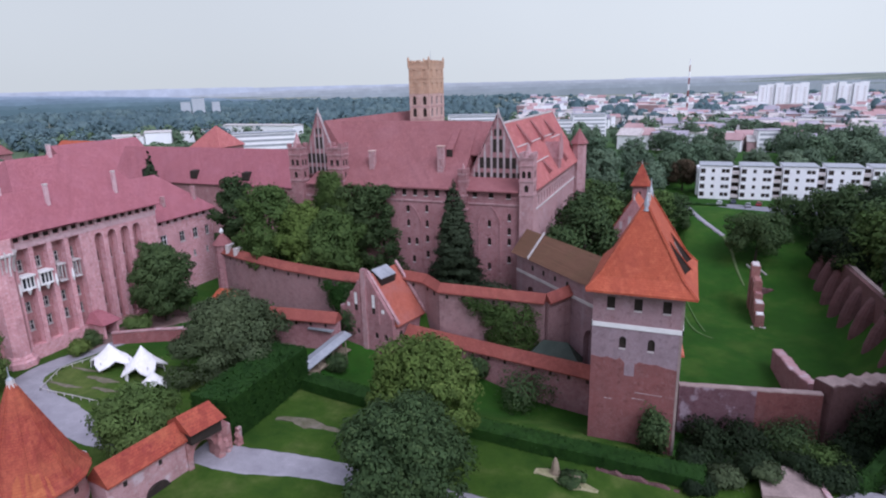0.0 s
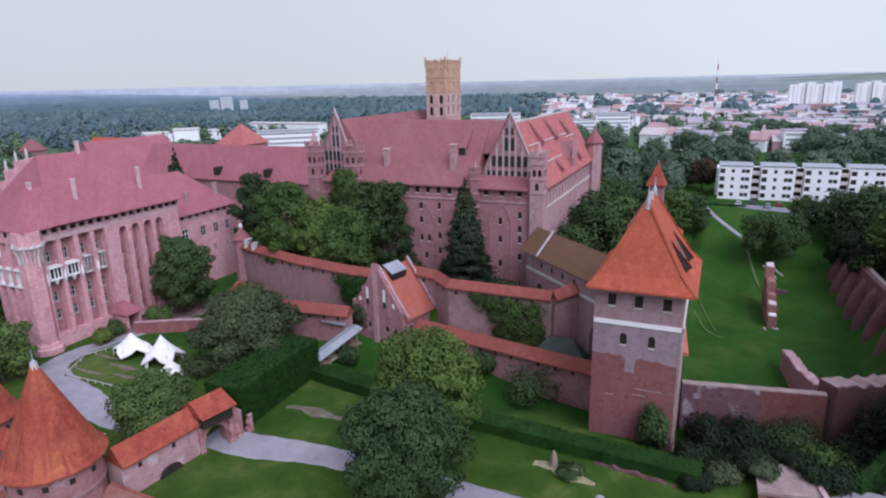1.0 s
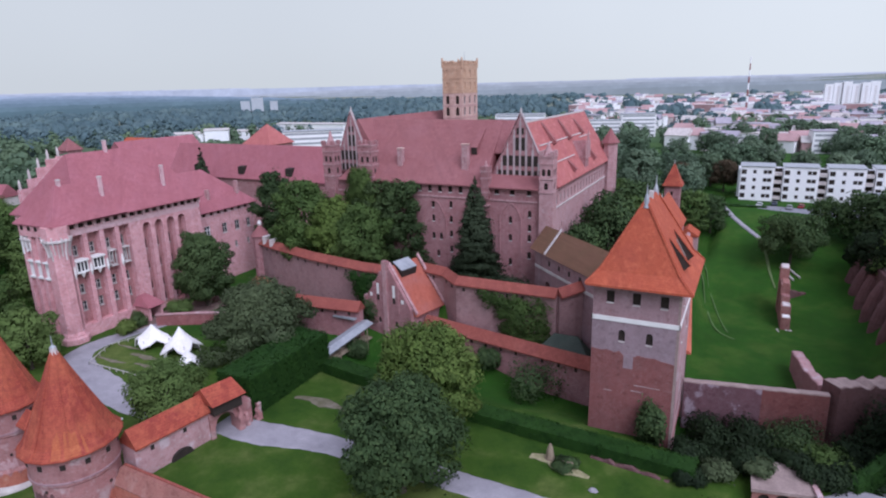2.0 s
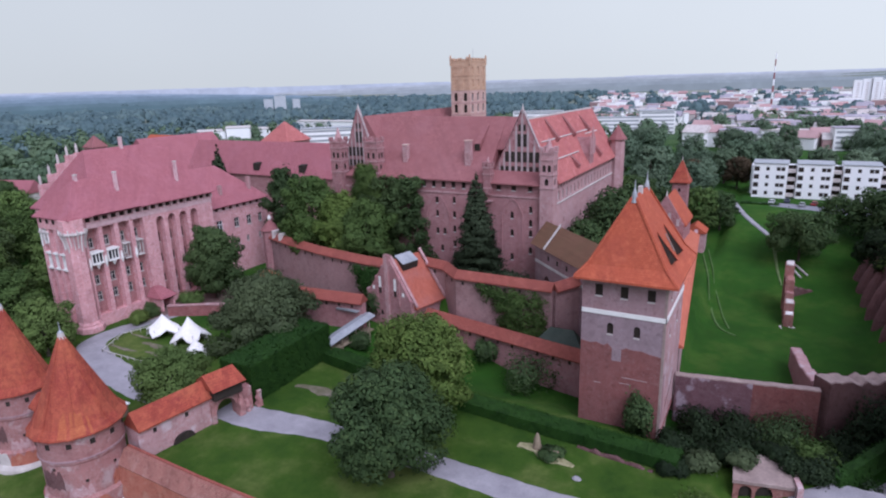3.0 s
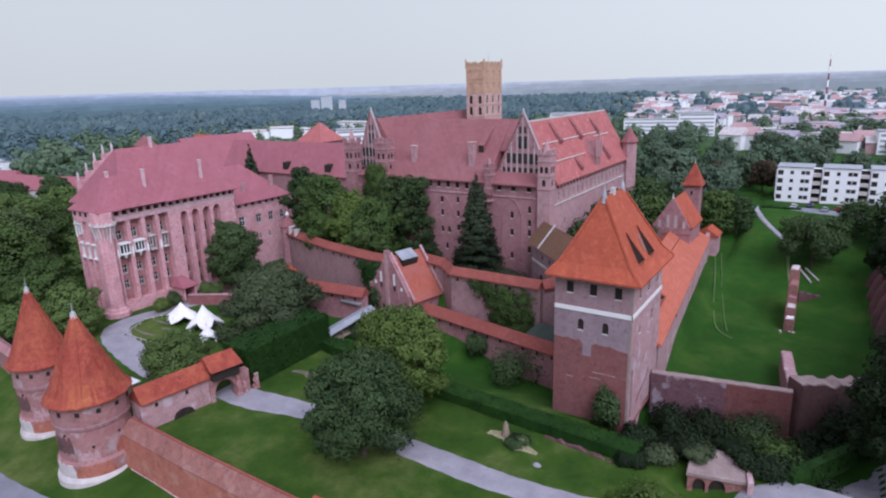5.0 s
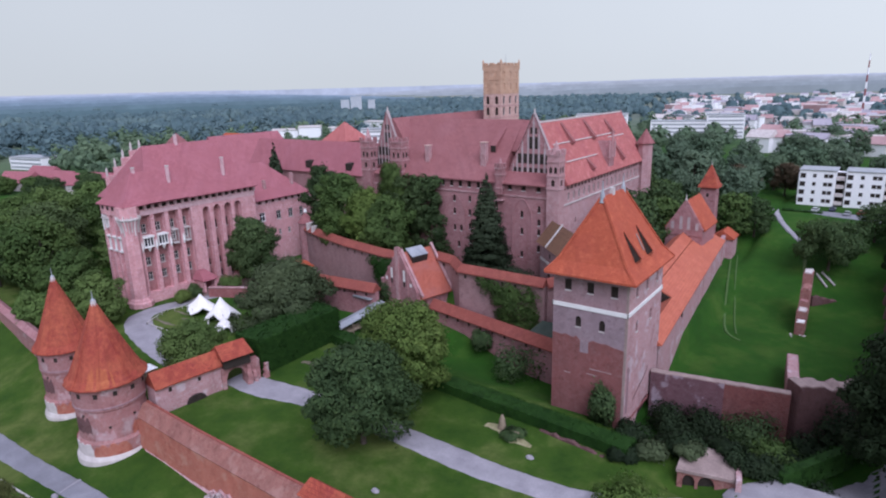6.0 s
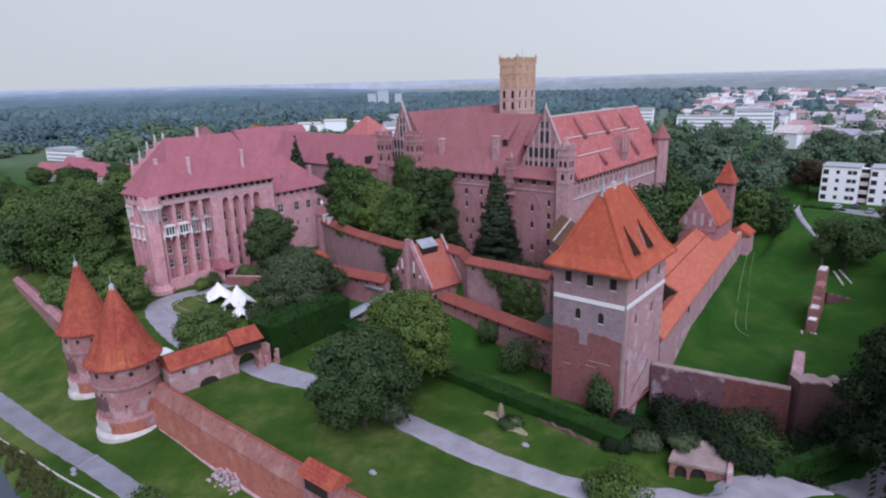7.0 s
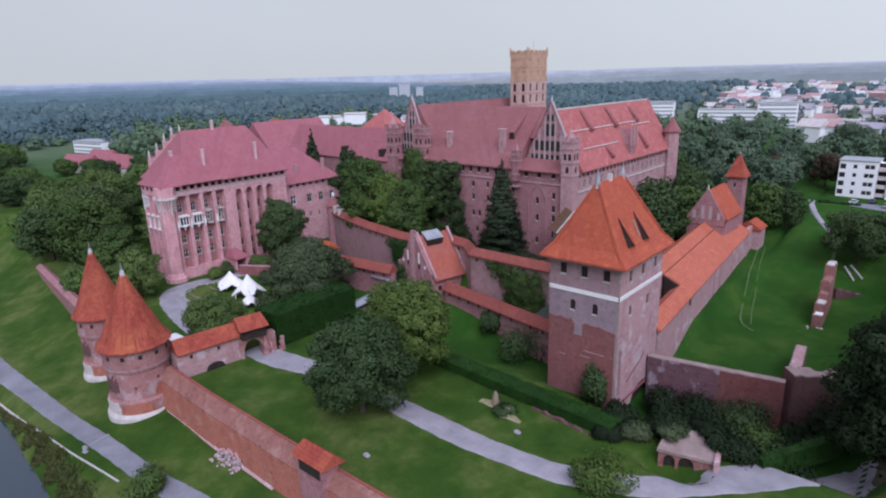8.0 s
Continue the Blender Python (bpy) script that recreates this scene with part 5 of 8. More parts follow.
    # river-front openings, likewise drawn as dark sheets for their inner shade
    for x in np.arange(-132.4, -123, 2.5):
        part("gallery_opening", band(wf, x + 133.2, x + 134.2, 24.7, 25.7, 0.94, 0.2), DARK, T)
    facade(T, Face((-133.2, 79.5), (-133.2, yA)), -2, 26, [], BRICK_PALACE)
    facade(T, Face((-145, 79.5), (-133.2, 79.5)), -2, 26, [(u, z, 1.2, 1.9, 0, "cross") for u in (3, 7) for z in (6, 10, 15, 19)], BRICK_PALACE)
    part("wall_band", band(Face((-145, 79.5), (-133.2, 79.5)), 0, 11.8, 23.4, 26, 0.9, 0.2), BRICK_PALACE, T)
    # corner pier with splayed white tracery below the eaves
    part("corner_pier", lathe(xw - 0.6, yA + 0.6, [(2.9, -2), (2.5, 1.5), (2.1, 2.0), (2.0, 20.2), (2.7, 23.2), (2.7, 26)], 8, 0.5), BRICK_PALACE, T, "octagonal brick corner pier")
    for i in range(12):
        a = radians(-165 + i * 19)
        c, s = math.cos(a), math.sin(a)
        rib = bmesh.new()
        dz = (0.0, -0.9, 0.4, -0.3)[i % 4]
        for (r0, z0), (r1, z1) in (((2.05, 19.6 + dz), (2.2, 20.9)), ((2.2, 20.9), (2.85, 23.2)), ((2.85, 23.2), (2.85, 23.7 + dz * 0.4))):
            p, q = Vector((xw - 0.6 + c * r0, yA + 0.6 + s * r0, z0)), Vector((xw - 0.6 + c * r1, yA + 0.6 + s * r1, z1))
            t, o = Vector((-s, c, 0)) * (0.05 + 0.04 * (i % 3)), Vector((c, s, 0)) * 0.3
            rings(rib, [[v - t - o, v + t - o, v + t + o * 0.4, v - t + o * 0.4] for v in (p, q)], weld=False)
        part("tracery_rib", rib, PLASTER_OLD if i % 3 else PLASTER, T, "white stone tracery rib")
    part("tracery_band", lathe(xw - 0.6, yA + 0.6, [(2.75, 22.5), (2.95, 22.7), (2.95, 23.0), (2.75, 23.2)], 8, 0.5), PLASTER_OLD, T, "broken white stone band")
    for i, (du, dw, zl, zh) in enumerate(((0.1, 0.5, 19.2, 23.3), (0.9, 0.25, 20.6, 23.2), (1.5, 0.3, 19.8, 23.0), (2.2, 0.22, 21.2, 23.2), (2.9, 0.35, 20.2, 22.8))):
        part("tracery_rib", band(wf, du, du + dw, zl, zh, 0.95 + 0.1 * (i % 2), 0.2), PLASTER_OLD if i % 2 else PLASTER, T, "white stone tracery rib")
    part("tracery_band", band(wf, -0.1, 3.6, 22.3, 22.7, 1.1, 0.2), PLASTER_OLD, T, "broken white stone band")
    facade(T, Face((-145, yB), (-145, 79.5)), -2, 26, [], BRICK_PALACE)
    facade(T, Face((xw, yB), (-145, yB)), -2, 26, [], BRICK_PALACE)
    part("roof", hip_roof(-146.2, -120.6, 78.2, 112.6, 26.1, 39.4, (-134.2, -133.8, 86.2, 107.2), 0.03), TILE_PALACE, T, "broad hipped red pantile roof")
    part("roof", hip_roof(-134.4, -120.6, 72.2, 90.0, 26.15, 33.6, (-127.6, -127.4, 78.6, 88.0), 0.03), TILE_PALACE, T, "hipped red roof over the river front")
    for x, y, z0, z1 in ((-124.6, 87.2, 28.5, 34.4), (-124.9, 104.2, 29, 34.8), (-127.5, 79.5, 30, 34.6), (-133.6, 96, 38.2, 41.6)):
        part("chimney", boxed(x - 0.34, x + 0.34, y - 0.36, y + 0.36, z0, z1), PALE_PINK, T, "slender pale brick chimney")
        part("chimney_cap", boxed(x - 0.4, x + 0.4, y - 0.42, y + 0.42, z1, z1 + 0.25), PLASTER_OLD, T)
    # stepped gable with pinnacles behind the roof
    for k in range(5):
        y, h = 82.0 + k * 2.6, (32.4, 34.6, 37.0, 38.8, 39.2)[k]
        part("gable_step", boxed(-148.2, -147.2, y, y + 2.58, 20, h - 1.4), BRICK_PALACE, T)
        part("pinnacle", lathe(-147.7, y + 0.5, [(0.32, h - 1.6), (0.3, h + 0.2), (0.0005, h + 1.2)], 6), PLASTER_OLD, T, "slender pale pinnacle")
    # north wing
    wing = Face((-125.2, 112), (-125.2, 134.6))
    w2 = [(4.6, 13.6, 2.1, 2.8, 0, "white"), (10.9, 13.4, 1.9, 2.8, 0, "cross"), (15.7, 13.3, 1.9, 2.8, 0, "cross"), (20.2, 13.3, 1.6, 2.6, 0, "cross"), (10.9, 8.4, 1.1, 1.7, 0, "cross"), (14.6, 8.4, 1.1, 1.7, 0, "cross"), (4.2, 8.4, 1.1, 1.7, 0, "cross"), (19.5, 8.4, 1.0, 1.6, 0, "cross")]
    facade(T, wing, -2, 20.4, w2, BRICK_PALACE, 0.35, 0.8, sill=True)
    # north wing openings are painted shade too, dark sheets on solid wall
    for y in np.arange(0.8, 22, 2.6):
        part("gallery_opening", band(wing, y, y + 1.0, 19.2, 20.2, 0.04, 0.2), DARK, T)
        part("corbel", band(wing, y + 1.2, y + 2.3, 18.9, 20.2, 0.2, 0.1), PALE_PINK, T)
    facade(T, Face((-125.2, 134.6), (-146, 134.6)), -2, 20.4, [], BRICK_PALACE)
    part("roof", hip_roof(-147, -124.2, 111, 135.6, 20.5, 30.6, (-135.8, -135.4, 111, 126), 0.0), TILE_PALACE, T)
    part("chimney", boxed(-128, -127.1, 130.6, 131.5, 22, 27), BRICK_PALE, T)
    part("chimney", boxed(-128, -127.1, 119.6, 120.5, 22, 26), BRICK_PALE, T)
    # porch
    p = bmesh.new()
    rings(p, [rect(-121.9, -116.6, 88.6, 93.4, 3.0), rect(-121.9, -116.6, 88.6, 93.4, 3.2), rect(-121.9, -120.5, 89.9, 92.1, 5.2)])
    part("porch_roof", p, TILE_PALACE, T, "small red porch roof")
    part("porch_wall", boxed(-121.9, -117.2, 89.1, 89.6, -1, 3.0), BRICK_PALACE, T)
    part("porch_wall", boxed(-121.9, -117.2, 92.4, 92.9, -1, 3.0), BRICK_PALACE, T)
    part("plinth", lathe(xw - 0.6, yA + 0.6, [(3.1, -2), (2.95, 0.8), (2.45, 1.3)], 8, 0.5), BRICK_PALACE, T)


palace()


def plain_wing(name, label, x0, x1, y0, y1, z0, eave, top, along, mat=TILE, wall=BRICK, over=0.8):
    T = thing(name, ((x0 + x1) / 2, (y0 + y1) / 2, z0), label, "building")
    part("wall", boxed(x0, x1, y0, y1, z0, eave), wall, T)
    xm, ym = (x0 + x1) / 2, (y0 + y1) / 2
    r = (x0 - over, x1 + over, ym - 0.1, ym + 0.1) if along == "x" else (xm - 0.1, xm + 0.1, y0 - over, y1 + over) if along == "y" else (xm - 0.1, xm + 0.1, ym - 0.1, ym + 0.1)
    part("roof", hip_roof(x0 - over, x1 + over, y0 - over, y1 + over, eave, top, r, 0.0), mat, T)
    return T


long_wing = plain_wing("castle_wing", "long red-roofed castle wing behind the palace", -212, -96, 178, 193, 0, 19, 31.4, "x", TILE_PALACE)
for x in (-196, -172, -148, -126, -108):
    dm = bmesh.new()
    shape(dm, [(x - 1.4, 177.9, 20.6), (x + 1.4, 177.9, 20.6), (x + 1.4, 177.9, 23.4), (x - 1.4, 177.9, 23.4), (x - 1.4, 181.2, 23.8), (x + 1.4, 181.2, 23.8), (x - 1.4, 178.6, 20.6), (x + 1.4, 178.6, 20.6)], [(0, 1, 2, 3), (3, 2, 5, 4), (0, 3, 4, 6), (1, 7, 5, 2)])
    part("dormer", dm, DARK, long_wing, "dark roof dormer")
plain_wing("castle_wing", "red-roofed castle wing behind the palace", -290, -250, 196, 242, 0, 9, 29.6, "y", TILE_PALACE)
plain_wing("pyramid_roof_house", "brick house with an orange pyramid roof", -252, -232.8, 262.4, 281.6, 4, 22.6, 33.4, "p", TILE_BRIGHT)
plain_wing("hall", "low brick hall with a long orange roof", -364, -324, 262, 282, 2, 16, 24, "x", TILE_ORANGE)
plain_wing("gate_tower", "small square tower with a red pyramid roof", -403, -393, 248, 258, 0, 17, 24.5, "p", TILE)


# ---- walls of the bailey ----
def roofed_wall(name, label, pts, thick, z0, eave, half, rise, wall_mat, roof_mat, holes=0):
    T = thing(name, (*pts[0], z0), label, "wall")
    part("wall", strip_wall(pts, thick, z0, [e - 0.1 for e in eave]), wall_mat, T)
    part("roof", strip_roof(pts, half, eave, rise), roof_mat, T, "narrow red tiled coping roof")
    for (a, b), (ea, eb) in zip(zip(pts, pts[1:]), zip(eave, eave[1:])):
        f = Face(a, b)
        for i in range(int(f.long / holes) if holes else 0):
            u = (i + 0.5) * holes
            e = blend(ea, eb, u / f.long)
            part("loophole", band(f, u - 0.28, u + 0.28, e - 1.5, e - 0.75, thick / 2 + 0.03, 0.1), DARK, T, "dark loophole")
    return T


roofed_wall("bailey_wall", "high pale brick bailey wall with a red tiled coping", [(-108.9, 119.7), (-101, 116.6), (-84, 111.5), (-67.7, 108.4), (-61.8, 108.0)], 1.6, -2, [12.8, 12.9, 13.0, 13.1, 13.2], 1.5, 1.5, BAILEY, TILE_WALL, 3.2)
roofed_wall("bailey_wall", "pale brick bailey wall running on from the gatehouse", [(-56.0, 113.0), (-48.3, 111.0), (-43.5, 106.6), (-22.3, 106)], 1.6, -2, [13.3, 13.4, 13.4, 13.6], 1.5, 1.5, BAILEY, TILE_WALL, 3.2)
roofed_wall("bailey_wall", "short brick wall joining the bridge", [(-22.3, 106), (-18.5, 110.5)], 1.6, -2, [13.6, 14.4], 1.5, 1.5, BAILEY, TILE_WALL)
roofed_wall("curtain_wall", "low brick curtain wall with a red tiled roof", [(-50, 104.6), (-24.4, 99.8), (-11, 97)], 1.4, -5, [4.3, 4.2, 4.4], 1.7, 1.8, BRICK, TILE_WALL, 3.4)
roofed_wall("curtain_wall", "brick curtain wall with a red roof beside the gabled house", [(-96, 102.5), (-82, 99.4), (-64, 100.8)], 1.4, -5, [6.3, 6.4, 6.5], 1.7, 1.8, BRICK, TILE_WALL, 3.4)
part("turret", lathe(-109, 119.8, [(2.2, -1), (2.2, 14.6)], 12), BRICK, None).name = "wall_turret"
tagged(bpy.data.objects["wall_turret"], "small round brick wall turret by the palace", "turret")
tagged(part("turret_cap", lathe(-109, 119.8, [(2.6, 14.6), (1.3, 16.2), (0.3, 17.4)], 12), TILE, bpy.data.objects["wall_turret"]), "red tiled cap")
tagged(part("finial", lathe(-109, 119.8, [(0.3, 17.3), (0.55, 17.9), (0.3, 18.5), (0.0005, 18.9)], 8), PLASTER, bpy.data.objects["wall_turret"]), "white ball finial")
for x, y, z in ((-105.2, 118.2, 15.2), (-101.6, 116.8, 15.0)):
    part("cap_stone", boxed(x - 0.5, x + 0.5, y - 1.3, y + 1.3, 12.6, z), PLASTER_OLD, bpy.data.objects["wall_turret"], "pale stepped cap stone")


def gabled_house():
    T = thing("gatehouse", (-57.5, 107, -3), "small brick gatehouse with a crow-stepped gable and faded red roof", "house")
    x0, x1, y0, y1 = -65.2, -51.5, 102.4, 112.0
    front = Face((x0, y0), (x1, y0))
    side = Face((x1, y0), (x1, y1))
    facade(T, front, -5, 7, [(u, 3.2, 0.9, 1.3, 1, "slit") for u in (2.0, 4.4, 9.4, 11.8)], BRICK, 0.3, 0.7)
    facade(T, side, -5, 6.6, [(2.5, 3.6, 1.0, 1.4, 1, "slit"), (6.5, 3.6, 1.0, 1.4, 1, "slit")], BRICK, 0.3, 0.7)
    facade(T, Face((x1, y1), (x0, y1)), -5, 6.6, [], BRICK, 0.3, 0.7)
    facade(T, Face((x0, y1), (x0, y0)), -5, 6.6, [], BRICK, 0.3, 0.7)
    xm = -58.35
    g = bmesh.new()
    shape(g, [(x0, y0, 7), (x1, y0, 7), (x1, y0, 7.8), (xm + 0.6, y0, 16.4), (xm - 0.6, y0, 16.4), (x0, y0, 7.8)] + [(x0, y0 + 0.7, 7), (x1, y0 + 0.7, 7), (x1, y0 + 0.7, 7.8), (xm + 0.6, y0 + 0.7, 16.4), (xm - 0.6, y0 + 0.7, 16.4), (x0, y0 + 0.7, 7.8)],
          [(0, 1, 2, 3, 4, 5), (11, 10, 9, 8, 7, 6), *((i, i + 6, (i + 1) % 6 + 6, (i + 1) % 6) for i in range(6))])
    part("gable", g, BRICK, T)
    for u, z0, z1, w, m, lab in ((-61.0, 9.7, 12.2, 0.36, PLASTER, "tall white blind niche"), (-56.3, 9.7, 12.4, 0.36, PLASTER, "tall white blind niche"), (-63.1, 8.9, 9.7, 0.36, PLASTER, "small white niche"), (-53.9, 8.9, 9.7, 0.36, PLASTER, "small white niche"),
                             (-61.0, 8.4, 9.7, 0.36, DARK, "dark slit below the niche"), (-56.3, 8.4, 9.7, 0.36, DARK, "dark slit below the niche")):
        part("blind_niche", band(Face((u - w, y0), (u + w, y0)), 0, 2 * w, z0, z1, 0.05, 0.1), m, T, lab)
    part("gable_pier", boxed(xm - 0.95, xm + 0.25, y0 - 0.32, y0 + 0.1, -4, 17.2), BRICK_PALE, T, "pale brick pier rising through the gable")
    for u, h in ((-64.9, 8.8), (-62.0, 12.2), (-60.0, 14.9), (-58.35, 17.4), (-55.2, 12.6), (-51.9, 8.2)):
        part("pinnacle", boxed(u - 0.4, u + 0.4, y0 - 0.2, y0 + 0.7, 6.5, h), BRICK, T)
    part("chimney", boxed(-59.4, -58.5, y0 - 0.1, y0 + 0.8, 14, 17.4), BRICK_PALE, T)
    part("roof", hip_roof(x0 - 0.6, x1 + 0.8, y0 + 0.7, y1 + 0.5, 6.7, 16.0, (xm - 0.1, xm + 0.1, y0 + 0.7, y1 + 0.5), 0.0), TILE_GATE, T, "steep faded red tiled roof")
    for yy in (y0 + 0.6, y1 - 0.1):
        cop = bmesh.new()
        a, b = Vector((x1 + 0.8, yy, 6.9)), Vector((xm + 0.2, yy, 16.6))
        rings(cop, [[p, p + Vector((0, 0.6, 0)), p + Vector((0.1, 0.6, 0.45)), p + Vector((0.1, 0, 0.45))] for p in (a, b)], weld=False)
        part("coping", cop, BRICK_PALE, T)
    hood = bmesh.new()
    shape(hood, [(-58.4, 105.0, 16.5), (-55.9, 105.0, 15.0), (-55.9, 109.4, 15.0), (-58.4, 109.4, 16.5), (-58.4, 105.0, 15.0), (-56.2, 105.0, 13.6), (-56.2, 109.4, 13.6), (-58.4, 109.4, 15.0)], [(0, 1, 2, 3), (7, 6, 5, 4), (0, 4, 5, 1), (1, 5, 6, 2), (2, 6, 7, 3), (3, 7, 4, 0)])
    part("roof_hatch", hood, DARK, T, "dark roof hatch")
    part("hatch_cover", turned(boxed(-58.6, -55.6, 104.8, 109.6, -0.06, 0.06), Matrix.Translation((0, 0, 16.6)) @ Matrix.Translation((-58.4, 0, 0)) @ Matrix.Rotation(radians(31), 4, "Y") @ Matrix.Translation((58.4, 0, 0))), METAL, T, "pale sheet-metal hatch cover")
    spin = Matrix.Translation((-58.35, 102.4, 0)) @ Matrix.Rotation(radians(-12.9), 4, "Z") @ Matrix.Translation((58.35, -102.4, 0))
    T.matrix_basis = spin @ T.matrix_basis
    # covered footbridge to the gate
    b = bmesh.new()
    f = Face((-65.0, 87.0), (-62.6, 101.0))
    shape(b, [f.at(0, 1.7, 1.4), f.at(14, 1.7, 3.9), f.at(14, 0, 4.3), f.at(0, 0, 1.8), f.at(0, -1.7, 1.4), f.at(14, -1.7, 3.9), f.at(0, 1.7, 1.2), f.at(14, 1.7, 3.7), f.at(0, -1.7, 1.2), f.at(14, -1.7, 3.7)],
          [(0, 1, 2, 3), (3, 2, 5, 4), (6, 8, 9, 7), (0, 6, 7, 1), (4, 5, 9, 8), (0, 3, 4, 8, 6), (1, 7, 9, 5, 2)])
    br = tagged(part("footbridge", b, METAL, None), "covered footbridge with a grey sheet-metal roof", "bridge")
    for u in (0.6, 4.6, 8.6, 12.6):
        for w in (-1.1, 1.1):
            part("post", turned(boxed(-0.1, 0.1, -0.1, 0.1, -4, 1.6 + u * 0.16), Matrix.Translation(f.at(u, w, 0))), WOOD, br)
    part("deck", turned(boxed(-0.2, 14, -1.2, 1.2, -0.5, -0.2), f.place(0, 0, 0) @ Matrix.Rotation(-math.atan2(0.8, 14), 4, "Y")), WOOD, br)
    part("small_roof", boxed(-70.5, -64.8, 99.0, 101.2, 4.4, 4.7), METAL, br, "grey sheet-metal awning")


gabled_house()


# ---- bridge wing between castle and corner tower ----
def bridge_wing():
    T = thing("bridge_wing", (-18, 114, 0), "brick gallery on arches with a brown mossy roof", "gallery")
    a, b = (-32.5, 123.2), (-9.2, 100.8)
    f = Face(a, b)
    L = f.long
    holes = [(u, u + 2.6, 8.0, 11.5, 1) for u in (4.5, 9.5)] + [(L - 8.5, L - 4.5, -1, 9.0, 1)]
    part("wall", pierced(f, -3, 17.6, holes, 1.2, 6.2), BRICK_GREY, T)
    part("pale_band", band(f, 0.2, L, 13.6, 14.2, 0.15, 0.1), PLASTER_OLD, T)
    for u in (6, 10, 14, 18):
        part("loophole", band(f, u, u + 0.7, 15.2, 16.2, 0.04, 0.1), DARK, T)
    r = bmesh.new()
    shape(r, [f.at(-1, 0.8, 17.5), f.at(L, 0.8, 17.5), f.at(L, -3.1, 22.2), f.at(-1, -3.1, 22.2), f.at(-1, -7, 17.5), f.at(L, -7, 17.5)], [(0, 1, 2, 3), (3, 2, 5, 4), (0, 3, 4), (1, 5, 2), (0, 4, 5, 1)])
    part("roof", r, TILE_BROWN, T, "brown mossy tiled roof")
    c = bmesh.new()
    p, q = Vector(f.at(5.5, 0.9, 17.6)), Vector(f.at(5.5, -3.1, 22.5))
    rings(c, [[v, v + f.d * 0.5, v + f.d * 0.5 + Vector((0, 0, 0.35)), v + Vector((0, 0, 0.35))] for v in (p, q)], weld=False)
    part("coping", c, PLASTER_OLD, T)


bridge_wing()


# ---- long roofed outer wall to the thin tower ----
def outer_range():
    T = thing("outer_range", (-3, 150, -5), "long brick range with orange tiled roofs along the moat", "building")
    A, B = Vector((1.4, 103.2)), Vector((-6.4, 194.0))
    f = Face(A, B)
    L = f.long
    # three tall dark strips along the wall, built as slit recesses
    wins = [(u, -0.4, 0.9, 6.0, 1, "slit") for u in (44.2, 50.8, 64.4)]
    facade(T, f, -7, 7.5, wins, BRICK_LIME, 0.3, 1.0)
    def roof(name, u0, u1, pts, mat):
        bm = bmesh.new()
        rings(bm, [[f.at(u, w, z) for w, z in pts] for u in (u0, u1)], weld=False)
        return part(name, bm, mat, T, "orange tiled roof slope")
    roof("roof", -0.5, 22, [(0.7, 7.3), (0.7, 7.6), (-2.0, 9.2), (-4.2, 7.6), (-4.2, 7.3)], TILE_RANGE)
    roof("roof", 22, L - 8, [(0.7, 7.3), (0.7, 7.6), (-5.6, 10.8), (-5.6, 10.4)], TILE_RANGE)
    roof("roof", 20, L - 14, [(-5.8, 10.5), (-5.8, 11.0), (-8.2, 12.8), (-11.0, 10.8), (-11.0, 10.4)], TILE_RANGE)
    part("wall", turned(boxed(22.2, L - 8.5, 0.9, 5.4, -5, 7.2), f.place(0, 0, 0)), BRICK_PALE, T)
    part("wall", turned(boxed(20.2, L - 14.5, 6.0, 10.6, -3, 10.4), f.place(0, 0, 0)), BRICK, T)
    # dark slab fills the open gable, standing for the shade within
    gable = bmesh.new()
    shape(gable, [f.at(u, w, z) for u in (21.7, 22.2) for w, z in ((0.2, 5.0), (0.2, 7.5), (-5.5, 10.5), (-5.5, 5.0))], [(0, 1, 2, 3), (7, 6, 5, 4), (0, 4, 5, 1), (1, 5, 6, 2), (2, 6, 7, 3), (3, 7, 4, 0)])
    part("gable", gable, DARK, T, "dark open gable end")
    far_gable = bmesh.new()
    shape(far_gable, [f.at(u, w, z) for u in (L - 8.4, L - 7.9) for w, z in ((0.3, -4.0), (0.3, 7.4), (-5.5, 10.5), (-5.5, -4.0))], [(0, 1, 2, 3), (7, 6, 5, 4), (0, 4, 5, 1), (1, 5, 6, 2), (2, 6, 7, 3), (3, 7, 4, 0)])
    part("gable", far_gable, BRICK_PALE, T, "brick end gable")
    # chapel gable block
    C = thing("chapel", (-12, 174, 4), "small brick chapel with a pointed gable and red roof", "chapel")
    x0, x1, y0, y1 = -17.2, -7.4, 168.6, 182
    part("wall", boxed(x0, x1, y0, y1, 2, 13.8), BRICK, C)
    xm = (x0 + x1) / 2
    g = bmesh.new()
    shape(g, [(x0, y0 - 0.2, 12), (x1, y0 - 0.2, 12), (x1, y0 - 0.2, 14), (xm, y0 - 0.2, 22), (x0, y0 - 0.2, 14)] + [(x0, y0 + 0.5, 12), (x1, y0 + 0.5, 12), (x1, y0 + 0.5, 14), (xm, y0 + 0.5, 22), (x0, y0 + 0.5, 14)], [(0, 1, 2, 3, 4), (9, 8, 7, 6, 5), *((i, i + 5, (i + 1) % 5 + 5, (i + 1) % 5) for i in range(5))])
    part("gable", g, BRICK, C)
    for u, h in ((-15.4, 2.0), (-13.2, 3.6), (-11.2, 3.6), (-9.0, 2.0)):
        part("blind_niche", boxed(u - 0.4, u + 0.4, y0 - 0.26, y0 - 0.1, 13.6, 13.6 + h), NICHE, C, "pale blind niche")
    part("window", boxed(-12.9, -11.7, y0 - 0.28, y0 - 0.1, 10, 12.6), DARK, C)
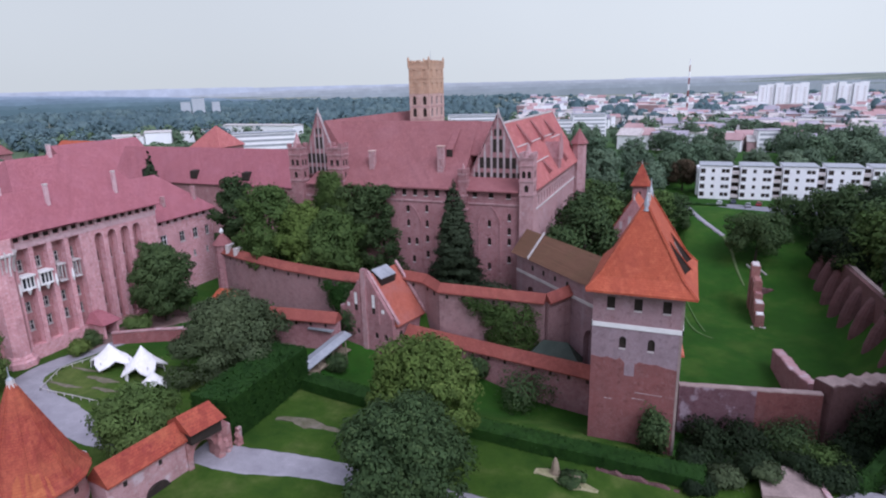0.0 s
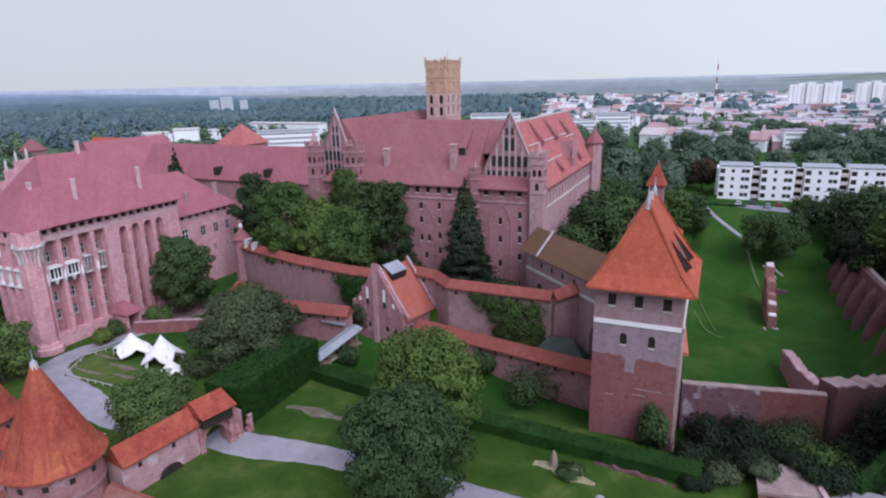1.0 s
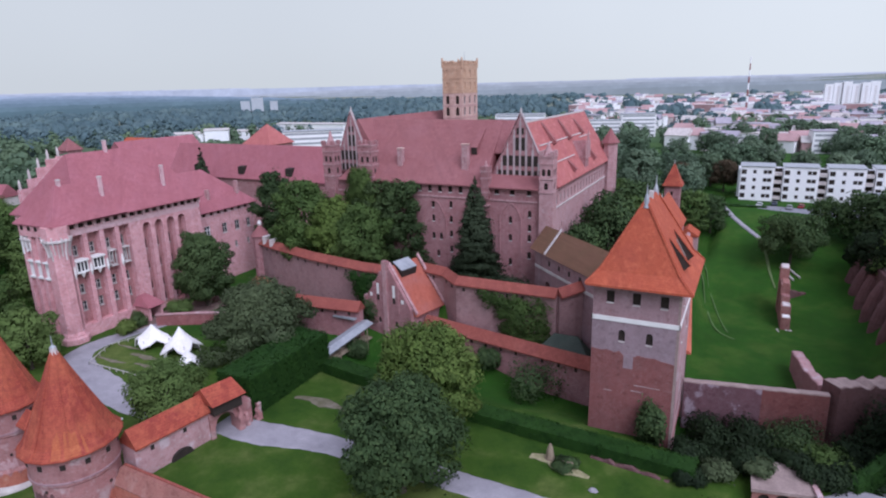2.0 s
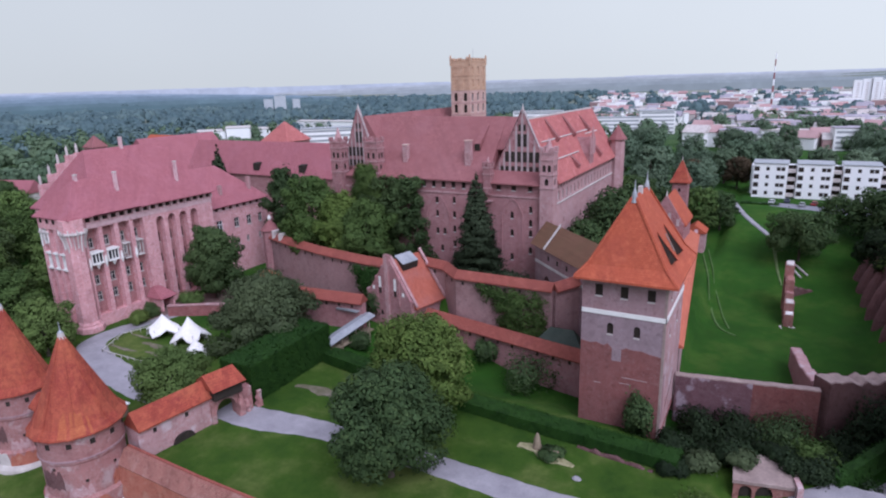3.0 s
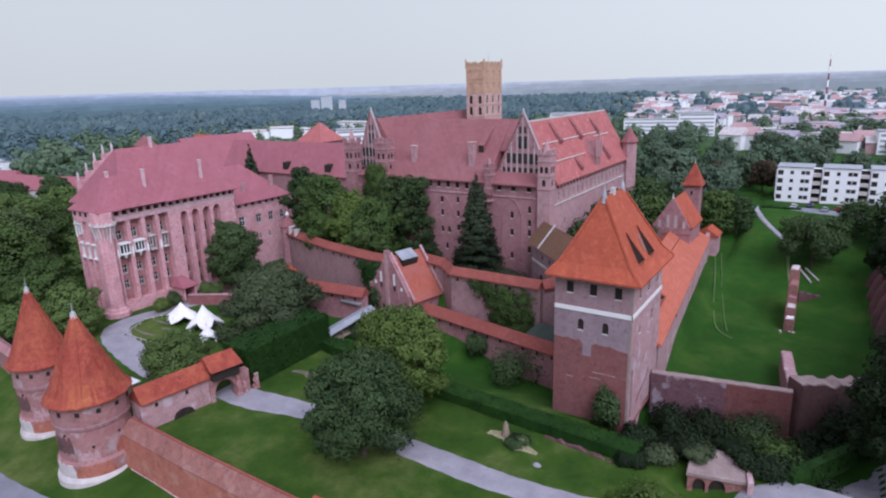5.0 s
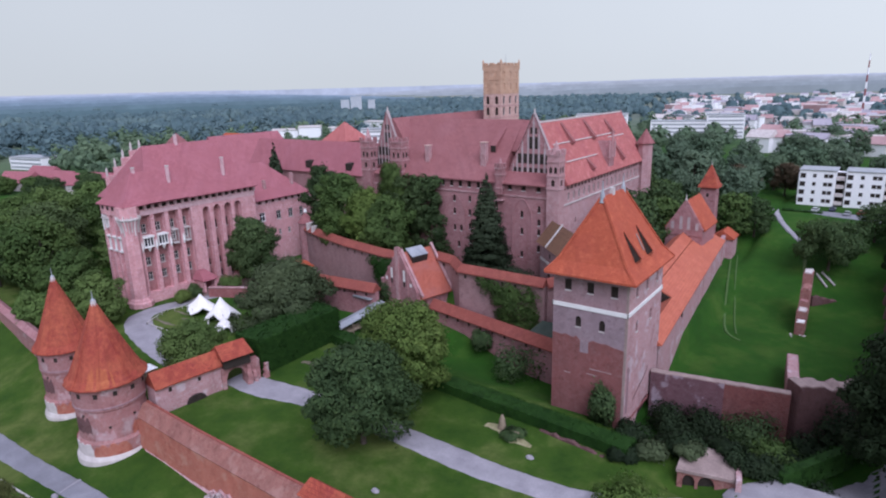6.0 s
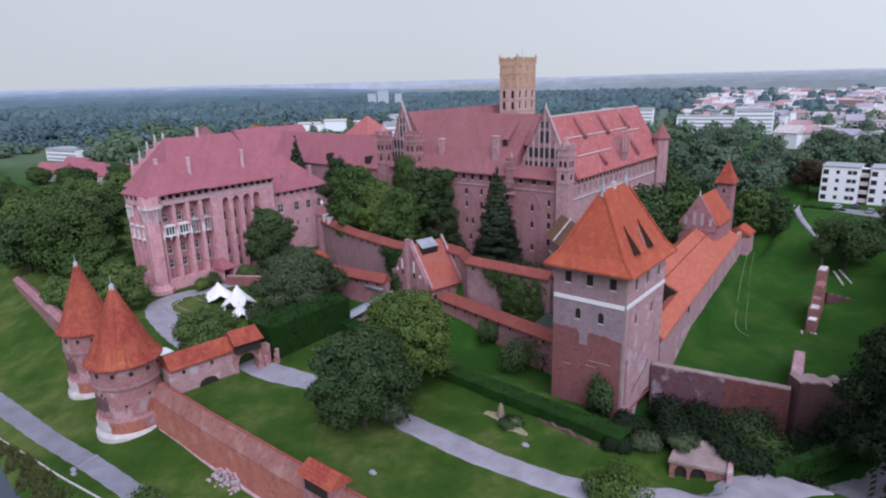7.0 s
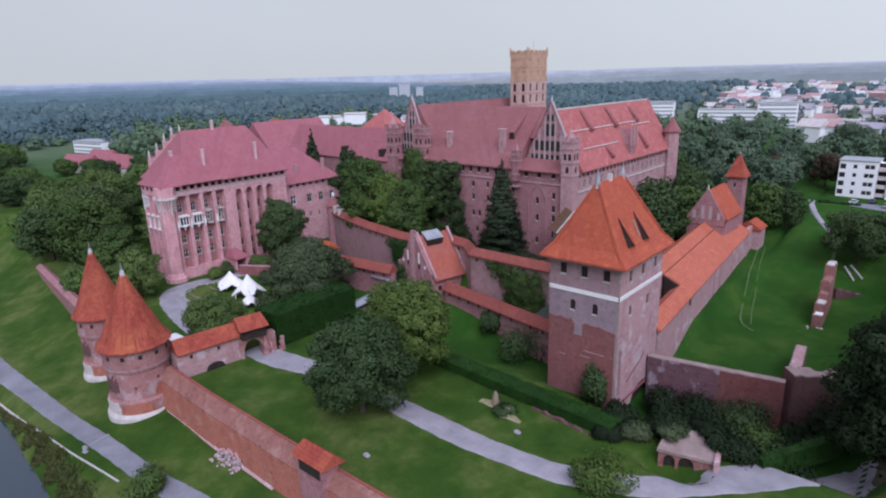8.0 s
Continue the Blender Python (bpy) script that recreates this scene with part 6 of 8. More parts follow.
    part("roof", hip_roof(x0 - 0.5, x1 + 0.5, y0 + 0.5, y1 + 0.5, 13.8, 21.4, (xm - 0.1, xm + 0.1, y0 + 0.5, y1 + 0.5)), TILE_ORANGE, C)
    part("finial", lathe(xm, y0, [(0.3, 21.6), (0.0005, 23.4)], 6), STONE, C)
    # thin tower
    W = thing("watch_tower", (-12.6, 195, 4), "slender square brick tower with a pointed red roof", "tower")
    for g in (Face((-14.7, 193.2), (-10.3, 193.2)), Face((-10.3, 193.2), (-10.3, 197.4)), Face((-10.3, 197.4), (-14.7, 197.4)), Face((-14.7, 197.4), (-14.7, 193.2))):
        facade(W, g, 0, 21.6, [(2.1, 18.6, 0.7, 1.2, 1, "slit"), (2.1, 13, 0.5, 1.0, 1, "slit")], BRICK, 0.3, 0.6)
    part("roof", hip_roof(-15.4, -9.6, 192.5, 198.1, 21.7, 28.2, (-12.55, -12.45, 195.25, 195.35), 0.05), TILE_CONE, W, "pointed red tiled roof")
    part("finial", lathe(-12.5, 195.3, [(0.15, 28), (0.0005, 29.4)], 6), STONE, W)
    part("annex", boxed(-10.2, -4.4, 193.6, 200, 0, 6.4), BRICK_PALE, W)
    part("annex_roof", hip_roof(-10.6, -4, 193.2, 200.4, 6.4, 8.6, (-7.4, -7.2, 193.2, 200.4)), TILE_ORANGE, W)


outer_range()


# ---- river gate with two round towers ----
def round_tower(cx, cy, z0, turn, wide):
    T = thing("round_tower", (cx, cy, z0), "round brick gate tower with a tall orange conical roof", "tower", "river gate towers")
    part("wall", lathe(cx, cy, [(6.3, z0 - 3), (6.2, z0 + 3.0), (5.75, z0 + 3.5), (5.75, z0 + 8.6), (5.95, z0 + 8.8), (5.95, z0 + 13.2)], 40), BRICK_WORN, T, "worn brick drum with pale patches")
    part("string_course", lathe(cx, cy, [(5.97, z0 + 9.1), (6.04, z0 + 9.16), (6.04, z0 + 9.36), (5.97, z0 + 9.4)], 40), BRICK_GREY, T)
    part("footing", lathe(cx, cy, [(6.75, z0 - 3), (6.7, z0 + 0.2), (6.35, z0 + 0.9)], 40), PLASTER_OLD, T, "pale rendered footing")
    cone = bmesh.new()
    prof = [(6.85, z0 + 12.8), (6.85, z0 + 13.0), (5.85, z0 + 14.1), (5.05, z0 + 15.6), (3.9, z0 + 18.0), (0.25, z0 + 25.9)]
    rings(cone, [circle(cx, cy, r, z, 16, turn) for r, z in prof], weld=False)
    part("roof", cone, TILE_CONE, T, "faceted orange tiled cone")
    # hip ridges and a patch of newer tiles
    for k in range(8):
        a, hip = turn + math.tau * (k * 2) / 16, bmesh.new()
        c, s = math.cos(a), math.sin(a)
        rings(hip, [[(cx + c * (r + o) - s * w, cy + s * (r + o) + c * w, z) for w, o in ((-0.12, -0.12), (-0.09, 0.05), (0.09, 0.05), (0.12, -0.12))] for r, z in prof[1:]], weld=False)
        part("hip_ridge", hip, TILE_CONE, T, "row of weathered ridge tiles")
    new_tiles, cols = bmesh.new(), []
    for i in range(7):
        a = turn + math.tau / 16 * (-3 + 0.1 + i * 0.3)
        k = math.cos(math.pi / 16) / math.cos((a - turn) % (math.tau / 16) - math.pi / 16)
        top = z0 + (15.2, 16.1, 15.7, 16.3, 15.5, 16.0, 14.7)[i]
        f = (top - z0 - 14.1) / 1.5
        cols.append([(cx + r * k * math.cos(a), cy + r * k * math.sin(a), z) for r, z in ((6.5, z0 + 13.0), (6.8, z0 + 13.12), (5.89, z0 + 14.13), (5.89 - 0.8 * f, top), (5.6 - 0.8 * f, top))])
    rings(new_tiles, cols, weld=False)
    if wide > 0.9:
        part("tile_patch", new_tiles, TILE_NEW, T, "patch of newer yellow-orange tiles")
    part("finial_cap", lathe(cx, cy, [(0.62, z0 + 25.1), (0.5, z0 + 25.5), (0.44, z0 + 26.05)], 8), PLASTER_OLD, T, "whitish cap of the finial")
    part("finial", lathe(cx, cy, [(0.4, z0 + 25.6), (0.42, z0 + 26.1), (0.1, z0 + 26.4), (0.05, z0 + 27.6), (0.0005, z0 + 27.7)], 8), METAL, T, "pale metal finial")
    for a0, a1, za, zb, mat, lab in ((-112, -62, -2.4, 3.2, PLASTER_OLD, "pale crumbling render patch"), (-62, -5, -2.2, 2.9, BRICK_ORANGE, "newer orange brick patch"), (-102, -62, 4.9, 7.5, BRICK_BROWN, "ragged dark hollow of lost facing"), (-58, -24, 3.55, 4.9, BRICK_LIME, "pale crumbling render patch"), (4, 46, 3.5, 5.4, BRICK_ORANGE, "newer orange brick patch"), (-150, -112, -2.2, 5.6, BRICK_RED, "dark patch of lost facing")):
        pt = bmesh.new()
        n = 12 if a1 - a0 < 80 else 26
        cols = []
        for i in range(n + 1):
            a = radians(a0 + (a1 - a0) * i / n)
            w = 0.35 * math.sin(i * 2.1 + a0) + 0.18 * math.sin(i * 4.7)
            e = 0.0 if i in (0, n) else 1.0
            zl, zh = z0 + za + w * 0.5, z0 + (za + zb) / 2 + (zb - za) / 2 * (0.45 + 0.55 * e) + w
            rl, rh = (6.26 if za < 3 else 5.79), (6.26 if zb < 3.25 else 5.79)
            rl = rh = 6.27 if zb < 3.3 else (5.8 if za > 3.4 else 6.27)
            cols.append([(cx + r * math.cos(a), cy + r * math.sin(a), z) for r, z in ((rl - 0.2, zl), (rl, zl), (rh, min(zh, z0 + 3.1) if rl > 6 else zh), (rh - 0.2, min(zh, z0 + 3.1) if rl > 6 else zh))])
        rings(pt, cols, weld=False)
        part("wall_patch", pt, mat, T, lab)
    for i in range(12):
        a = radians(i * 30 + 15)
        m = Matrix.Translation((cx + 5.9 * math.cos(a), cy + 5.9 * math.sin(a), z0 + 11.2)) @ Matrix.Rotation(a, 4, "Z")
        part("loophole", turned(boxed(-0.3, 0.12, -0.35, 0.35, 0, 0.75), m), DARK, T, "small dark loophole")
    for i in range(7):
        a = radians(-160 + i * 43)
        m = Matrix.Translation((cx + 5.75 * math.cos(a), cy + 5.75 * math.sin(a), z0 + 5.6 + (i % 3) * 1.1)) @ Matrix.Rotation(a, 4, "Z")
        part("putlog_hole", turned(boxed(-0.3, 0.06, -0.22, 0.22, 0, 0.4), m), DARK, T)
    T.matrix_basis = T.matrix_basis @ Matrix.Diagonal((wide, wide, 1, 1))


def arch_vent():
    f = Face((-64.6, 50.6), (-64.2, 54.2))
    bm = bmesh.new()
    pts = [(0, -0.3)] + arch_points(0, f.long, 1.3, 1.2, False) + [(f.long, -0.3)]
    k = len(pts)
    shape(bm, [f.at(u, w, z) for w in (0.75, -0.2) for u, z in pts], [tuple(range(k)), *((i, (i + 1) % k, (i + 1) % k + k, i + k) for i in range(k))])
    return bm


round_tower(-71, 41.1, -5.0, 0.2, 0.93)
round_tower(-90.4, 43.0, -4.7, 0.6, 0.8)
roofed_wall("gate_curtain", "brick wall with an orange tiled roof joining gate towers", [(-84.5, 43), (-77, 42.2)], 1.6, -6, [6.2, 6.2], 1.8, 1.8, BRICK_WORN, TILE_CONE)
gate = roofed_wall("gate_wall", "worn pale brick wall with an orange tiled roof", [(-66.6, 45.8), (-65.0, 58.0)], 3.4, -2, [4.9, 5.0], 2.2, 2.4, BRICK_LIME, TILE_CONE, 5.2)
part("vent", arch_vent(), DARK, gate, "low dark arched vent")
G = thing("river_gate", (-62.5, 61, 0), "ruined brick archway with an orange timber-framed roof", "gate")
gf = Face((-63.0, 57.2), (-61.2, 64.2))
part("arch_wall", pierced(gf, -1, 4.2, [(0.8, 4.4, -0.5, 3.7, 1)], 1.6, 1.8, True), BRICK_WORN, G)
# dark box under the overhanging roof, put in for its shade
part("loft", turned(boxed(0.3, 5.2, -1.0, 4.2, 4.4, 6.4), gf.place(0, 0, 0)), DARK, G, "dark block for the shade under the roof")
rr = bmesh.new()
shape(rr, [gf.at(-0.1, 1.7, 6.3), gf.at(5.7, 1.7, 6.5), gf.at(5.2, -1.6, 8.5), gf.at(-0.1, -1.6, 8.3), gf.at(-0.1, -4.9, 6.3), gf.at(5.7, -4.9, 6.5)], [(0, 1, 2, 3), (3, 2, 5, 4), (0, 3, 4), (1, 5, 2), (0, 4, 5, 1)])
part("roof", rr, TILE_CONE, G)


def broken_pier(u, w, deep, top, seed):
    """A ragged stump of masonry, narrower and uneven towards its top."""
    rnd = random.Random(seed)
    bm, rows = bmesh.new(), []
    for q in range(7):
        s, z = 1 - 0.07 * q * rnd.uniform(0.4, 1.3), blend(-1, top, q / 6)
        a, b = rnd.uniform(-0.12, 0.12), rnd.uniform(-0.12, 0.12)
        rows.append([(u + a + x * w / 2 * s * rnd.uniform(0.85, 1.1), b + y * deep / 2 * s * rnd.uniform(0.85, 1.1), z + (rnd.uniform(-0.35, 0.35) if q == 6 else 0)) for x, y in ((-1, -1), (0, -1.1), (1, -1), (1.1, 0), (1, 1), (0, 1.1), (-1, 1), (-1.1, 0))])
    rings(bm, rows, weld=False)
    return turned(bm, gf.place(0, 0, 0))


part("pier", broken_pier(5.0, 1.2, 2.2, 3.9, 1), BRICK_WORN, G, "ragged brick pier")
part("pier", broken_pier(6.1, 0.9, 1.6, 2.2, 2), BRICK_WORN, G, "ragged brick pier")
part("pier", broken_pier(8.4, 1.1, 1.2, 2.9, 3), BRICK_WORN, G, "broken brick pier")


def river_wall():
    T = thing("river_wall", (-40, 43, -5), "long low brick rampart with a sloping weathered top", "wall")
    bm = bmesh.new()
    rings(bm, [[(x, y + dy, z) for y, z in ((41.3, -7.5), (42.0, 1.0), (43.4, 2.7), (44.0, 2.7), (44.0, -2))] for x, dy in ((-66, 0.6), (-50, 0.1), (-30, 0.0), (-10, 0.2), (30, 1.0))], weld=False)
    part("wall", bm, BRICK_ORANGE, T)
    cap = bmesh.new()
    rings(cap, [[(x, y + dy, z) for y, z in ((41.9, 0.95), (43.35, 2.8), (44.1, 2.82), (44.1, 2.6), (43.4, 2.5), (42.0, 0.7))] for x, dy in ((-66, 0.6), (-50, 0.1), (-30, 0.0), (-10, 0.2), (30, 1.0))], weld=False)
    part("coping", cap, BRICK_COPE, T, "sloping weathered brick coping")
    rim = bmesh.new()
    rings(rim, [[(x, y + dy, z) for y, z in ((43.85, 2.78), (43.85, 2.95), (44.2, 2.95), (44.2, 2.7))] for x, dy in ((-66, 0.6), (-50, 0.1), (-30, 0.0), (-10, 0.2), (30, 1.0))], weld=False)
    part("rim", rim, TILE_WALL, T, "orange brick edge along the inner side")
    ft = bmesh.new()
    rings(ft, [[(x, y + dy, z) for y, z in ((40.9, -7.5), (41.2, -4.6), (41.6, -4.3), (41.6, -7.5))] for x, dy in ((-64, 0.6), (-44, 0.05), (-30, 0.0))], weld=False)
    part("footing", ft, BRICK_LIME, T, "crumbling pale footing")
    K = thing("bartizan", (-20.5, 43, 2), "small brick lookout with an orange roof on the rampart", "turret")
    part("wall", boxed(-23.2, -17.8, 41.5, 44.2, -4.5, 4.3), BRICK, K)
    # dark sheet on solid wall, in place of shade behind the open front
    part("opening", boxed(-22.7, -18.3, 41.4, 41.55, 2.3, 4.2), DARK, K, "dark open front")
    k = bmesh.new()
    shape(k, [(-23.9, 41.0, 4.3), (-17.1, 41.0, 4.3), (-17.4, 43.2, 5.7), (-23.6, 43.2, 5.7), (-23.9, 45, 3.9), (-17.1, 45, 3.9)], [(0, 1, 2, 3), (3, 2, 5, 4), (0, 3, 4), (1, 5, 2), (0, 4, 5, 1)])
    part("roof", k, TILE_CONE, K, "weathered orange tiled roof")


river_wall()
roofed_wall("riverside_wall", "low brick riverside wall running along the bank", [(-95.5, 44.2), (-120, 47.4), (-168, 54)], 1.6, -6, [3.6, 2.6, 0.6], 1.3, 0.9, BRICK_WORN, BRICK)


# ---- moat walls and ruins ----
def ruin(name, label, pts, thick, z0, tops, mat=BRICK_WORN, seed=1, rough=0.25, cap_mat=PLASTER_OLD):
    rnd = random.Random(seed)
    P, Z = [], []
    for (a, b), (za, zb) in zip(zip(pts, pts[1:]), zip(tops, tops[1:])):
        n = max(2, int((Vector(b) - Vector(a)).length / 0.9))
        for i in range(n):
            s = i / n
            P.append((blend(a[0], b[0], s), blend(a[1], b[1], s)))
            Z.append(blend(za, zb, s) + rnd.uniform(-rough, rough))
    P.append(pts[-1])
    Z.append(tops[-1])
    ob = part(name, strip_wall(P, thick, z0, Z), mat, None)
    tagged(ob, label, "wall")
    part("capping", ruin_cap(P, thick, Z), cap_mat, ob, "broken wall top")
    return ob


def ruin_cap(P, thick, Z):
    bm = bmesh.new()
    rows = []
    n = len(P)
    for i, p in enumerate(P):
        d = (Vector(P[min(i + 1, n - 1)]) - Vector(P[max(i - 1, 0)])).normalized()
        q = Vector((d.y, -d.x)) * (thick / 2 + 0.04)
        rows.append([(p[0] + q.x, p[1] + q.y, Z[i] - 0.1), (p[0] - q.x, p[1] - q.y, Z[i] - 0.1), (p[0] - q.x * 0.8, p[1] - q.y * 0.8, Z[i] + 0.1), (p[0] + q.x * 0.8, p[1] + q.y * 0.8, Z[i] + 0.1)])
    rings(bm, rows, weld=False)
    return bm


ruin("moat_wall", "old lilac brick moat wall with flaking whitewash", [(1.6, 99.3), (13.2, 101.22)], 1.3, -7, [4.1, 4.2], BRICK_FLAKED, 2, 0.05, COPING)
ruin("moat_wall", "dark red brick moat wall with a weathered coping", [(13.2, 101.22), (22.7, 102.8)], 1.32, -7, [4.2, 4.3], BRICK_MOAT, 22, 0.05, COPING)
ruin("moat_pier", "broad brick moat pier with a broken top", [(22.9, 103.6), (27.5, 107.4), (34, 110.6)], 3.4, -7, [6.0, 5.2, 5.0], BRICK_BROWN, 3, 0.45, COPING)
ruin("wall_stub", "broken brick wall stub on the meadow", [(20.0, 130.4), (21.4, 118.5), (22.6, 108)], 1.9, -7, [-0.4, 0.9, 3.2], BRICK, 4, 0.2, BRICK_LIME)
ruin("ruined_wall", "low crumbled brown wall across the meadow", [(19, 172), (25, 178), (31, 184)], 1.2, -7, [-0.6, -2.9, -3.2], BRICK_BROWN, 7, 0.45, BRICK_BROWN)


ruin("low_wall", "low broken brown brick footing before the clipped hedge", [(-8.6, 77.3), (-5, 76.7), (-1.5, 76.4), (2.4, 75.9)], 0.6, -1, [0.1, 0.35, 0.2, 0.05], BRICK_BROWN, 9, 0.28, BRICK_BROWN)
make_hedge((24.0, 83.5), (31.5, 96.5), 1.6, -1.5, 1.3, "low clipped hedge along the bend of the path", 95, 0.16, 20)


def rubble(x0, x1, n, seed):
    """Loose pale stones slipped from the rampart's foot."""
    rnd = random.Random(seed)
    for k in range(n):
        x, r = rnd.uniform(x0, x1), rnd.uniform(0.12, 0.34)
        y = 41.2 - abs(rnd.gauss(0, 0.7))
        z = height(x, y) + max(0.0, 1.0 - (41.2 - y)) * rnd.uniform(0.0, 1.6)
        bm = lathe(0, 0, [(r * 0.75, -0.3), (r, r * 0.3), (r * 0.6, r * 0.8), (0.001, r * 0.9)], 6, rnd.random())
        ob = part("stone", turned(bm, Matrix.Translation((x, y, z)) @ Matrix.Rotation(rnd.uniform(0, 6), 4, "Z") @ Matrix.Rotation(rnd.uniform(-0.4, 0.4), 4, "X") @ Matrix.Diagonal((1.3, 0.8, 1, 1))), NICHE if k % 3 else BRICK_LIME, None)
        tagged(ob, "pale loose stone at the foot of the rampart", "stone", "rubble below the rampart")


rubble(-44.5, -38.0, 70, 31)
scar = bmesh.new()
rings(scar, [[(x, 41.25 + dz * 0.09 + 0.03, -6), (x, 41.17 + dz * 0.09, -5.2), (x, 41.22 + dz * 0.09, -4.8 + dz), (x, 41.6 + dz * 0.09, -4.8 + dz)] for x, dz in ((-45, 0.3), (-44, 1.2), (-43, 0.9), (-42.2, 1.9), (-41, 1.5), (-40, 2.0), (-39, 1.0), (-38, 0.3))], weld=False)
tagged(part("footing", scar, BRICK_LIME, None), "crumbled pale masonry low on the rampart", "wall")


def stepped_ruin():
    rnd = random.Random(5)
    T = thing("stepped_ruin", (18.4, 160, -5), "stepped ruin of a brick wall with white stone tops", "ruin")
    for ya, yb, top, mat in ((152.5, 154.6, -1.6, PLASTER), (154.6, 157.2, 0.5, PLASTER_OLD), (157.2, 159.6, 2.0, BRICK_WORN), (159.6, 164.4, 4.3, BRICK_WORN2), (164.4, 168.0, 7.0, PLASTER_OLD)):
        x, w = 18.9 - (ya - 151) * 0.05, 0.95 + rnd.uniform(-0.12, 0.12)
        part("step", boxed(x - w, x + w, ya, yb, -7, top), BRICK_WORN2, T, "broken brick step of the ruin")
        slab = bmesh.new()
        n = 5
        rings(slab, [[(x - w * rnd.uniform(0.7, 1.0), y, top - 0.1), (x + w * rnd.uniform(0.7, 1.0), y, top - 0.1), (x + w * rnd.uniform(0.5, 0.85), y, top + rnd.uniform(0.1, 0.4)), (x - w * rnd.uniform(0.5, 0.85), y, top + rnd.uniform(0.1, 0.4))] for y in [ya + 0.1 + (yb - ya - 0.2) * k / n for k in range(n + 1)]], weld=False)
        part("top_stone", slab, mat, T, "whitish broken top" if mat in (PLASTER, PLASTER_OLD) else "")
    for k in range(7):
        a, b, r = rnd.uniform(16.6, 21), rnd.uniform(150.6, 153.4), rnd.uniform(0.15, 0.4)
        z = height(a, b)
        ob = part("fallen_stone", lathe(a, b, [(r * 0.8, z - 0.1), (r, z + r * 0.4), (r * 0.55, z + r * 0.9), (0.001, z + r)], 6, rnd.random()), PLASTER_OLD, None)
        tagged(ob, "pale fallen stone beside the ruined wall", "stone", "fallen stones by the ruin")


stepped_ruin()


def buttressed_wall():
    T = thing("buttressed_wall", (40, 160, -4), "dark brick retaining wall with sloping buttresses", "wall")
    pts = [(37.4, 190), (38.2, 176), (39.2, 159), (40.6, 142), (42, 120)]
    part("wall", strip_wall(pts, 1.8, -7, [7.2, 7.6, 8, 8, 8]), BRICK_BROWN, T)
    part("coping", strip_wall([(x + 0.5, y) for x, y in pts], 1.0, 7.9, [8.2] * 5), COPING, T, "narrow weathered coping")
    for y in (186, 179, 171.5, 164, 156, 148, 139, 130):
        x = 37.4 + (190 - y) * 0.066
        b = bmesh.new()
        rows = []
        for deep, half, z in ((4.7, 2.3, -7), (4.3, 2.2, -1), (3.3, 2.0, 2.6), (2.0, 1.75, 5.4), (0.5, 1.4, 7.3)):
            arc = [(x - deep * (0.35 + 0.65 * math.cos(q)), y + half * math.sin(q), z) for q in [math.pi * (k / 8 - 0.5) for k in range(9)]]
            rows.append([(x + 0.2, y - half, z)] + arc + [(x + 0.2, y + half, z)])
        rings(b, rows, weld=False)
        part("buttress", b, BRICK_BROWN, T, "sloping brick buttress")


buttressed_wall()


def casemate():
    T = thing("casemate", (14, 81, -3), "low ruined brick casemate with dark arched doors", "ruin")
    f = Face((12.4, 77.5), (19.6, 79.1))
    part("wall", pierced(f, -5, 0.9, [(0.7, 2.3, -2.6, 0.3, 1), (2.7, 4.8, -2.6, 0.5, 1)], 2.0, 4.0), BRICK_WORN2, T)
    # dark panels stand in for the shade inside the arched doorways
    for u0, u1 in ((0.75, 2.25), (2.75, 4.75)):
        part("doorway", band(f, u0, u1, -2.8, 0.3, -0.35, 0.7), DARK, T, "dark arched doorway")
    top = bmesh.new()
    rings(top, [[f.at(-0.2, 0.3, z), f.at(7.4, 0.3, z), f.at(7.4, -5.6, z + 0.9), f.at(0.6, -4.6, z + 0.9)] for z in (0.7, 1.15)], weld=False)
    part("top", top, COPING, T, "sloping rubble top")
    part("side_wall", turned(boxed(7.3, 8.0, -0.9, 5.4, -5, 1.6), f.place(0, 0, 0)), BRICK_LIME, T)


casemate()


# ---- near trees, shrubs and hedges ----
def on(x, y):
    return (x, y, height(x, y))


make_tree("broadleaf_tree", on(-29.6, 59.0), 16.8, 15.4, LEAF_DARK, 26000, 0.30, 11, "large dark green spreading tree on the lawn", 1.0, lumps=22)
make_tree("broadleaf_tree", on(-33.2, 73.9), 17.5, 16.2, LEAF_LIGHT, 24000, 0.32, 12, "large yellow-green tree on the lawn", 2.0, lumps=22)
def spread_blobs(seed, height, width, n):
    """A low wide crown of ragged layers, higher in the middle."""
    rnd = random.Random(seed)
    out = [(0, 0, height * 0.5, width * 0.3, width * 0.3, height * 0.3)]
    for i in range(n):
        a, s = i * 2.4 + rnd.random(), ((i + 0.5) / n) ** 0.6
        k = width * 0.46 * s
        z = height * (0.88 - 0.45 * s * s) + rnd.uniform(-1.4, 0.6) - (height * 0.3 if i % 3 == 2 else 0)
        q = rnd.uniform(1.3, 2.6)
        out.append((math.cos(a) * k, math.sin(a) * k, z, q * 1.2, q * 1.2, q * 0.7))
    return out


make_tree("broadleaf_tree", on(-78, 85.5), 16.6, 22.0, LEAF_GREY, 24000, 0.34, 13, "broad spreading greyish green tree behind the hedge", 3.0, blobs=spread_blobs(13, 16.6, 22.0, 60))
make_tree("broadleaf_tree", on(-72.6, 57.6), 11.8, 12.0, LEAF_MID, 12000, 0.28, 14, "small olive green tree behind the gate wall", 1.2)
make_tree("broadleaf_tree", on(-113.2, 103), 19.8, 14.0, LEAF_DARK, 18000, 0.36, 15, "dense dark tree before the palace", 0.5, lumps=20)
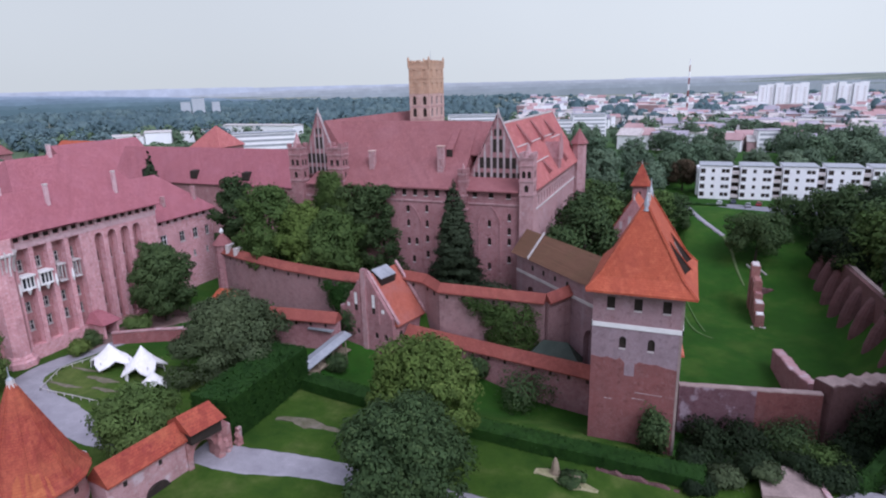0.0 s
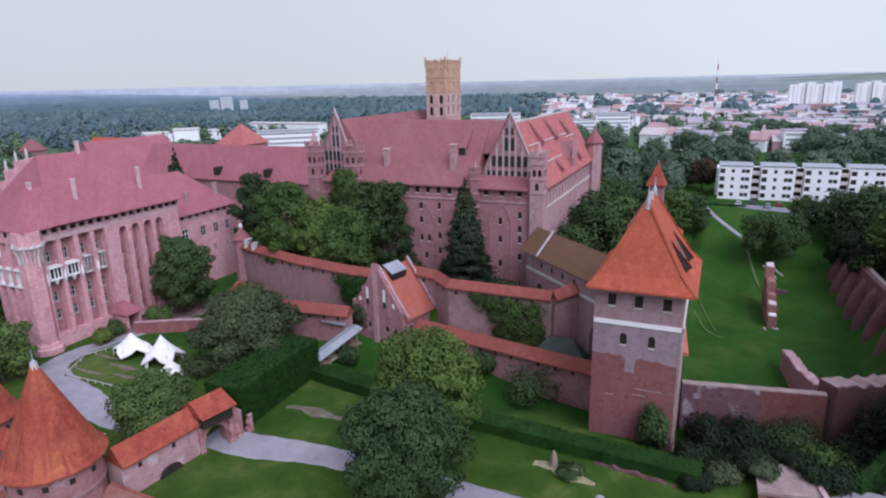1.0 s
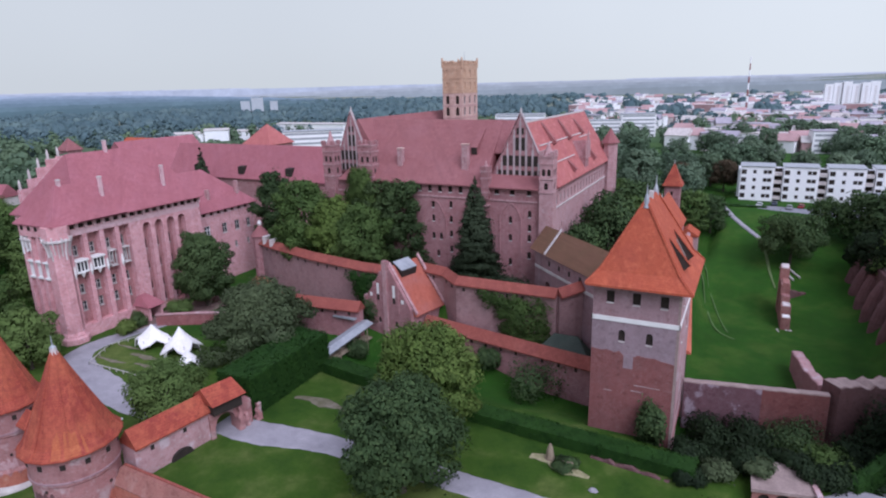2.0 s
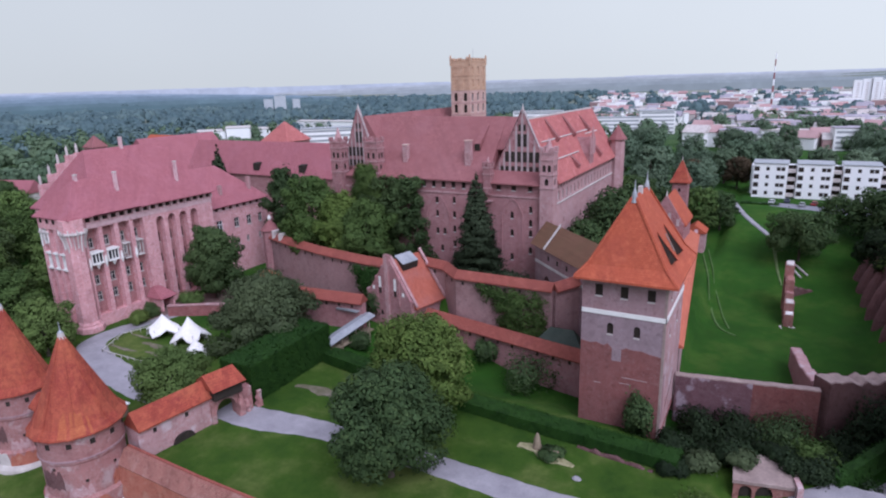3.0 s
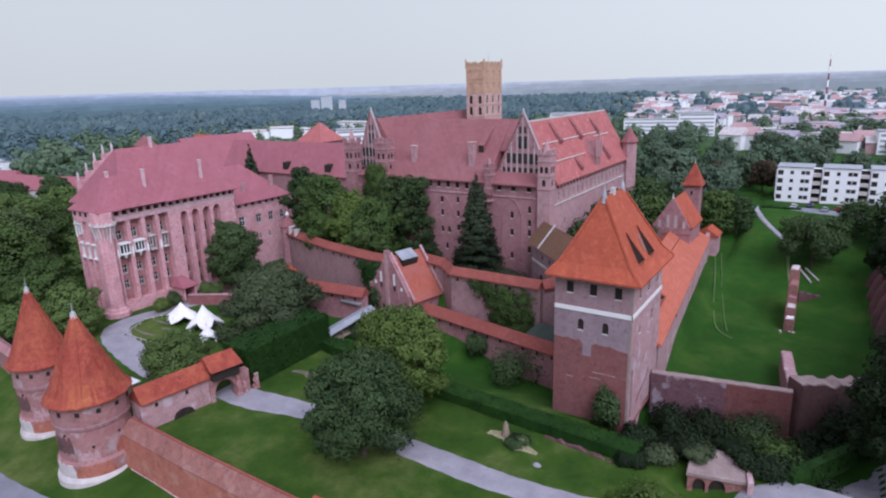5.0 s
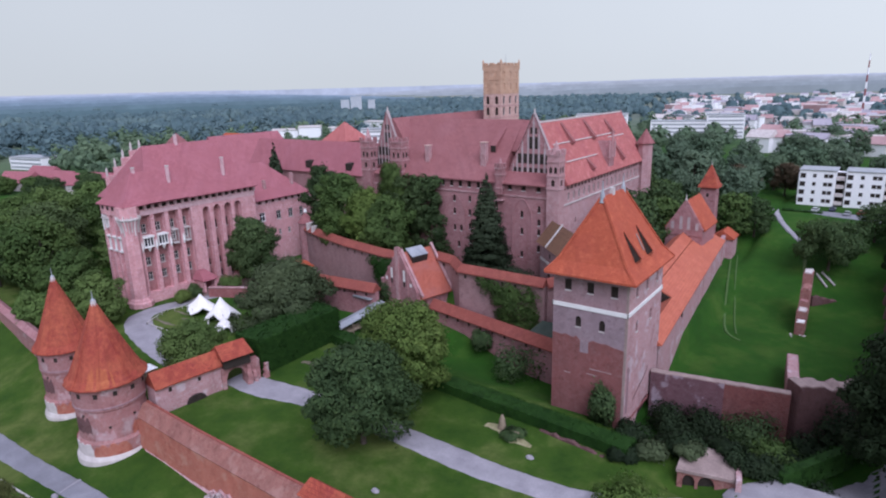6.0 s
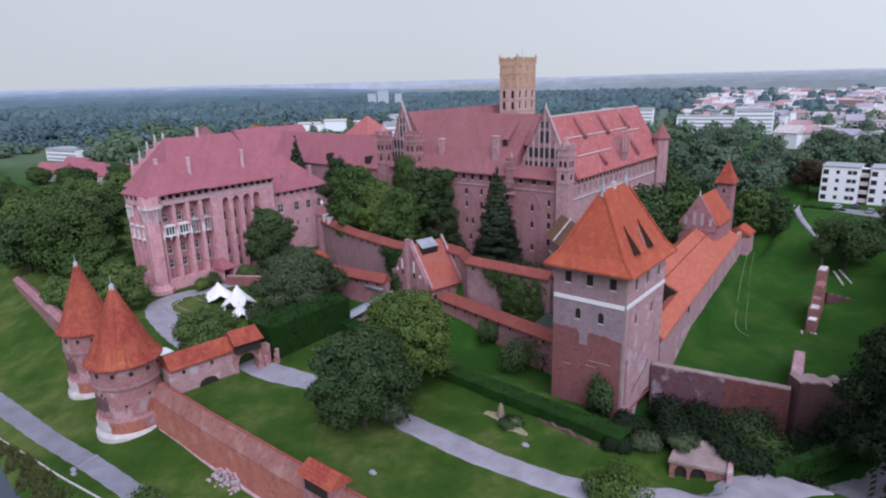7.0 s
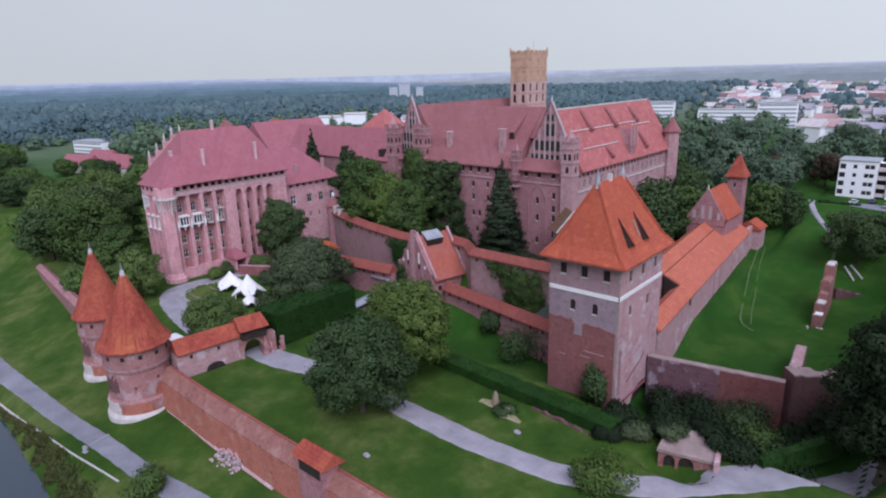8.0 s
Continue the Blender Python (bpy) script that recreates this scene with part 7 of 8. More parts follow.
make_fir("fir_tree", (-46, 121.4, 7), 26.4, 12.6, 42000, 16, "tall dark fir tree before the castle wall")
make_fir("fir_tree", on(-186.5, 172), 31, 12, 9000, 17, "narrow dark fir tree behind the palace")
make_tree("broadleaf_tree", (-95, 121.5, 4), 27.5, 16.5, LEAF_MID, 17000, 0.40, 18, "tall green tree on the castle terrace", 2, lumps=20)
make_tree("broadleaf_tree", (-84, 119.2, 6), 20.8, 12.5, LEAF_LIGHT, 17000, 0.38, 19, "leafy green tree on the castle terrace", 1, lumps=20)
make_tree("broadleaf_tree", (-75.2, 118.2, 6), 20.4, 13.5, LEAF_MID, 17000, 0.38, 20, "leafy green tree beside the castle wall", 1, lumps=20)
make_tree("broadleaf_tree", (-113, 131, 4), 27.5, 13.0, LEAF_DARK, 11000, 0.42, 23, "dark tree between palace and castle", 2)
make_tree("broadleaf_tree", on(20.7, 192), 13.5, 17.5, LEAF_DARK, 12000, 0.36, 24, "round green tree on the moat meadow", 3.0)
make_tree("broadleaf_tree", on(51, 197), 20, 20, LEAF_DEEP, 13000, 0.5, 129, "large dark tree before the flats", 1, lumps=22)
make_tree("broadleaf_tree", on(39.5, 186), 12, 12, LEAF_DEEP, 8000, 0.42, 130, "dark tree overhanging the retaining wall", 0.5, lumps=20)
make_tree("broadleaf_tree", on(42, 174), 14, 13, LEAF_DEEP, 8000, 0.42, 131, "dark tree above the retaining wall", 0.5, lumps=20)
make_tree("broadleaf_tree", on(42.5, 119), 21, 14, LEAF_DEEP, 12000, 0.4, 126, "tall dark tree beside the meadow", 0.5, lumps=20)
make_tree("broadleaf_tree", on(44, 134), 18, 15, LEAF_DEEP, 9000, 0.42, 127, "tall dark tree behind the buttressed wall", 0.5, lumps=20)
make_tree("broadleaf_tree", on(37.3, 91.5), 26, 14.5, LEAF_DEEP, 22000, 0.34, 25, "tall dark tree beside the path", 0.5, lumps=22)
make_tree("broadleaf_tree", on(41, 95), 15, 13, LEAF_DEEP, 12000, 0.36, 128, "dark tree beside the path", 0.5, lumps=20)
make_tree("broadleaf_tree", on(43.5, 104), 22, 14, LEAF_DEEP, 14000, 0.38, 26, "dark tree beside the moat pier", 0.5, lumps=20)
make_tree("broadleaf_tree", on(-131.5, 62), 16.5, 13, LEAF_MID, 14000, 0.38, 27, "green tree below the palace corner", 1)
make_tree("broadleaf_tree", on(-129, 52.5), 9.5, 10, LEAF_MID, 9000, 0.34, 28, "small green tree by the riverside wall", 0.5)
make_tree("broadleaf_tree", on(-117.5, 61.5), 13, 11, LEAF_MID, 9000, 0.36, 29, "green tree behind the round towers", 1)
k = 30
for x, y, h, w in ((-158, 66, 20, 18), (-172, 74, 21, 19), (-188, 84, 22, 20), (-206, 92, 20, 20), (-176, 60, 16, 15), (-192, 66, 18, 17), (-170, 96, 18, 15), (-186, 110, 18, 16), (-214, 108, 19, 18), (-236, 118, 16, 17), (-160, 104, 15, 10), (-150, 84, 15, 12), (-222, 82, 17, 16), (-296, 82, 13, 15), (-312, 92, 14, 16), (-278, 92, 12, 13), (-330, 136, 11, 14), (-352, 138, 10, 13), (-380, 132, 9, 11), (-318, 152, 13, 13), (-440, 112, 13, 18), (-462, 124, 14, 18), (-420, 110, 11, 14), (-206, 126, 17, 15), (-250, 96, 15, 16)):
    make_tree("broadleaf_tree", on(x, y), h * 1.1, w * 1.18, (LEAF_MID, LEAF_DARK, LEAF_MID)[k % 3], 7500, 0.55, k, "large green riverside tree", 1, group="riverside trees")
    k += 1


def bush(at, h, w, leaf, n, seed, label, squash=1.0):
    ob = thing("shrub", at, label, "shrub")
    bl = [(random.Random(seed + i).uniform(-w / 3, w / 3), random.Random(seed * 3 + i).uniform(-w / 3, w / 3), h * (0.3 + 0.3 * random.Random(seed * 7 + i).random()), w * 0.28, w * 0.28, h * 0.38) for i in range(7)]
    c = new("foliage", leaf_cloud("foliage", bl, n, 0.22, leaf, seed, 0.5))
    c.parent = ob
    return ob


for i, (x, y, h, w, leaf, lab) in enumerate((
        (9.2, 66.8, 4.2, 8.0, LEAF_LIGHT, "bright yellow-green shrub beside the path"), (6.5, 95.5, 5.2, 7, LEAF_DEEP, "dark shrub in the moat below the tower"), (12, 97, 5.6, 8, LEAF_DEEP, "dark shrub against the moat wall"),
        (18.5, 97.5, 6.2, 9, LEAF_DARK, "dark rounded shrub in the moat"), (22, 94, 5.4, 8, LEAF_MID, "green shrub in the moat"), (9, 88, 3.6, 6, LEAF_DEEP, "dark shrub above the casemate"), (27.5, 99, 5, 7, LEAF_DEEP, "dark shrub below the moat pier"), (30.5, 103.5, 9.5, 7.5, LEAF_DEEP, "tall dark shrub against the moat pier"), (35, 106, 11, 8, LEAF_DEEP, "tall dark shrub beside the moat pier"),
        (-1.5, 84.9, 7.6, 4.2, LEAF_DARK, "climbing dark shrub on the tower wall"), (-34.0, 100.4, 5.4, 4.6, LEAF_DARK, "small dark shrub by the curtain wall"), (-23.0, 97.0, 8.0, 10.5, LEAF_DARK, "large round dark shrub by the curtain wall"),
        (-116.5, 81.5, 3.6, 5, LEAF_LIGHT, "yellow-green shrub before the palace"), (-117.5, 86, 4.0, 3.8, LEAF_DARK, "dark clipped shrub before the palace"), (-114, 95, 4.2, 5.4, LEAF_MID, "green shrub by the porch"), (-63.5, 104, 7.5, 5.5, LEAF_DARK, "dark ivy beside the gabled house"),
        (-62, 95.5, 4.8, 4.6, LEAF_DARK, "dark shrub by the footbridge"),
        (-36, 118, 6, 9, LEAF_FIR, "low dark shrubs under the castle wall"), (-56, 118.6, 5.6, 9, LEAF_DARK, "dark shrubs under the castle wall"), (-45.2, 29.9, 4.6, 5.6, LEAF_MID, "green bush beside the road"),
        
        (-63, 107.5, 13, 5.5, LEAF_DARK, "dark ivy over the bailey wall"), (-11.2, 73, 1.2, 3.6, LEAF_DARK, "low dark plant beside a stump"),
        (8.2, 79.6, 2.4, 4.6, LEAF_GREY, "grey-green shrub hanging over the casemate"), (21.5, 83.5, 3.4, 5.5, LEAF_DEEP, "dark shrub beside the casemate"), (5.0, 77.4, 1.8, 4.2, LEAF_DEEP, "dark low shrub beside the casemate"), (12.5, 83.8, 3.4, 6, LEAF_DEEP, "dark overgrowth behind the casemate"), (4.5, 83.0, 3.0, 5, LEAF_DEEP, "dark shrub between hedge and casemate"), (15.2, 89, 4.4, 8, LEAF_DEEP, "broad dark shrub in the moat"), (26.5, 91, 4.4, 7, LEAF_DEEP, "dark shrub beside the bend of the path"))):
    bush(on(x, y) if (x, y) not in ((-36, 118), (-56, 118.6)) else (x, y, 7), h, w, leaf, 3200, 60 + i, lab)

bush((12.6, 81.0, 1.6), 1.5, 4.0, LEAF_GREY, 2200, 171, "grey-green creeper on top of the casemate")
bush((17.2, 83.2, 1.8), 1.9, 5.0, LEAF_DEEP, 2200, 172, "dark shrub on top of the casemate")


def wall_ivy(name, x0, x1, xa, xb, y, z0, z1, seed, label, deep=0.9, leaf=LEAF_HEDGE):
    """Ivy clinging to a wall, wide at the top and narrow at its foot."""
    rnd = random.Random(seed)
    ob = thing(name, ((xa + xb) / 2, y, z0), label, "ivy")
    blobs = []
    for i in range(100 if deep < 2 else 240):
        s = rnd.random() ** 0.8
        lo, hi = blend(xa, x0, s), blend(xb, x1, s)
        blobs.append((rnd.uniform(lo, hi) - (xa + xb) / 2, -rnd.uniform(0.2, deep), (z1 - z0) * s, rnd.uniform(1.0, 1.9), 0.7, rnd.uniform(0.9, 1.6)))
    c = new("foliage", leaf_cloud("foliage", blobs, 15000 if deep < 2 else 30000, 0.2 if deep < 2 else 0.28, leaf, seed, 0.5))
    c.parent = ob
    return ob


wall_ivy("wall_ivy", -37.5, -23.6, -31, -25, 105.3, 1.0, 12.4, 301, "wide green ivy hanging over the bailey wall", 0.5, LEAF_MID)
wall_ivy("castle_ivy", -81.5, -65.0, -85, -59.5, 127.4, 7.0, 29.6, 303, "dense dark ivy covering the castle wall", 2.6, LEAF_DARK)
wall_ivy("castle_ivy", -81.6, -78.0, -84, -76, 126.4, 24.0, 32.6, 304, "bright green ivy climbing the castle turret", 0.9, LEAF_MID)
wall_ivy("wall_ivy", -70.5, -61.5, -65.5, -63, 106.8, 2.0, 12.0, 302, "dark ivy clinging to the bailey wall")
make_hedge((-65.7, 65.2), (-65.9, 86.4), 7.4, -0.4, 7.0, "tall broad clipped green hedge behind the gate", 90, 0.2, 26)
make_hedge((2.5, 237.5), (14.5, 238), 2.0, 7.0, 8.6, "low dark hedge before the car park", 93, 0.3, 6)
make_hedge((14.5, 236.5), (27, 221.5), 2.0, 5.4, 7.6, "low dark hedge at the meadow edge", 94, 0.3, 6)
make_hedge((-61.5, 85.0), (-31, 80.6), 3.6, -0.5, 2.1, "clipped dark green hedge along the ditch", 91)
make_hedge((-31, 80.6), (5.5, 78.4), 3.6, -0.5, 1.9, "clipped dark green hedge before the tower", 92)

shed_box = thing("lean_shed", (-20, 103.5, 0), "low shed with a dark green hipped roof below the bridge", "shed")
part("wall", boxed(-24.4, -15.6, 102.0, 105.0, -1, 3.6), BRICK, shed_box)
part("roof", hip_roof(-25.0, -15.0, 101.4, 105.1, 3.6, 6.4, (-22.4, -17.8, 104.6, 104.8)), GREEN_METAL, shed_box, "dark green sheet-metal roof")

def reed_bed():
    """Rough grass and reeds along the water's edge."""
    r = np.random.RandomState(77)
    n = 7000
    x = r.uniform(-112, -46, n)
    y = 22.2 + 0.07 * np.clip(-x - 64, -30, 60) + np.abs(r.normal(size=n)) * 1.6 + 0.8 * np.sin(x * 0.9)
    y = np.minimum(y, 24.2 + 0.075 * np.clip(x + 99, 0, 60) - 0.4 - 0.6 * r.rand(n))
    z = np.array([height(a, b) for a, b in zip(x, y)])
    h = r.uniform(0.25, 0.75, n)
    a = r.uniform(0, 6.28, n)
    dx, dy = np.cos(a) * 0.16, np.sin(a) * 0.16
    lx, ly = r.normal(size=n) * 0.25, r.normal(size=n) * 0.25
    V = np.stack([np.stack([x - dx, y - dy, z - 0.1], 1), np.stack([x + dx, y + dy, z - 0.1], 1), np.stack([x + lx + dx * 0.4, y + ly + dy * 0.4, z + h], 1), np.stack([x + lx - dx * 0.4, y + ly - dy * 0.4, z + h * 0.95], 1)], 1).reshape(-1, 3)
    tagged(new("reed_bed", mesh_from("reed_bed", V.tolist(), np.arange(4 * n).reshape(n, 4).tolist(), LEAF_REED)), "rough yellowish green reeds along the river bank", "reeds", kind="stuff")


reed_bed()

# ---- courtyard: tents and small things ----
def tent(x, y, w, d, h, turn, label):
    """A pointed marquee: a sagging roof on an oval of poles and a hanging wall cloth, open on one side."""
    T = thing("tent", on(x, y), label, "tent")
    m = Matrix.Translation((x, y, height(x, y))) @ Matrix.Rotation(radians(turn), 4, "Z")
    n, bm, rows = 16, bmesh.new(), []
    for r, q in ((1.0, 0.40), (1.0, 0.46), (0.62, 0.58), (0.3, 0.76), (0.1, 0.92), (0.01, 1.0)):
        rows.append([(w / 2 * r * (1 + 0.22 * r * math.cos(math.pi * i / 2)) * math.cos(2 * math.pi * i / n), d / 2 * r * (1 + 0.22 * r * math.cos(math.pi * i / 2)) * math.sin(2 * math.pi * i / n), h * (q - 0.14 * r * r * (1 + math.cos(math.pi * i / 2)))) for i in range(n)])
    rings(bm, rows, weld=False)
    part("canopy", turned(bm, m), CLOTH, T, "sagging white canvas roof")
    for i in range(n):
        a, b = 2 * math.pi * i / n, 2 * math.pi * (i + 1) / n
        if i in (9, 10, 11, 12, 13, 14):
            continue
        cl = bmesh.new()
        k = 0.97
        lo = [(w / 2 * s * math.cos(t), d / 2 * s * math.sin(t), 0.0) for t, s in ((a, 1.05), (b, 1.05), (b, 1.03), (a, 1.03))]
        hi = [(w / 2 * s * math.cos(t), d / 2 * s * math.sin(t), h * 0.42) for t, s in ((a, k), (b, k), (b, k - 0.02), (a, k - 0.02))]
        hi = [(x, y, z - 0.13 * h) for x, y, z in hi]
        rings(cl, [lo, hi], weld=False)
        part("wall_cloth", turned(cl, m), CLOTH, T)
    for a in (0, 90, 180, 270):
        part("pole", turned(lathe(w * 0.48 * math.cos(radians(a)), d * 0.48 * math.sin(radians(a)), [(0.06, -0.2), (0.05, h * 0.44)], 6), m), WOOD, T)


tent(-104, 79.5, 8.5, 6.0, 5.0, 10, "white pointed canvas tent on the courtyard lawn")
tent(-95.0, 79.2, 7.0, 6.2, 6.2, 60, "tall white pointed canvas tent on the courtyard lawn")
tent(-88.8, 75.5, 4.6, 4.0, 3.6, 20, "small white canvas tent on the courtyard lawn")


def rail_fence(a, b, label):
    """A low wooden fence of posts and one rail."""
    d = Vector(b) - Vector(a)
    n = int(d.length / 1.9)
    T = thing("fence", on(*a), label, "fence")
    for i in range(n + 1):
        p = on(*(Vector(a) + d * i / n))
        part("post", boxed(p[0] - 0.06, p[0] + 0.06, p[1] - 0.06, p[1] + 0.06, p[2] - 0.2, p[2] + 0.75), STONE, T)
    for i in range(n):
        p, q = Vector(on(*(Vector(a) + d * i / n))), Vector(on(*(Vector(a) + d * (i + 1) / n)))
        bm = bmesh.new()
        s = Vector((-d.y, d.x, 0)).normalized() * 0.05
        rings(bm, [[v + Vector((0, 0, 0.55)) - s, v + Vector((0, 0, 0.55)) + s, v + Vector((0, 0, 0.67)) + s, v + Vector((0, 0, 0.67)) - s] for v in (p, q)], weld=False)
        part("rail", bm, STONE, T)


rail_fence((-108.5, 67.6), (-93.5, 67.4), "low pale fence round the courtyard lawn")
rail_fence((-112.6, 75.0), (-108.5, 67.6), "low pale fence beside the courtyard path")
rail_fence((-112.6, 75.0), (-109.5, 84.0), "low pale fence along the tent lawn")


def kiosk(x, y, label):
    T = thing("booth", on(x, y), label, "booth")
    z = height(x, y)
    part("body", boxed(x - 1.2, x + 1.2, y - 1, y + 1, z - 0.2, z + 2.2), WOOD, T)
    part("roof", hip_roof(x - 1.5, x + 1.5, y - 1.3, y + 1.3, z + 2.2, z + 3.0, (x - 0.05, x + 0.05, y - 0.05, y + 0.05), 0, 0.15), WHITE, T, "white pitched roof")


kiosk(-80.5, 52.5, "small booth with a white roof behind the towers")
kiosk(-112, 50, "small white-roofed booth behind the wall")
ledge = thing("low_wall", (-112, 92, -1), "low brick courtyard wall before the palace", "wall")
part("wall", strip_wall([(-113.5, 88), (-106, 92.5), (-98, 96)], 0.8, -1.5, [2.0, 2.2, 2.4]), BRICK_RED, ledge)
part("coping", strip_wall([(-113.5, 88), (-106, 92.5), (-98, 96)], 1.1, 2.2, [2.4, 2.4, 2.6]), BRICK_PALE, ledge)
part("shed_roof", hip_roof(-104, -98.5, 108, 112.5, 4.4, 6.4, (-103, -99.5, 110.2, 110.4)), TILE_ORANGE, tagged(part("shed", boxed(-103.5, -99, 108.4, 112, -1, 4.2), BRICK, None), "small brick shed with an orange roof", "shed"))
st = thing("tree_stump", on(-13.4, 74.4), "pale dead tree stump with a leaning branch", "stump")
part("stump", turned(lathe(0, 0, [(1.0, -0.3), (0.62, 0.7), (0.45, 1.8), (0.18, 2.5)], 7), Matrix.Translation(on(-13.8, 74.2))), WOOD, st)
part("branch", turned(lathe(0, 0, [(0.28, 0), (0.16, 3.4)], 7), Matrix.Translation(on(-13.2, 74.2)) @ Matrix.Rotation(radians(70), 4, "Y") @ Matrix.Rotation(radians(20), 4, "X")), WOOD, st)
for i, (x, y) in enumerate(((-20.2, 51.2), (-6.5, 69.8), (-66, 28.6), (-64.8, 28.2))):
    s = part("stone", turned(lathe(0, 0, [(0.3, -0.2), (0.6, 0.1), (0.35, 0.4), (0.0005, 0.45)], 7), Matrix.Translation(on(x, y)) @ Matrix.Diagonal((1.2, 0.8, 1, 1))), GRAVEL, None)
    tagged(s, "grey boulder lying in the grass", "stone")

# ---- flats, cars and town ----
def flat_block(x0, x1, y, z0, h):
    T = thing("apartment_block", ((x0 + x1) / 2, y, z0), "white four-storey apartment block with flat grey roof", "apartment block", "white flats")
    f = Face((x0, y), (x1, y))
    side = Face((x0, y + 11), (x0, y))
    L = f.long
    wins = []
    for s in range(4):
        z = z0 + 1.2 + s * 2.95
        wins += [(L * 0.1, z - 0.3, 1.7, 1.7, 0, "slit"), (L * 0.42, z, 1.1, 1.3, 0, "slit"), (L * 0.73, z, 1.3, 1.35, 0, "slit"), (L * 0.86, z, 1.3, 1.35, 0, "slit")]
    facade(T, f, z0 - 2, z0 + h, wins, WHITE, 0.25, 0.5)
    facade(T, side, z0 - 2, z0 + h, [], WHITE, 0.25, 0.5)
    facade(T, Face((x1, y), (x1, y + 11)), z0 - 2, z0 + h, [], WHITE, 0.25, 0.5)
    facade(T, Face((x1, y + 11), (x0, y + 11)), z0 - 2, z0 + h, [], WHITE, 0.25, 0.5)
    part("roof", boxed(x0 - 0.3, x1 + 0.3, y - 0.3, y + 11.3, z0 + h, z0 + h + 0.25), METAL, T, "flat grey roof")
    for s in range(4):
        z = z0 + 0.6 + s * 2.95
        part("balcony", boxed(x1 + 0.02, x1 + 2.6, y + 1.0, y + 3.0, z, z + 1.1), PLASTER_OLD, T, "grey recessed balcony")
        part("balcony_door", boxed(x1 + 0.05, x1 + 2.6, y + 3.0, y + 3.1, z + 1.1, z + 2.5), DARK, T)
    part("stair_wall", boxed(x1 + 0.02, x1 + 2.98, y + 3.1, y + 10, z0 - 2, z0 + h - 1.2), WHITE, T, "white recessed wall between two blocks")


for i in range(6):
    flat_block(5.0 + i * 14.2, 16.2 + i * 14.2, 252 + i * 1.0, 8, 12.6)
part("wall", boxed(4, 92, 259, 270, 6, 18.5), WHITE, tagged(thing("apartment_block", (48, 262, 8), "white rear apartment block", "apartment block"), ""))


def car(at, turn, paint, label):
    T = thing("car", at, label, "car", "parked cars")
    T.matrix_basis = Matrix.Translation(at) @ Matrix.Rotation(radians(turn), 4, "Z")
    b = bmesh.new()
    rings(b, [rect(-2.1, 2.1, -0.85, 0.85, 0.3), rect(-2.2, 2.2, -0.9, 0.9, 0.6), rect(-2.1, 2.05, -0.88, 0.88, 0.92), rect(-1.5, 1.0, -0.8, 0.8, 0.95), rect(-1.2, 0.4, -0.65, 0.65, 1.45)], weld=False)
    bd = part("body", b, paint, None)
    bd.parent = T
    g = bmesh.new()
    rings(g, [rect(-1.52, 1.02, -0.82, 0.82, 1.0), rect(-1.24, 0.44, -0.68, 0.68, 1.4)], weld=False)
    gl = part("windows", g, GLASS, None)
    gl.parent = T
    for x in (-1.35, 1.35):
        for y in (-0.86, 0.86):
            w = part("wheel", turned(lathe(0, 0, [(0.2, -0.1), (0.32, -0.09), (0.32, 0.09), (0.2, 0.1)], 14), Matrix.Translation((x, y, 0.32)) @ Matrix.Rotation(radians(90), 4, "X")), TYRE, None)
            w.parent = T


rnd = random.Random(5)
for x, y, p in ((-346, 95, 0), (-340, 99, 0), (-334, 102, 2)):
    car((x, y, height(x, y) + 0.08), 30, CAR_PAINTS[p], "pale parked car beyond the river trees")
for i in range(12):
    x = 12 + i * 4.6 + rnd.uniform(-0.6, 0.6)
    y = 240 - i * 0.9 + (i % 2) * 4.5
    car((x, y, height(x, y) + 0.08), 80 + rnd.uniform(-8, 8), CAR_PAINTS[i % 4], "parked car before the flats")


def house(x, y, w, d, h, roof, wall_mat, roof_mat, turn, label, flat=False):
    z = height(x, y)
    T = thing("town_house", (x, y, z), label, "house")
    m = Matrix.Translation((x, y, z)) @ Matrix.Rotation(radians(turn), 4, "Z")
    part("wall", turned(boxed(-w / 2, w / 2, -d / 2, d / 2, -3, h), m), wall_mat, T)
    if flat:
        part("roof", turned(boxed(-w / 2 - 0.3, w / 2 + 0.3, -d / 2 - 0.3, d / 2 + 0.3, h, h + 0.5), m), roof_mat, T)
        for s in range(int(h / 3) if y < 720 else 0):
            part("ribbon_window", turned(boxed(-w / 2 + 1, w / 2 - 1, -d / 2 - 0.06, -d / 2 + 0.05, 1.0 + s * 3.0, 2.3 + s * 3.0), m), METAL, T, "long grey band of glass")
    else:
        part("roof", turned(hip_roof(-w / 2 - 0.5, w / 2 + 0.5, -d / 2 - 0.5, d / 2 + 0.5, h, h + roof, (-w / 2 - 0.3, w / 2 + 0.3, -0.1, 0.1)), m), roof_mat, T)
    return T


town = bmesh.new()


def far_block(bm, x, y, w, d, h, roof, turn, wall_slot, roof_slot):
    z = height(x, y)
    m = Matrix.Translation((x, y, z)) @ Matrix.Rotation(radians(turn), 4, "Z")
    vs = [bm.verts.new(m @ Vector(p)) for p in ((-w / 2, -d / 2, -3), (w / 2, -d / 2, -3), (w / 2, d / 2, -3), (-w / 2, d / 2, -3), (-w / 2, -d / 2, h), (w / 2, -d / 2, h), (w / 2, d / 2, h), (-w / 2, d / 2, h), (-w / 2, 0, h + roof), (w / 2, 0, h + roof))]
    for q, slot in (((0, 1, 5, 4), wall_slot), ((1, 2, 6, 9, 5), wall_slot), ((2, 3, 7, 6), wall_slot), ((3, 0, 4, 8, 7), wall_slot), ((4, 5, 9, 8), roof_slot), ((8, 9, 6, 7), roof_slot)):
        bm.faces.new([vs[k] for k in q]).material_index = slot


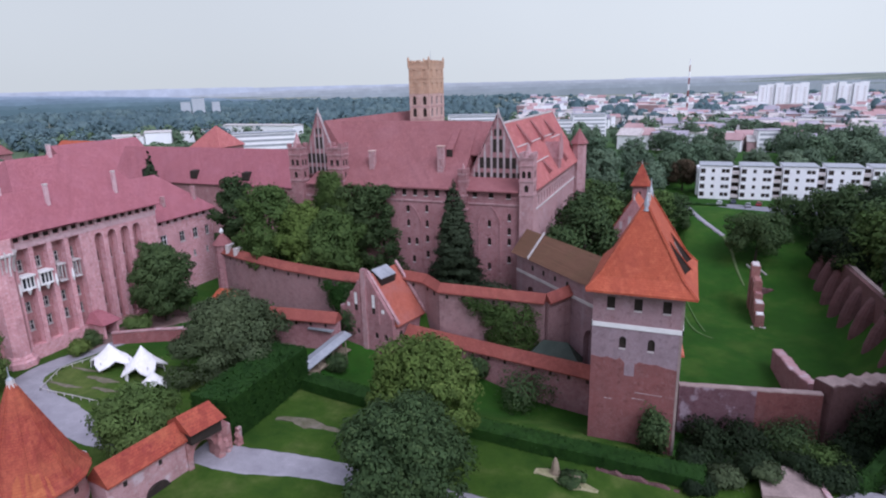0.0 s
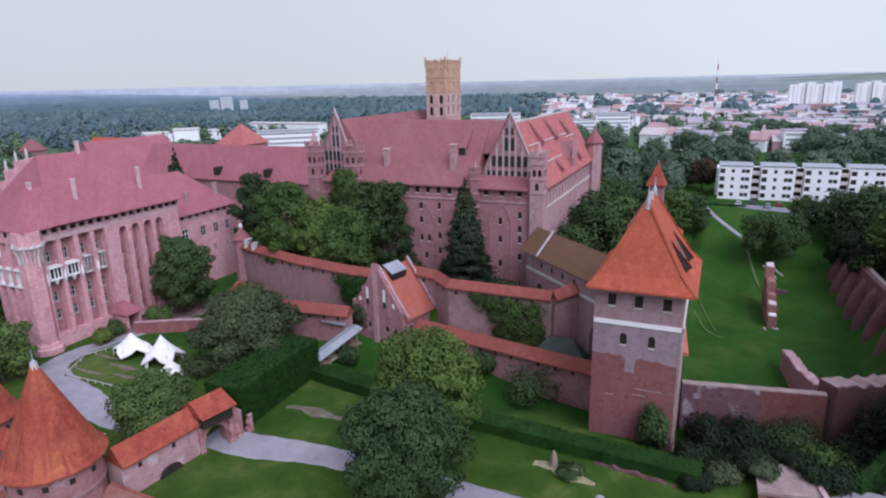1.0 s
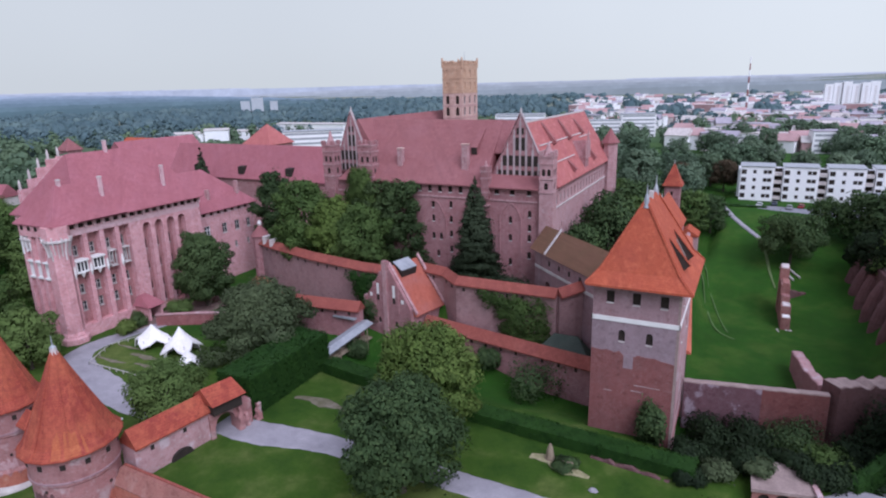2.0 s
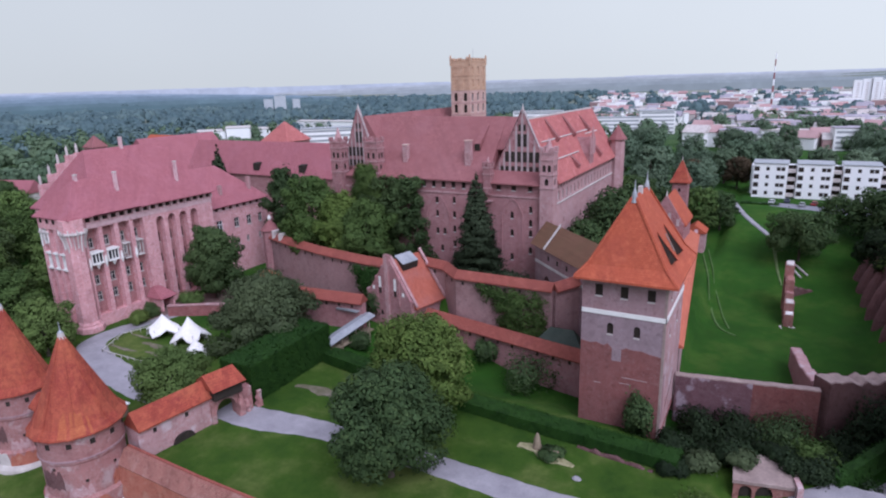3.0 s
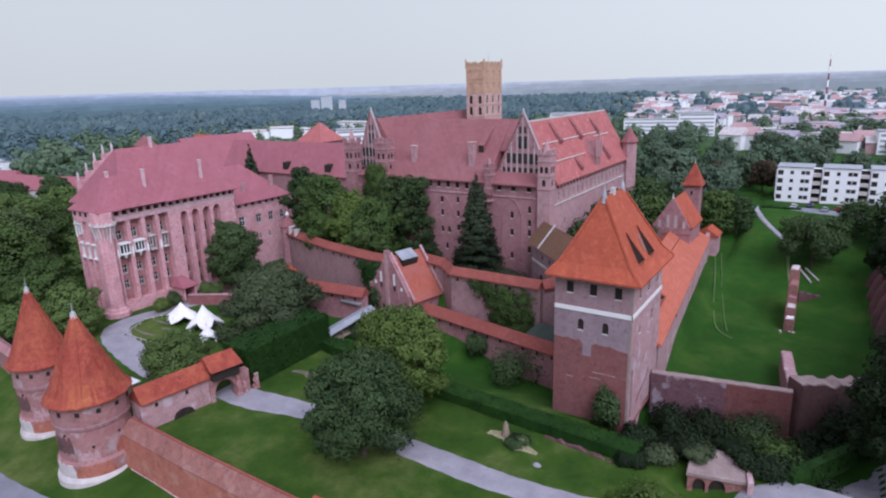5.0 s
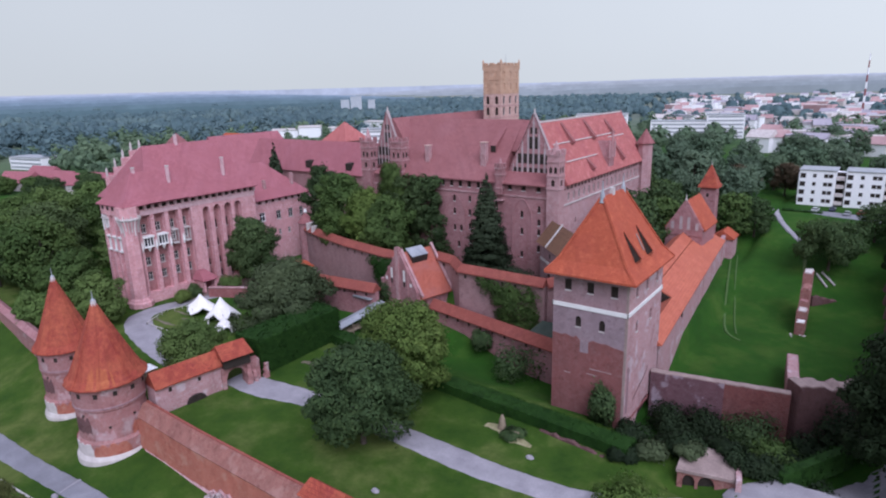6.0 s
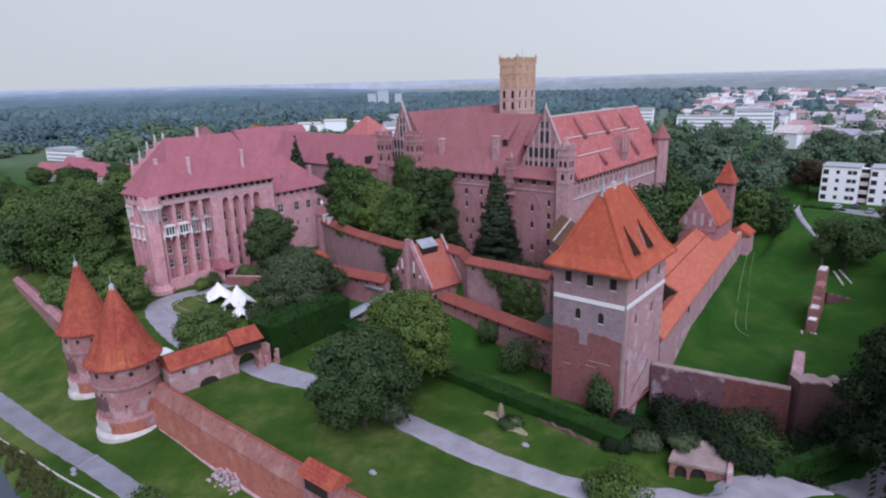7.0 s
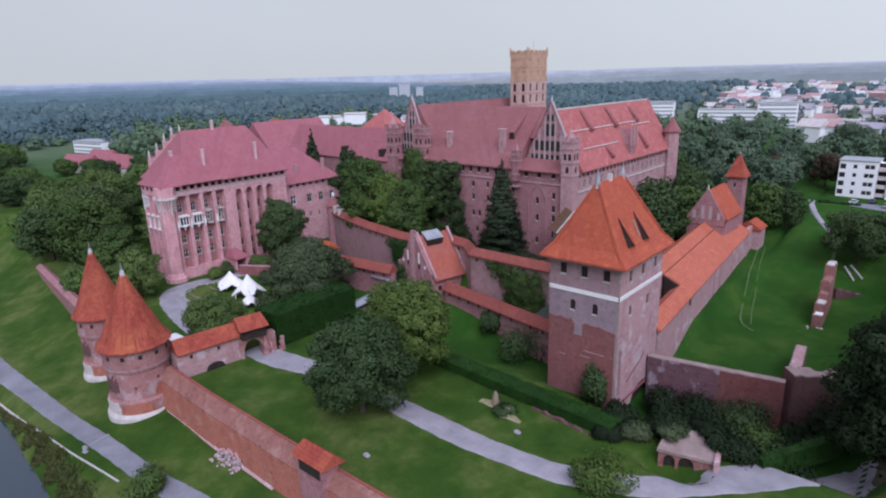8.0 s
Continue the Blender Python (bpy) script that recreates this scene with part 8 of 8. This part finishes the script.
rnd = random.Random(8)
for i in range(860):
    y = 425 + 1350 * rnd.random() ** 1.25
    x = rnd.uniform(-0.24, 0.66) * y - 20
    if y < 620 and x < -40:
        continue
    big = rnd.random() < 0.4
    w, d, h = (rnd.uniform(14, 32), rnd.uniform(10, 14), rnd.uniform(7, 13)) if big else (rnd.uniform(10, 20), rnd.uniform(9, 12), rnd.uniform(6, 10))
    pick, top, turn = rnd.random(), rnd.random(), rnd.uniform(-25, 25)
    wall_slot = 0 if pick < 0.66 else 1 if pick < 0.86 else 2
    roof_slot = rnd.choice((1, 3, 4, 4)) if big or top < 0.5 else rnd.choice((2, 5, 4))
    if y > 800:
        far_block(town, x, y, w, d, h, 0.6 if big else rnd.uniform(3, 5), turn, wall_slot, roof_slot)
    else:
        mats = (WHITE, PLASTER_OLD, ROOF_ROSE, STONE, ROOF_LILAC, ROOF_ROSE)
        house(x, y, w, d, h, rnd.uniform(3, 5), mats[wall_slot], mats[roof_slot], turn, "pale town building far beyond the park" if big else "small town house far beyond the park", big)
bmesh.ops.recalc_face_normals(town, faces=town.faces)
town_mesh = bpy.data.meshes.new("far_town")
town.to_mesh(town_mesh)
town.free()
for m in (WHITE, PLASTER_OLD, ROOF_ROSE, STONE, ROOF_LILAC, ROOF_ROSE):
    town_mesh.materials.append(m)
tagged(new("far_town", town_mesh), "pale roofs and white houses of the far town", "town", kind="stuff")
house(-112, 519, 42, 15, 13, 0, WHITE, METAL, 15, "long white flat-roofed building beyond the park", True)
house(-79, 529, 27, 18, 18, 0, WHITE, METAL, 15, "tall white end block of the long building", True)
house(-181, 530, 44, 15, 18, 0, WHITE, METAL, 17, "white flat-roofed building beyond the castle", True)
for x, y, w, h, tn in ((-476, 420, 26, 8, 44), (-452, 432, 22, 10.5, 40), (-432, 448, 20, 8.5, 48), (-412, 452, 16, 10, 40)):
    house(x, y, w, 12, h, 1.6, WHITE, STONE, tn, "low white building with a grey roof behind the castle wing")
for x, y, w, h in ((-868, 902, 17, 27), (-850, 915, 22, 33), (-828, 936, 14, 26)):
    house(x, y, w, 14, h, 0, FAR_WHITE, FAR_WHITE, 44, "distant white tower block beyond the woods", True)
house(-246, 318, 38, 14, 18, 0, WHITE, METAL, 38, "white block of flats behind the castle wing", True)
for x, y, w in ((125, 1045, 66), (202, 1038, 56)):
    z = height(x, y)
    T = thing("tower_block", (x, y, z), "tall white tower block beyond the town", "tower block")
    for j in range(6):
        part("wall", boxed(x - w / 2 + j * w / 6, x - w / 2 + (j + 0.93) * w / 6, y + (j % 2) * 3, y + 14, z - 3, z + 36 + (j % 3) * 1.5), WHITE, T)
    for j in range(6):
        for s in range(11):
            part("window", boxed(x - w / 2 + (j + 0.34) * w / 6, x - w / 2 + (j + 0.62) * w / 6, y + (j % 2) * 3 - 0.1, y + (j % 2) * 3 + 0.1, z + 1.2 + s * 3, z + 2.4 + s * 3), PLASTER_OLD, T, "greyish window")
for x0, y0, x1, y1 in ((18.4, 189, 21.4, 182.5), (19.6, 190, 23, 184)):
    p, q = Vector(on(x0, y0)), Vector(on(x1, y1))
    lg = bmesh.new()
    rings(lg, [circle(0, 0, 0.3, 0, 8), circle(0.1, 0, 0.24, (q - p).length, 8)], weld=False)
    ob = part("log", turned(lg, Matrix.Translation(p + Vector((0, 0, 0.3))) @ (q - p).to_track_quat("Z", "Y").to_matrix().to_4x4()), STONE, None)
    tagged(ob, "pale bare log lying on the meadow", "log")
make_tree("broadleaf_tree", on(-1, 268), 13, 11, LEAF_RUST, 3000, 0.5, 141, "rusty brown tree beside the flats", 2)
make_tree("broadleaf_tree", on(-16, 262), 12, 12, LEAF_RUST, 3000, 0.5, 142, "rusty brown tree in the park", 2)
house(47, 245, 8, 8, 5.5, 0.5, WHITE, METAL, -20, "small white building beside the car park")
house(-500, 196, 40, 16, 9, 0.5, WHITE, METAL, 10, "white hall beyond the riverside houses", True)
mast = thing("mast", on(-5.5, 940), "tall red and white lattice mast", "mast")
z0 = height(-5.5, 940)
for s in range(9):
    part("section", lathe(-5.5, 940, [(1.5 - s * 0.1, z0 + s * 8.4 - 1), (1.4 - s * 0.1, z0 + (s + 1) * 8.4 - 1)], 6), BRICK_RED if s % 2 else WHITE, mast)
for x, y, w, d, tn in ((-392, 146, 24, 12, 18), (-372, 160, 28, 12, 8), (-350, 158, 26, 12, 20), (-333, 168, 22, 11, 15), (-408, 166, 24, 12, 10)):
    house(x, y, w, d, 5, 6, PLASTER_OLD, TILE_PALACE, tn, "red-roofed house beyond the riverside trees")
for x, y, w, h in ((-368, 450, 40, 15), (-322, 440, 34, 15), (-400, 500, 44, 11)):
    house(x, y, w, 14, h, 0.8, WHITE, STONE, rnd.uniform(-8, 8), "white flat-roofed building behind the castle wing")

# ---- park belt and far woods ----
protos = []
for i in range(4):
    t = make_tree("park_tree", (0, 0, 0), 14, 12.5, (LEAF_HAZY, LEAF_HAZY, LEAF_PARK, LEAF_HAZY)[i], 1500, 0.66, 200 + i, "green leafy tree in the park", 1, group="park trees")
    protos.append(t)
near_protos = [make_tree("park_tree", (0, 0, 0), 14, 12.5, (LEAF_DARK, LEAF_MID, LEAF_DARK)[i], 2600, 0.5, 210 + i, "dense dark green tree below the castle", 0.5, group="park trees", lumps=20) for i in range(3)]
rnd = random.Random(12)
spots = []
for i in range(170):
    y = rnd.uniform(205, 480)
    x = rnd.uniform(-70, 10) if y < 250 else rnd.uniform(-110, 190)
    if y < 250 and x > -1 - (250 - y) * 0.1:
        continue
    if 236 < y < 285 and -2 < x < 100:
        continue
    if y < 262 and x > 0 or y > 385 and -135 < x < -45:
        continue
    spots.append((x, y, rnd.uniform(0.75, 1.25)))
spots += [(-22, 150, 1.2), (-24, 162, 1.25), (-21, 174, 1.1), (-23, 186, 1.2), (-17, 203, 1.1), (-8, 210, 1.1), (-2, 214, 0.9), (-27, 142, 0.9), (46, 170, 1.4), (48, 186, 1.4), (44, 200, 1.3), (52, 155, 1.4), (38, 207, 1.1), (56, 205, 1.3), (47, 138, 1.3), (54, 122, 1.3), (60, 180, 1.4), (66, 215, 1.2), (30, 212, 0.8), (50, 228, 0.8), (62, 238, 0.9)]
near_used, far_used = [], []
for i, (x, y, s) in enumerate(spots):
    m = Matrix.Translation(on(x, y)) @ Matrix.Rotation(rnd.uniform(0, 6.28), 4, "Z") @ Matrix.Diagonal((s, s, s * rnd.uniform(0.85, 1.1), 1))
    kin, used = (near_protos, near_used) if y < 232 else (protos, far_used)
    if len(used) < len(kin):
        kin[len(used)].matrix_basis = m
    else:
        copy_thing(kin[len(used) % len(kin)], m).scale = (s, s, s)
    used.append(i)


def far_woods():
    r = np.random.RandomState(3)
    n = 9600
    rad = 330 + 1620 * r.rand(n) ** 1.3
    ang = r.uniform(-35, 97, n)
    x, y = -40 - rad * np.sin(np.radians(ang)), 100 + rad * np.cos(np.radians(ang))
    keep = np.ones(n, bool)
    for i in range(n):
        if y[i] < 240 + 0.1 * rad[i] and x[i] > -300 or y[i] < 70 + 0.12 * rad[i]:
            keep[i] = False
        if -560 < x[i] < -300 and y[i] < 200 or x[i] < -420 and y[i] < 150:
            keep[i] = False
        if -620 < x[i] < -300 and y[i] < 320 and r.rand() < 0.3:
            keep[i] = False
        if -0.28 * y[i] - 30 < x[i] and 420 < y[i] < 1750 and x[i] < 0.7 * y[i] and r.rand() < 0.78:
            keep[i] = False
        if rad[i] > 1400 and x[i] > -0.25 * y[i] and r.rand() < 0.85:
            keep[i] = False
        if -480 < x[i] < -180 and 250 < y[i] < 430 and r.rand() < 0.95:
            keep[i] = False
    x, y, rad = x[keep], y[keep], rad[keep]
    V, N, F, M = [], [], [], []
    base, seg = 0, 8
    turn = 2 * np.pi * np.arange(seg) / seg
    for i in range(len(x)):
        z = height(x[i], y[i])
        roll = noise.noise((x[i] / 70, y[i] / 45, 0.3)) + 0.6 * noise.noise((x[i] / 28, y[i] / 28, 4.1))
        w = r.uniform(6, 14) * (0.8 + rad[i] / 1500)
        h = max(4.0, 11 + 9 * roll + r.uniform(-2.5, 2.5))
        # a lumpy crown with an uneven outline, and loose clumps on the nearer ones
        pts = []
        dome = rad[i] > 700
        for q, zz in ((0.8, 0.08), (1.0, 0.42), (0.8, 0.74), (0.38, 0.95)):
            k = q * w * 0.5 * (0.72 + 0.56 * r.rand(seg))
            pts.append(np.stack([x[i] + k * np.cos(turn + q), y[i] + k * np.sin(turn + q), z + h * (zz + 0.16 * (r.rand(seg) - 0.5))], 1))
        if not dome:
            pts = [p * np.array([0.6, 0.6, 0.8]) + np.array([x[i] * 0.4, y[i] * 0.4, z * 0.2]) for p in pts]
        P = np.concatenate(pts + [np.array([[x[i], y[i], z + h * (1.0 if dome else 0.8)]])])
        n3 = P - np.array([x[i], y[i], z + h * 0.3])
        n3 = n3 / np.linalg.norm(n3, axis=1)[:, None] + r.normal(size=P.shape) * 0.3
        V.append(P)
        N.append(n3 / np.linalg.norm(n3, axis=1)[:, None])
        for a in range(3):
            F += [(base + a * seg + b, base + a * seg + (b + 1) % seg, base + (a + 1) * seg + (b + 1) % seg, base + (a + 1) * seg + b) for b in range(seg)]
        F += [(base + 3 * seg + b, base + 3 * seg + (b + 1) % seg, base + 4 * seg) for b in range(seg)]
        base += len(P)
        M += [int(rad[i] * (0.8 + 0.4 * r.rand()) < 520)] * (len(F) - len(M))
        k = 60 if not dome else 18 if rad[i] < 1200 else 6
        if k:
            d = r.normal(size=(k, 3))
            d[:, 2] = np.abs(d[:, 2])
            d /= np.linalg.norm(d, axis=1)[:, None]
            c = np.array([x[i], y[i], z + h * 0.35]) + d * np.array([w * 0.5, w * 0.5, h * 0.64]) * (0.8 + 0.38 * r.rand(k))[:, None]
            a = np.cross(d + r.normal(size=(k, 3)) * 0.3, r.normal(size=(k, 3)))
            a /= np.linalg.norm(a, axis=1)[:, None]
            b = np.cross(d, a)
            s = w * 0.11 * (0.6 + 0.8 * r.rand(k))[:, None]
            V.append(np.stack([c - a * s, c - b * s, c + a * s, c + b * s], 1).reshape(-1, 3))
            N.append(np.repeat(d, 4, axis=0))
            F += (np.arange(4 * k).reshape(k, 4) + base).tolist()
            base += 4 * k
            M += [M[-1]] * k
    V, N = np.concatenate(V), np.concatenate(N)
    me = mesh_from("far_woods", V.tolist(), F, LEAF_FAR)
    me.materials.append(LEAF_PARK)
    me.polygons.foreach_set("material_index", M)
    me.polygons.foreach_set("use_smooth", [True] * len(F))
    me.normals_split_custom_set_from_vertices(N.tolist())
    tagged(new("far_woods", me), "wide green woods stretching to the horizon", "woods", kind="stuff")


far_woods()


def horizon_band(name, radius, low, high, material, seed, label, start, stop, fade=10):
    vs, fs, n = [], [], 1440
    rnd = random.Random(seed)
    off = [rnd.random() * 6.28 for _ in range(5)]
    for i in range(n + 1):
        a = radians(blend(start, stop, i / n))
        w = sum(math.sin(a * f + o) / f ** 0.5 for f, o in zip((3, 11, 31, 83, 211), off))
        x, y = radius * math.cos(a), radius * math.sin(a)
        ends = min(1.0, min(i, n - i) / n * abs(stop - start) / fade)
        vs += [(x, y, low), (x, y, blend(-4, high, math.sin(ends * math.pi / 2)) + 1.5 * w + rnd.uniform(-1.2, 1.2))]
    for i in range(n):
        j = i + 1
        fs.append((2 * i, 2 * j, 2 * j + 1, 2 * i + 1))
    tagged(new(name, mesh_from(name, vs, fs, material)), label, "backdrop", kind="structure")


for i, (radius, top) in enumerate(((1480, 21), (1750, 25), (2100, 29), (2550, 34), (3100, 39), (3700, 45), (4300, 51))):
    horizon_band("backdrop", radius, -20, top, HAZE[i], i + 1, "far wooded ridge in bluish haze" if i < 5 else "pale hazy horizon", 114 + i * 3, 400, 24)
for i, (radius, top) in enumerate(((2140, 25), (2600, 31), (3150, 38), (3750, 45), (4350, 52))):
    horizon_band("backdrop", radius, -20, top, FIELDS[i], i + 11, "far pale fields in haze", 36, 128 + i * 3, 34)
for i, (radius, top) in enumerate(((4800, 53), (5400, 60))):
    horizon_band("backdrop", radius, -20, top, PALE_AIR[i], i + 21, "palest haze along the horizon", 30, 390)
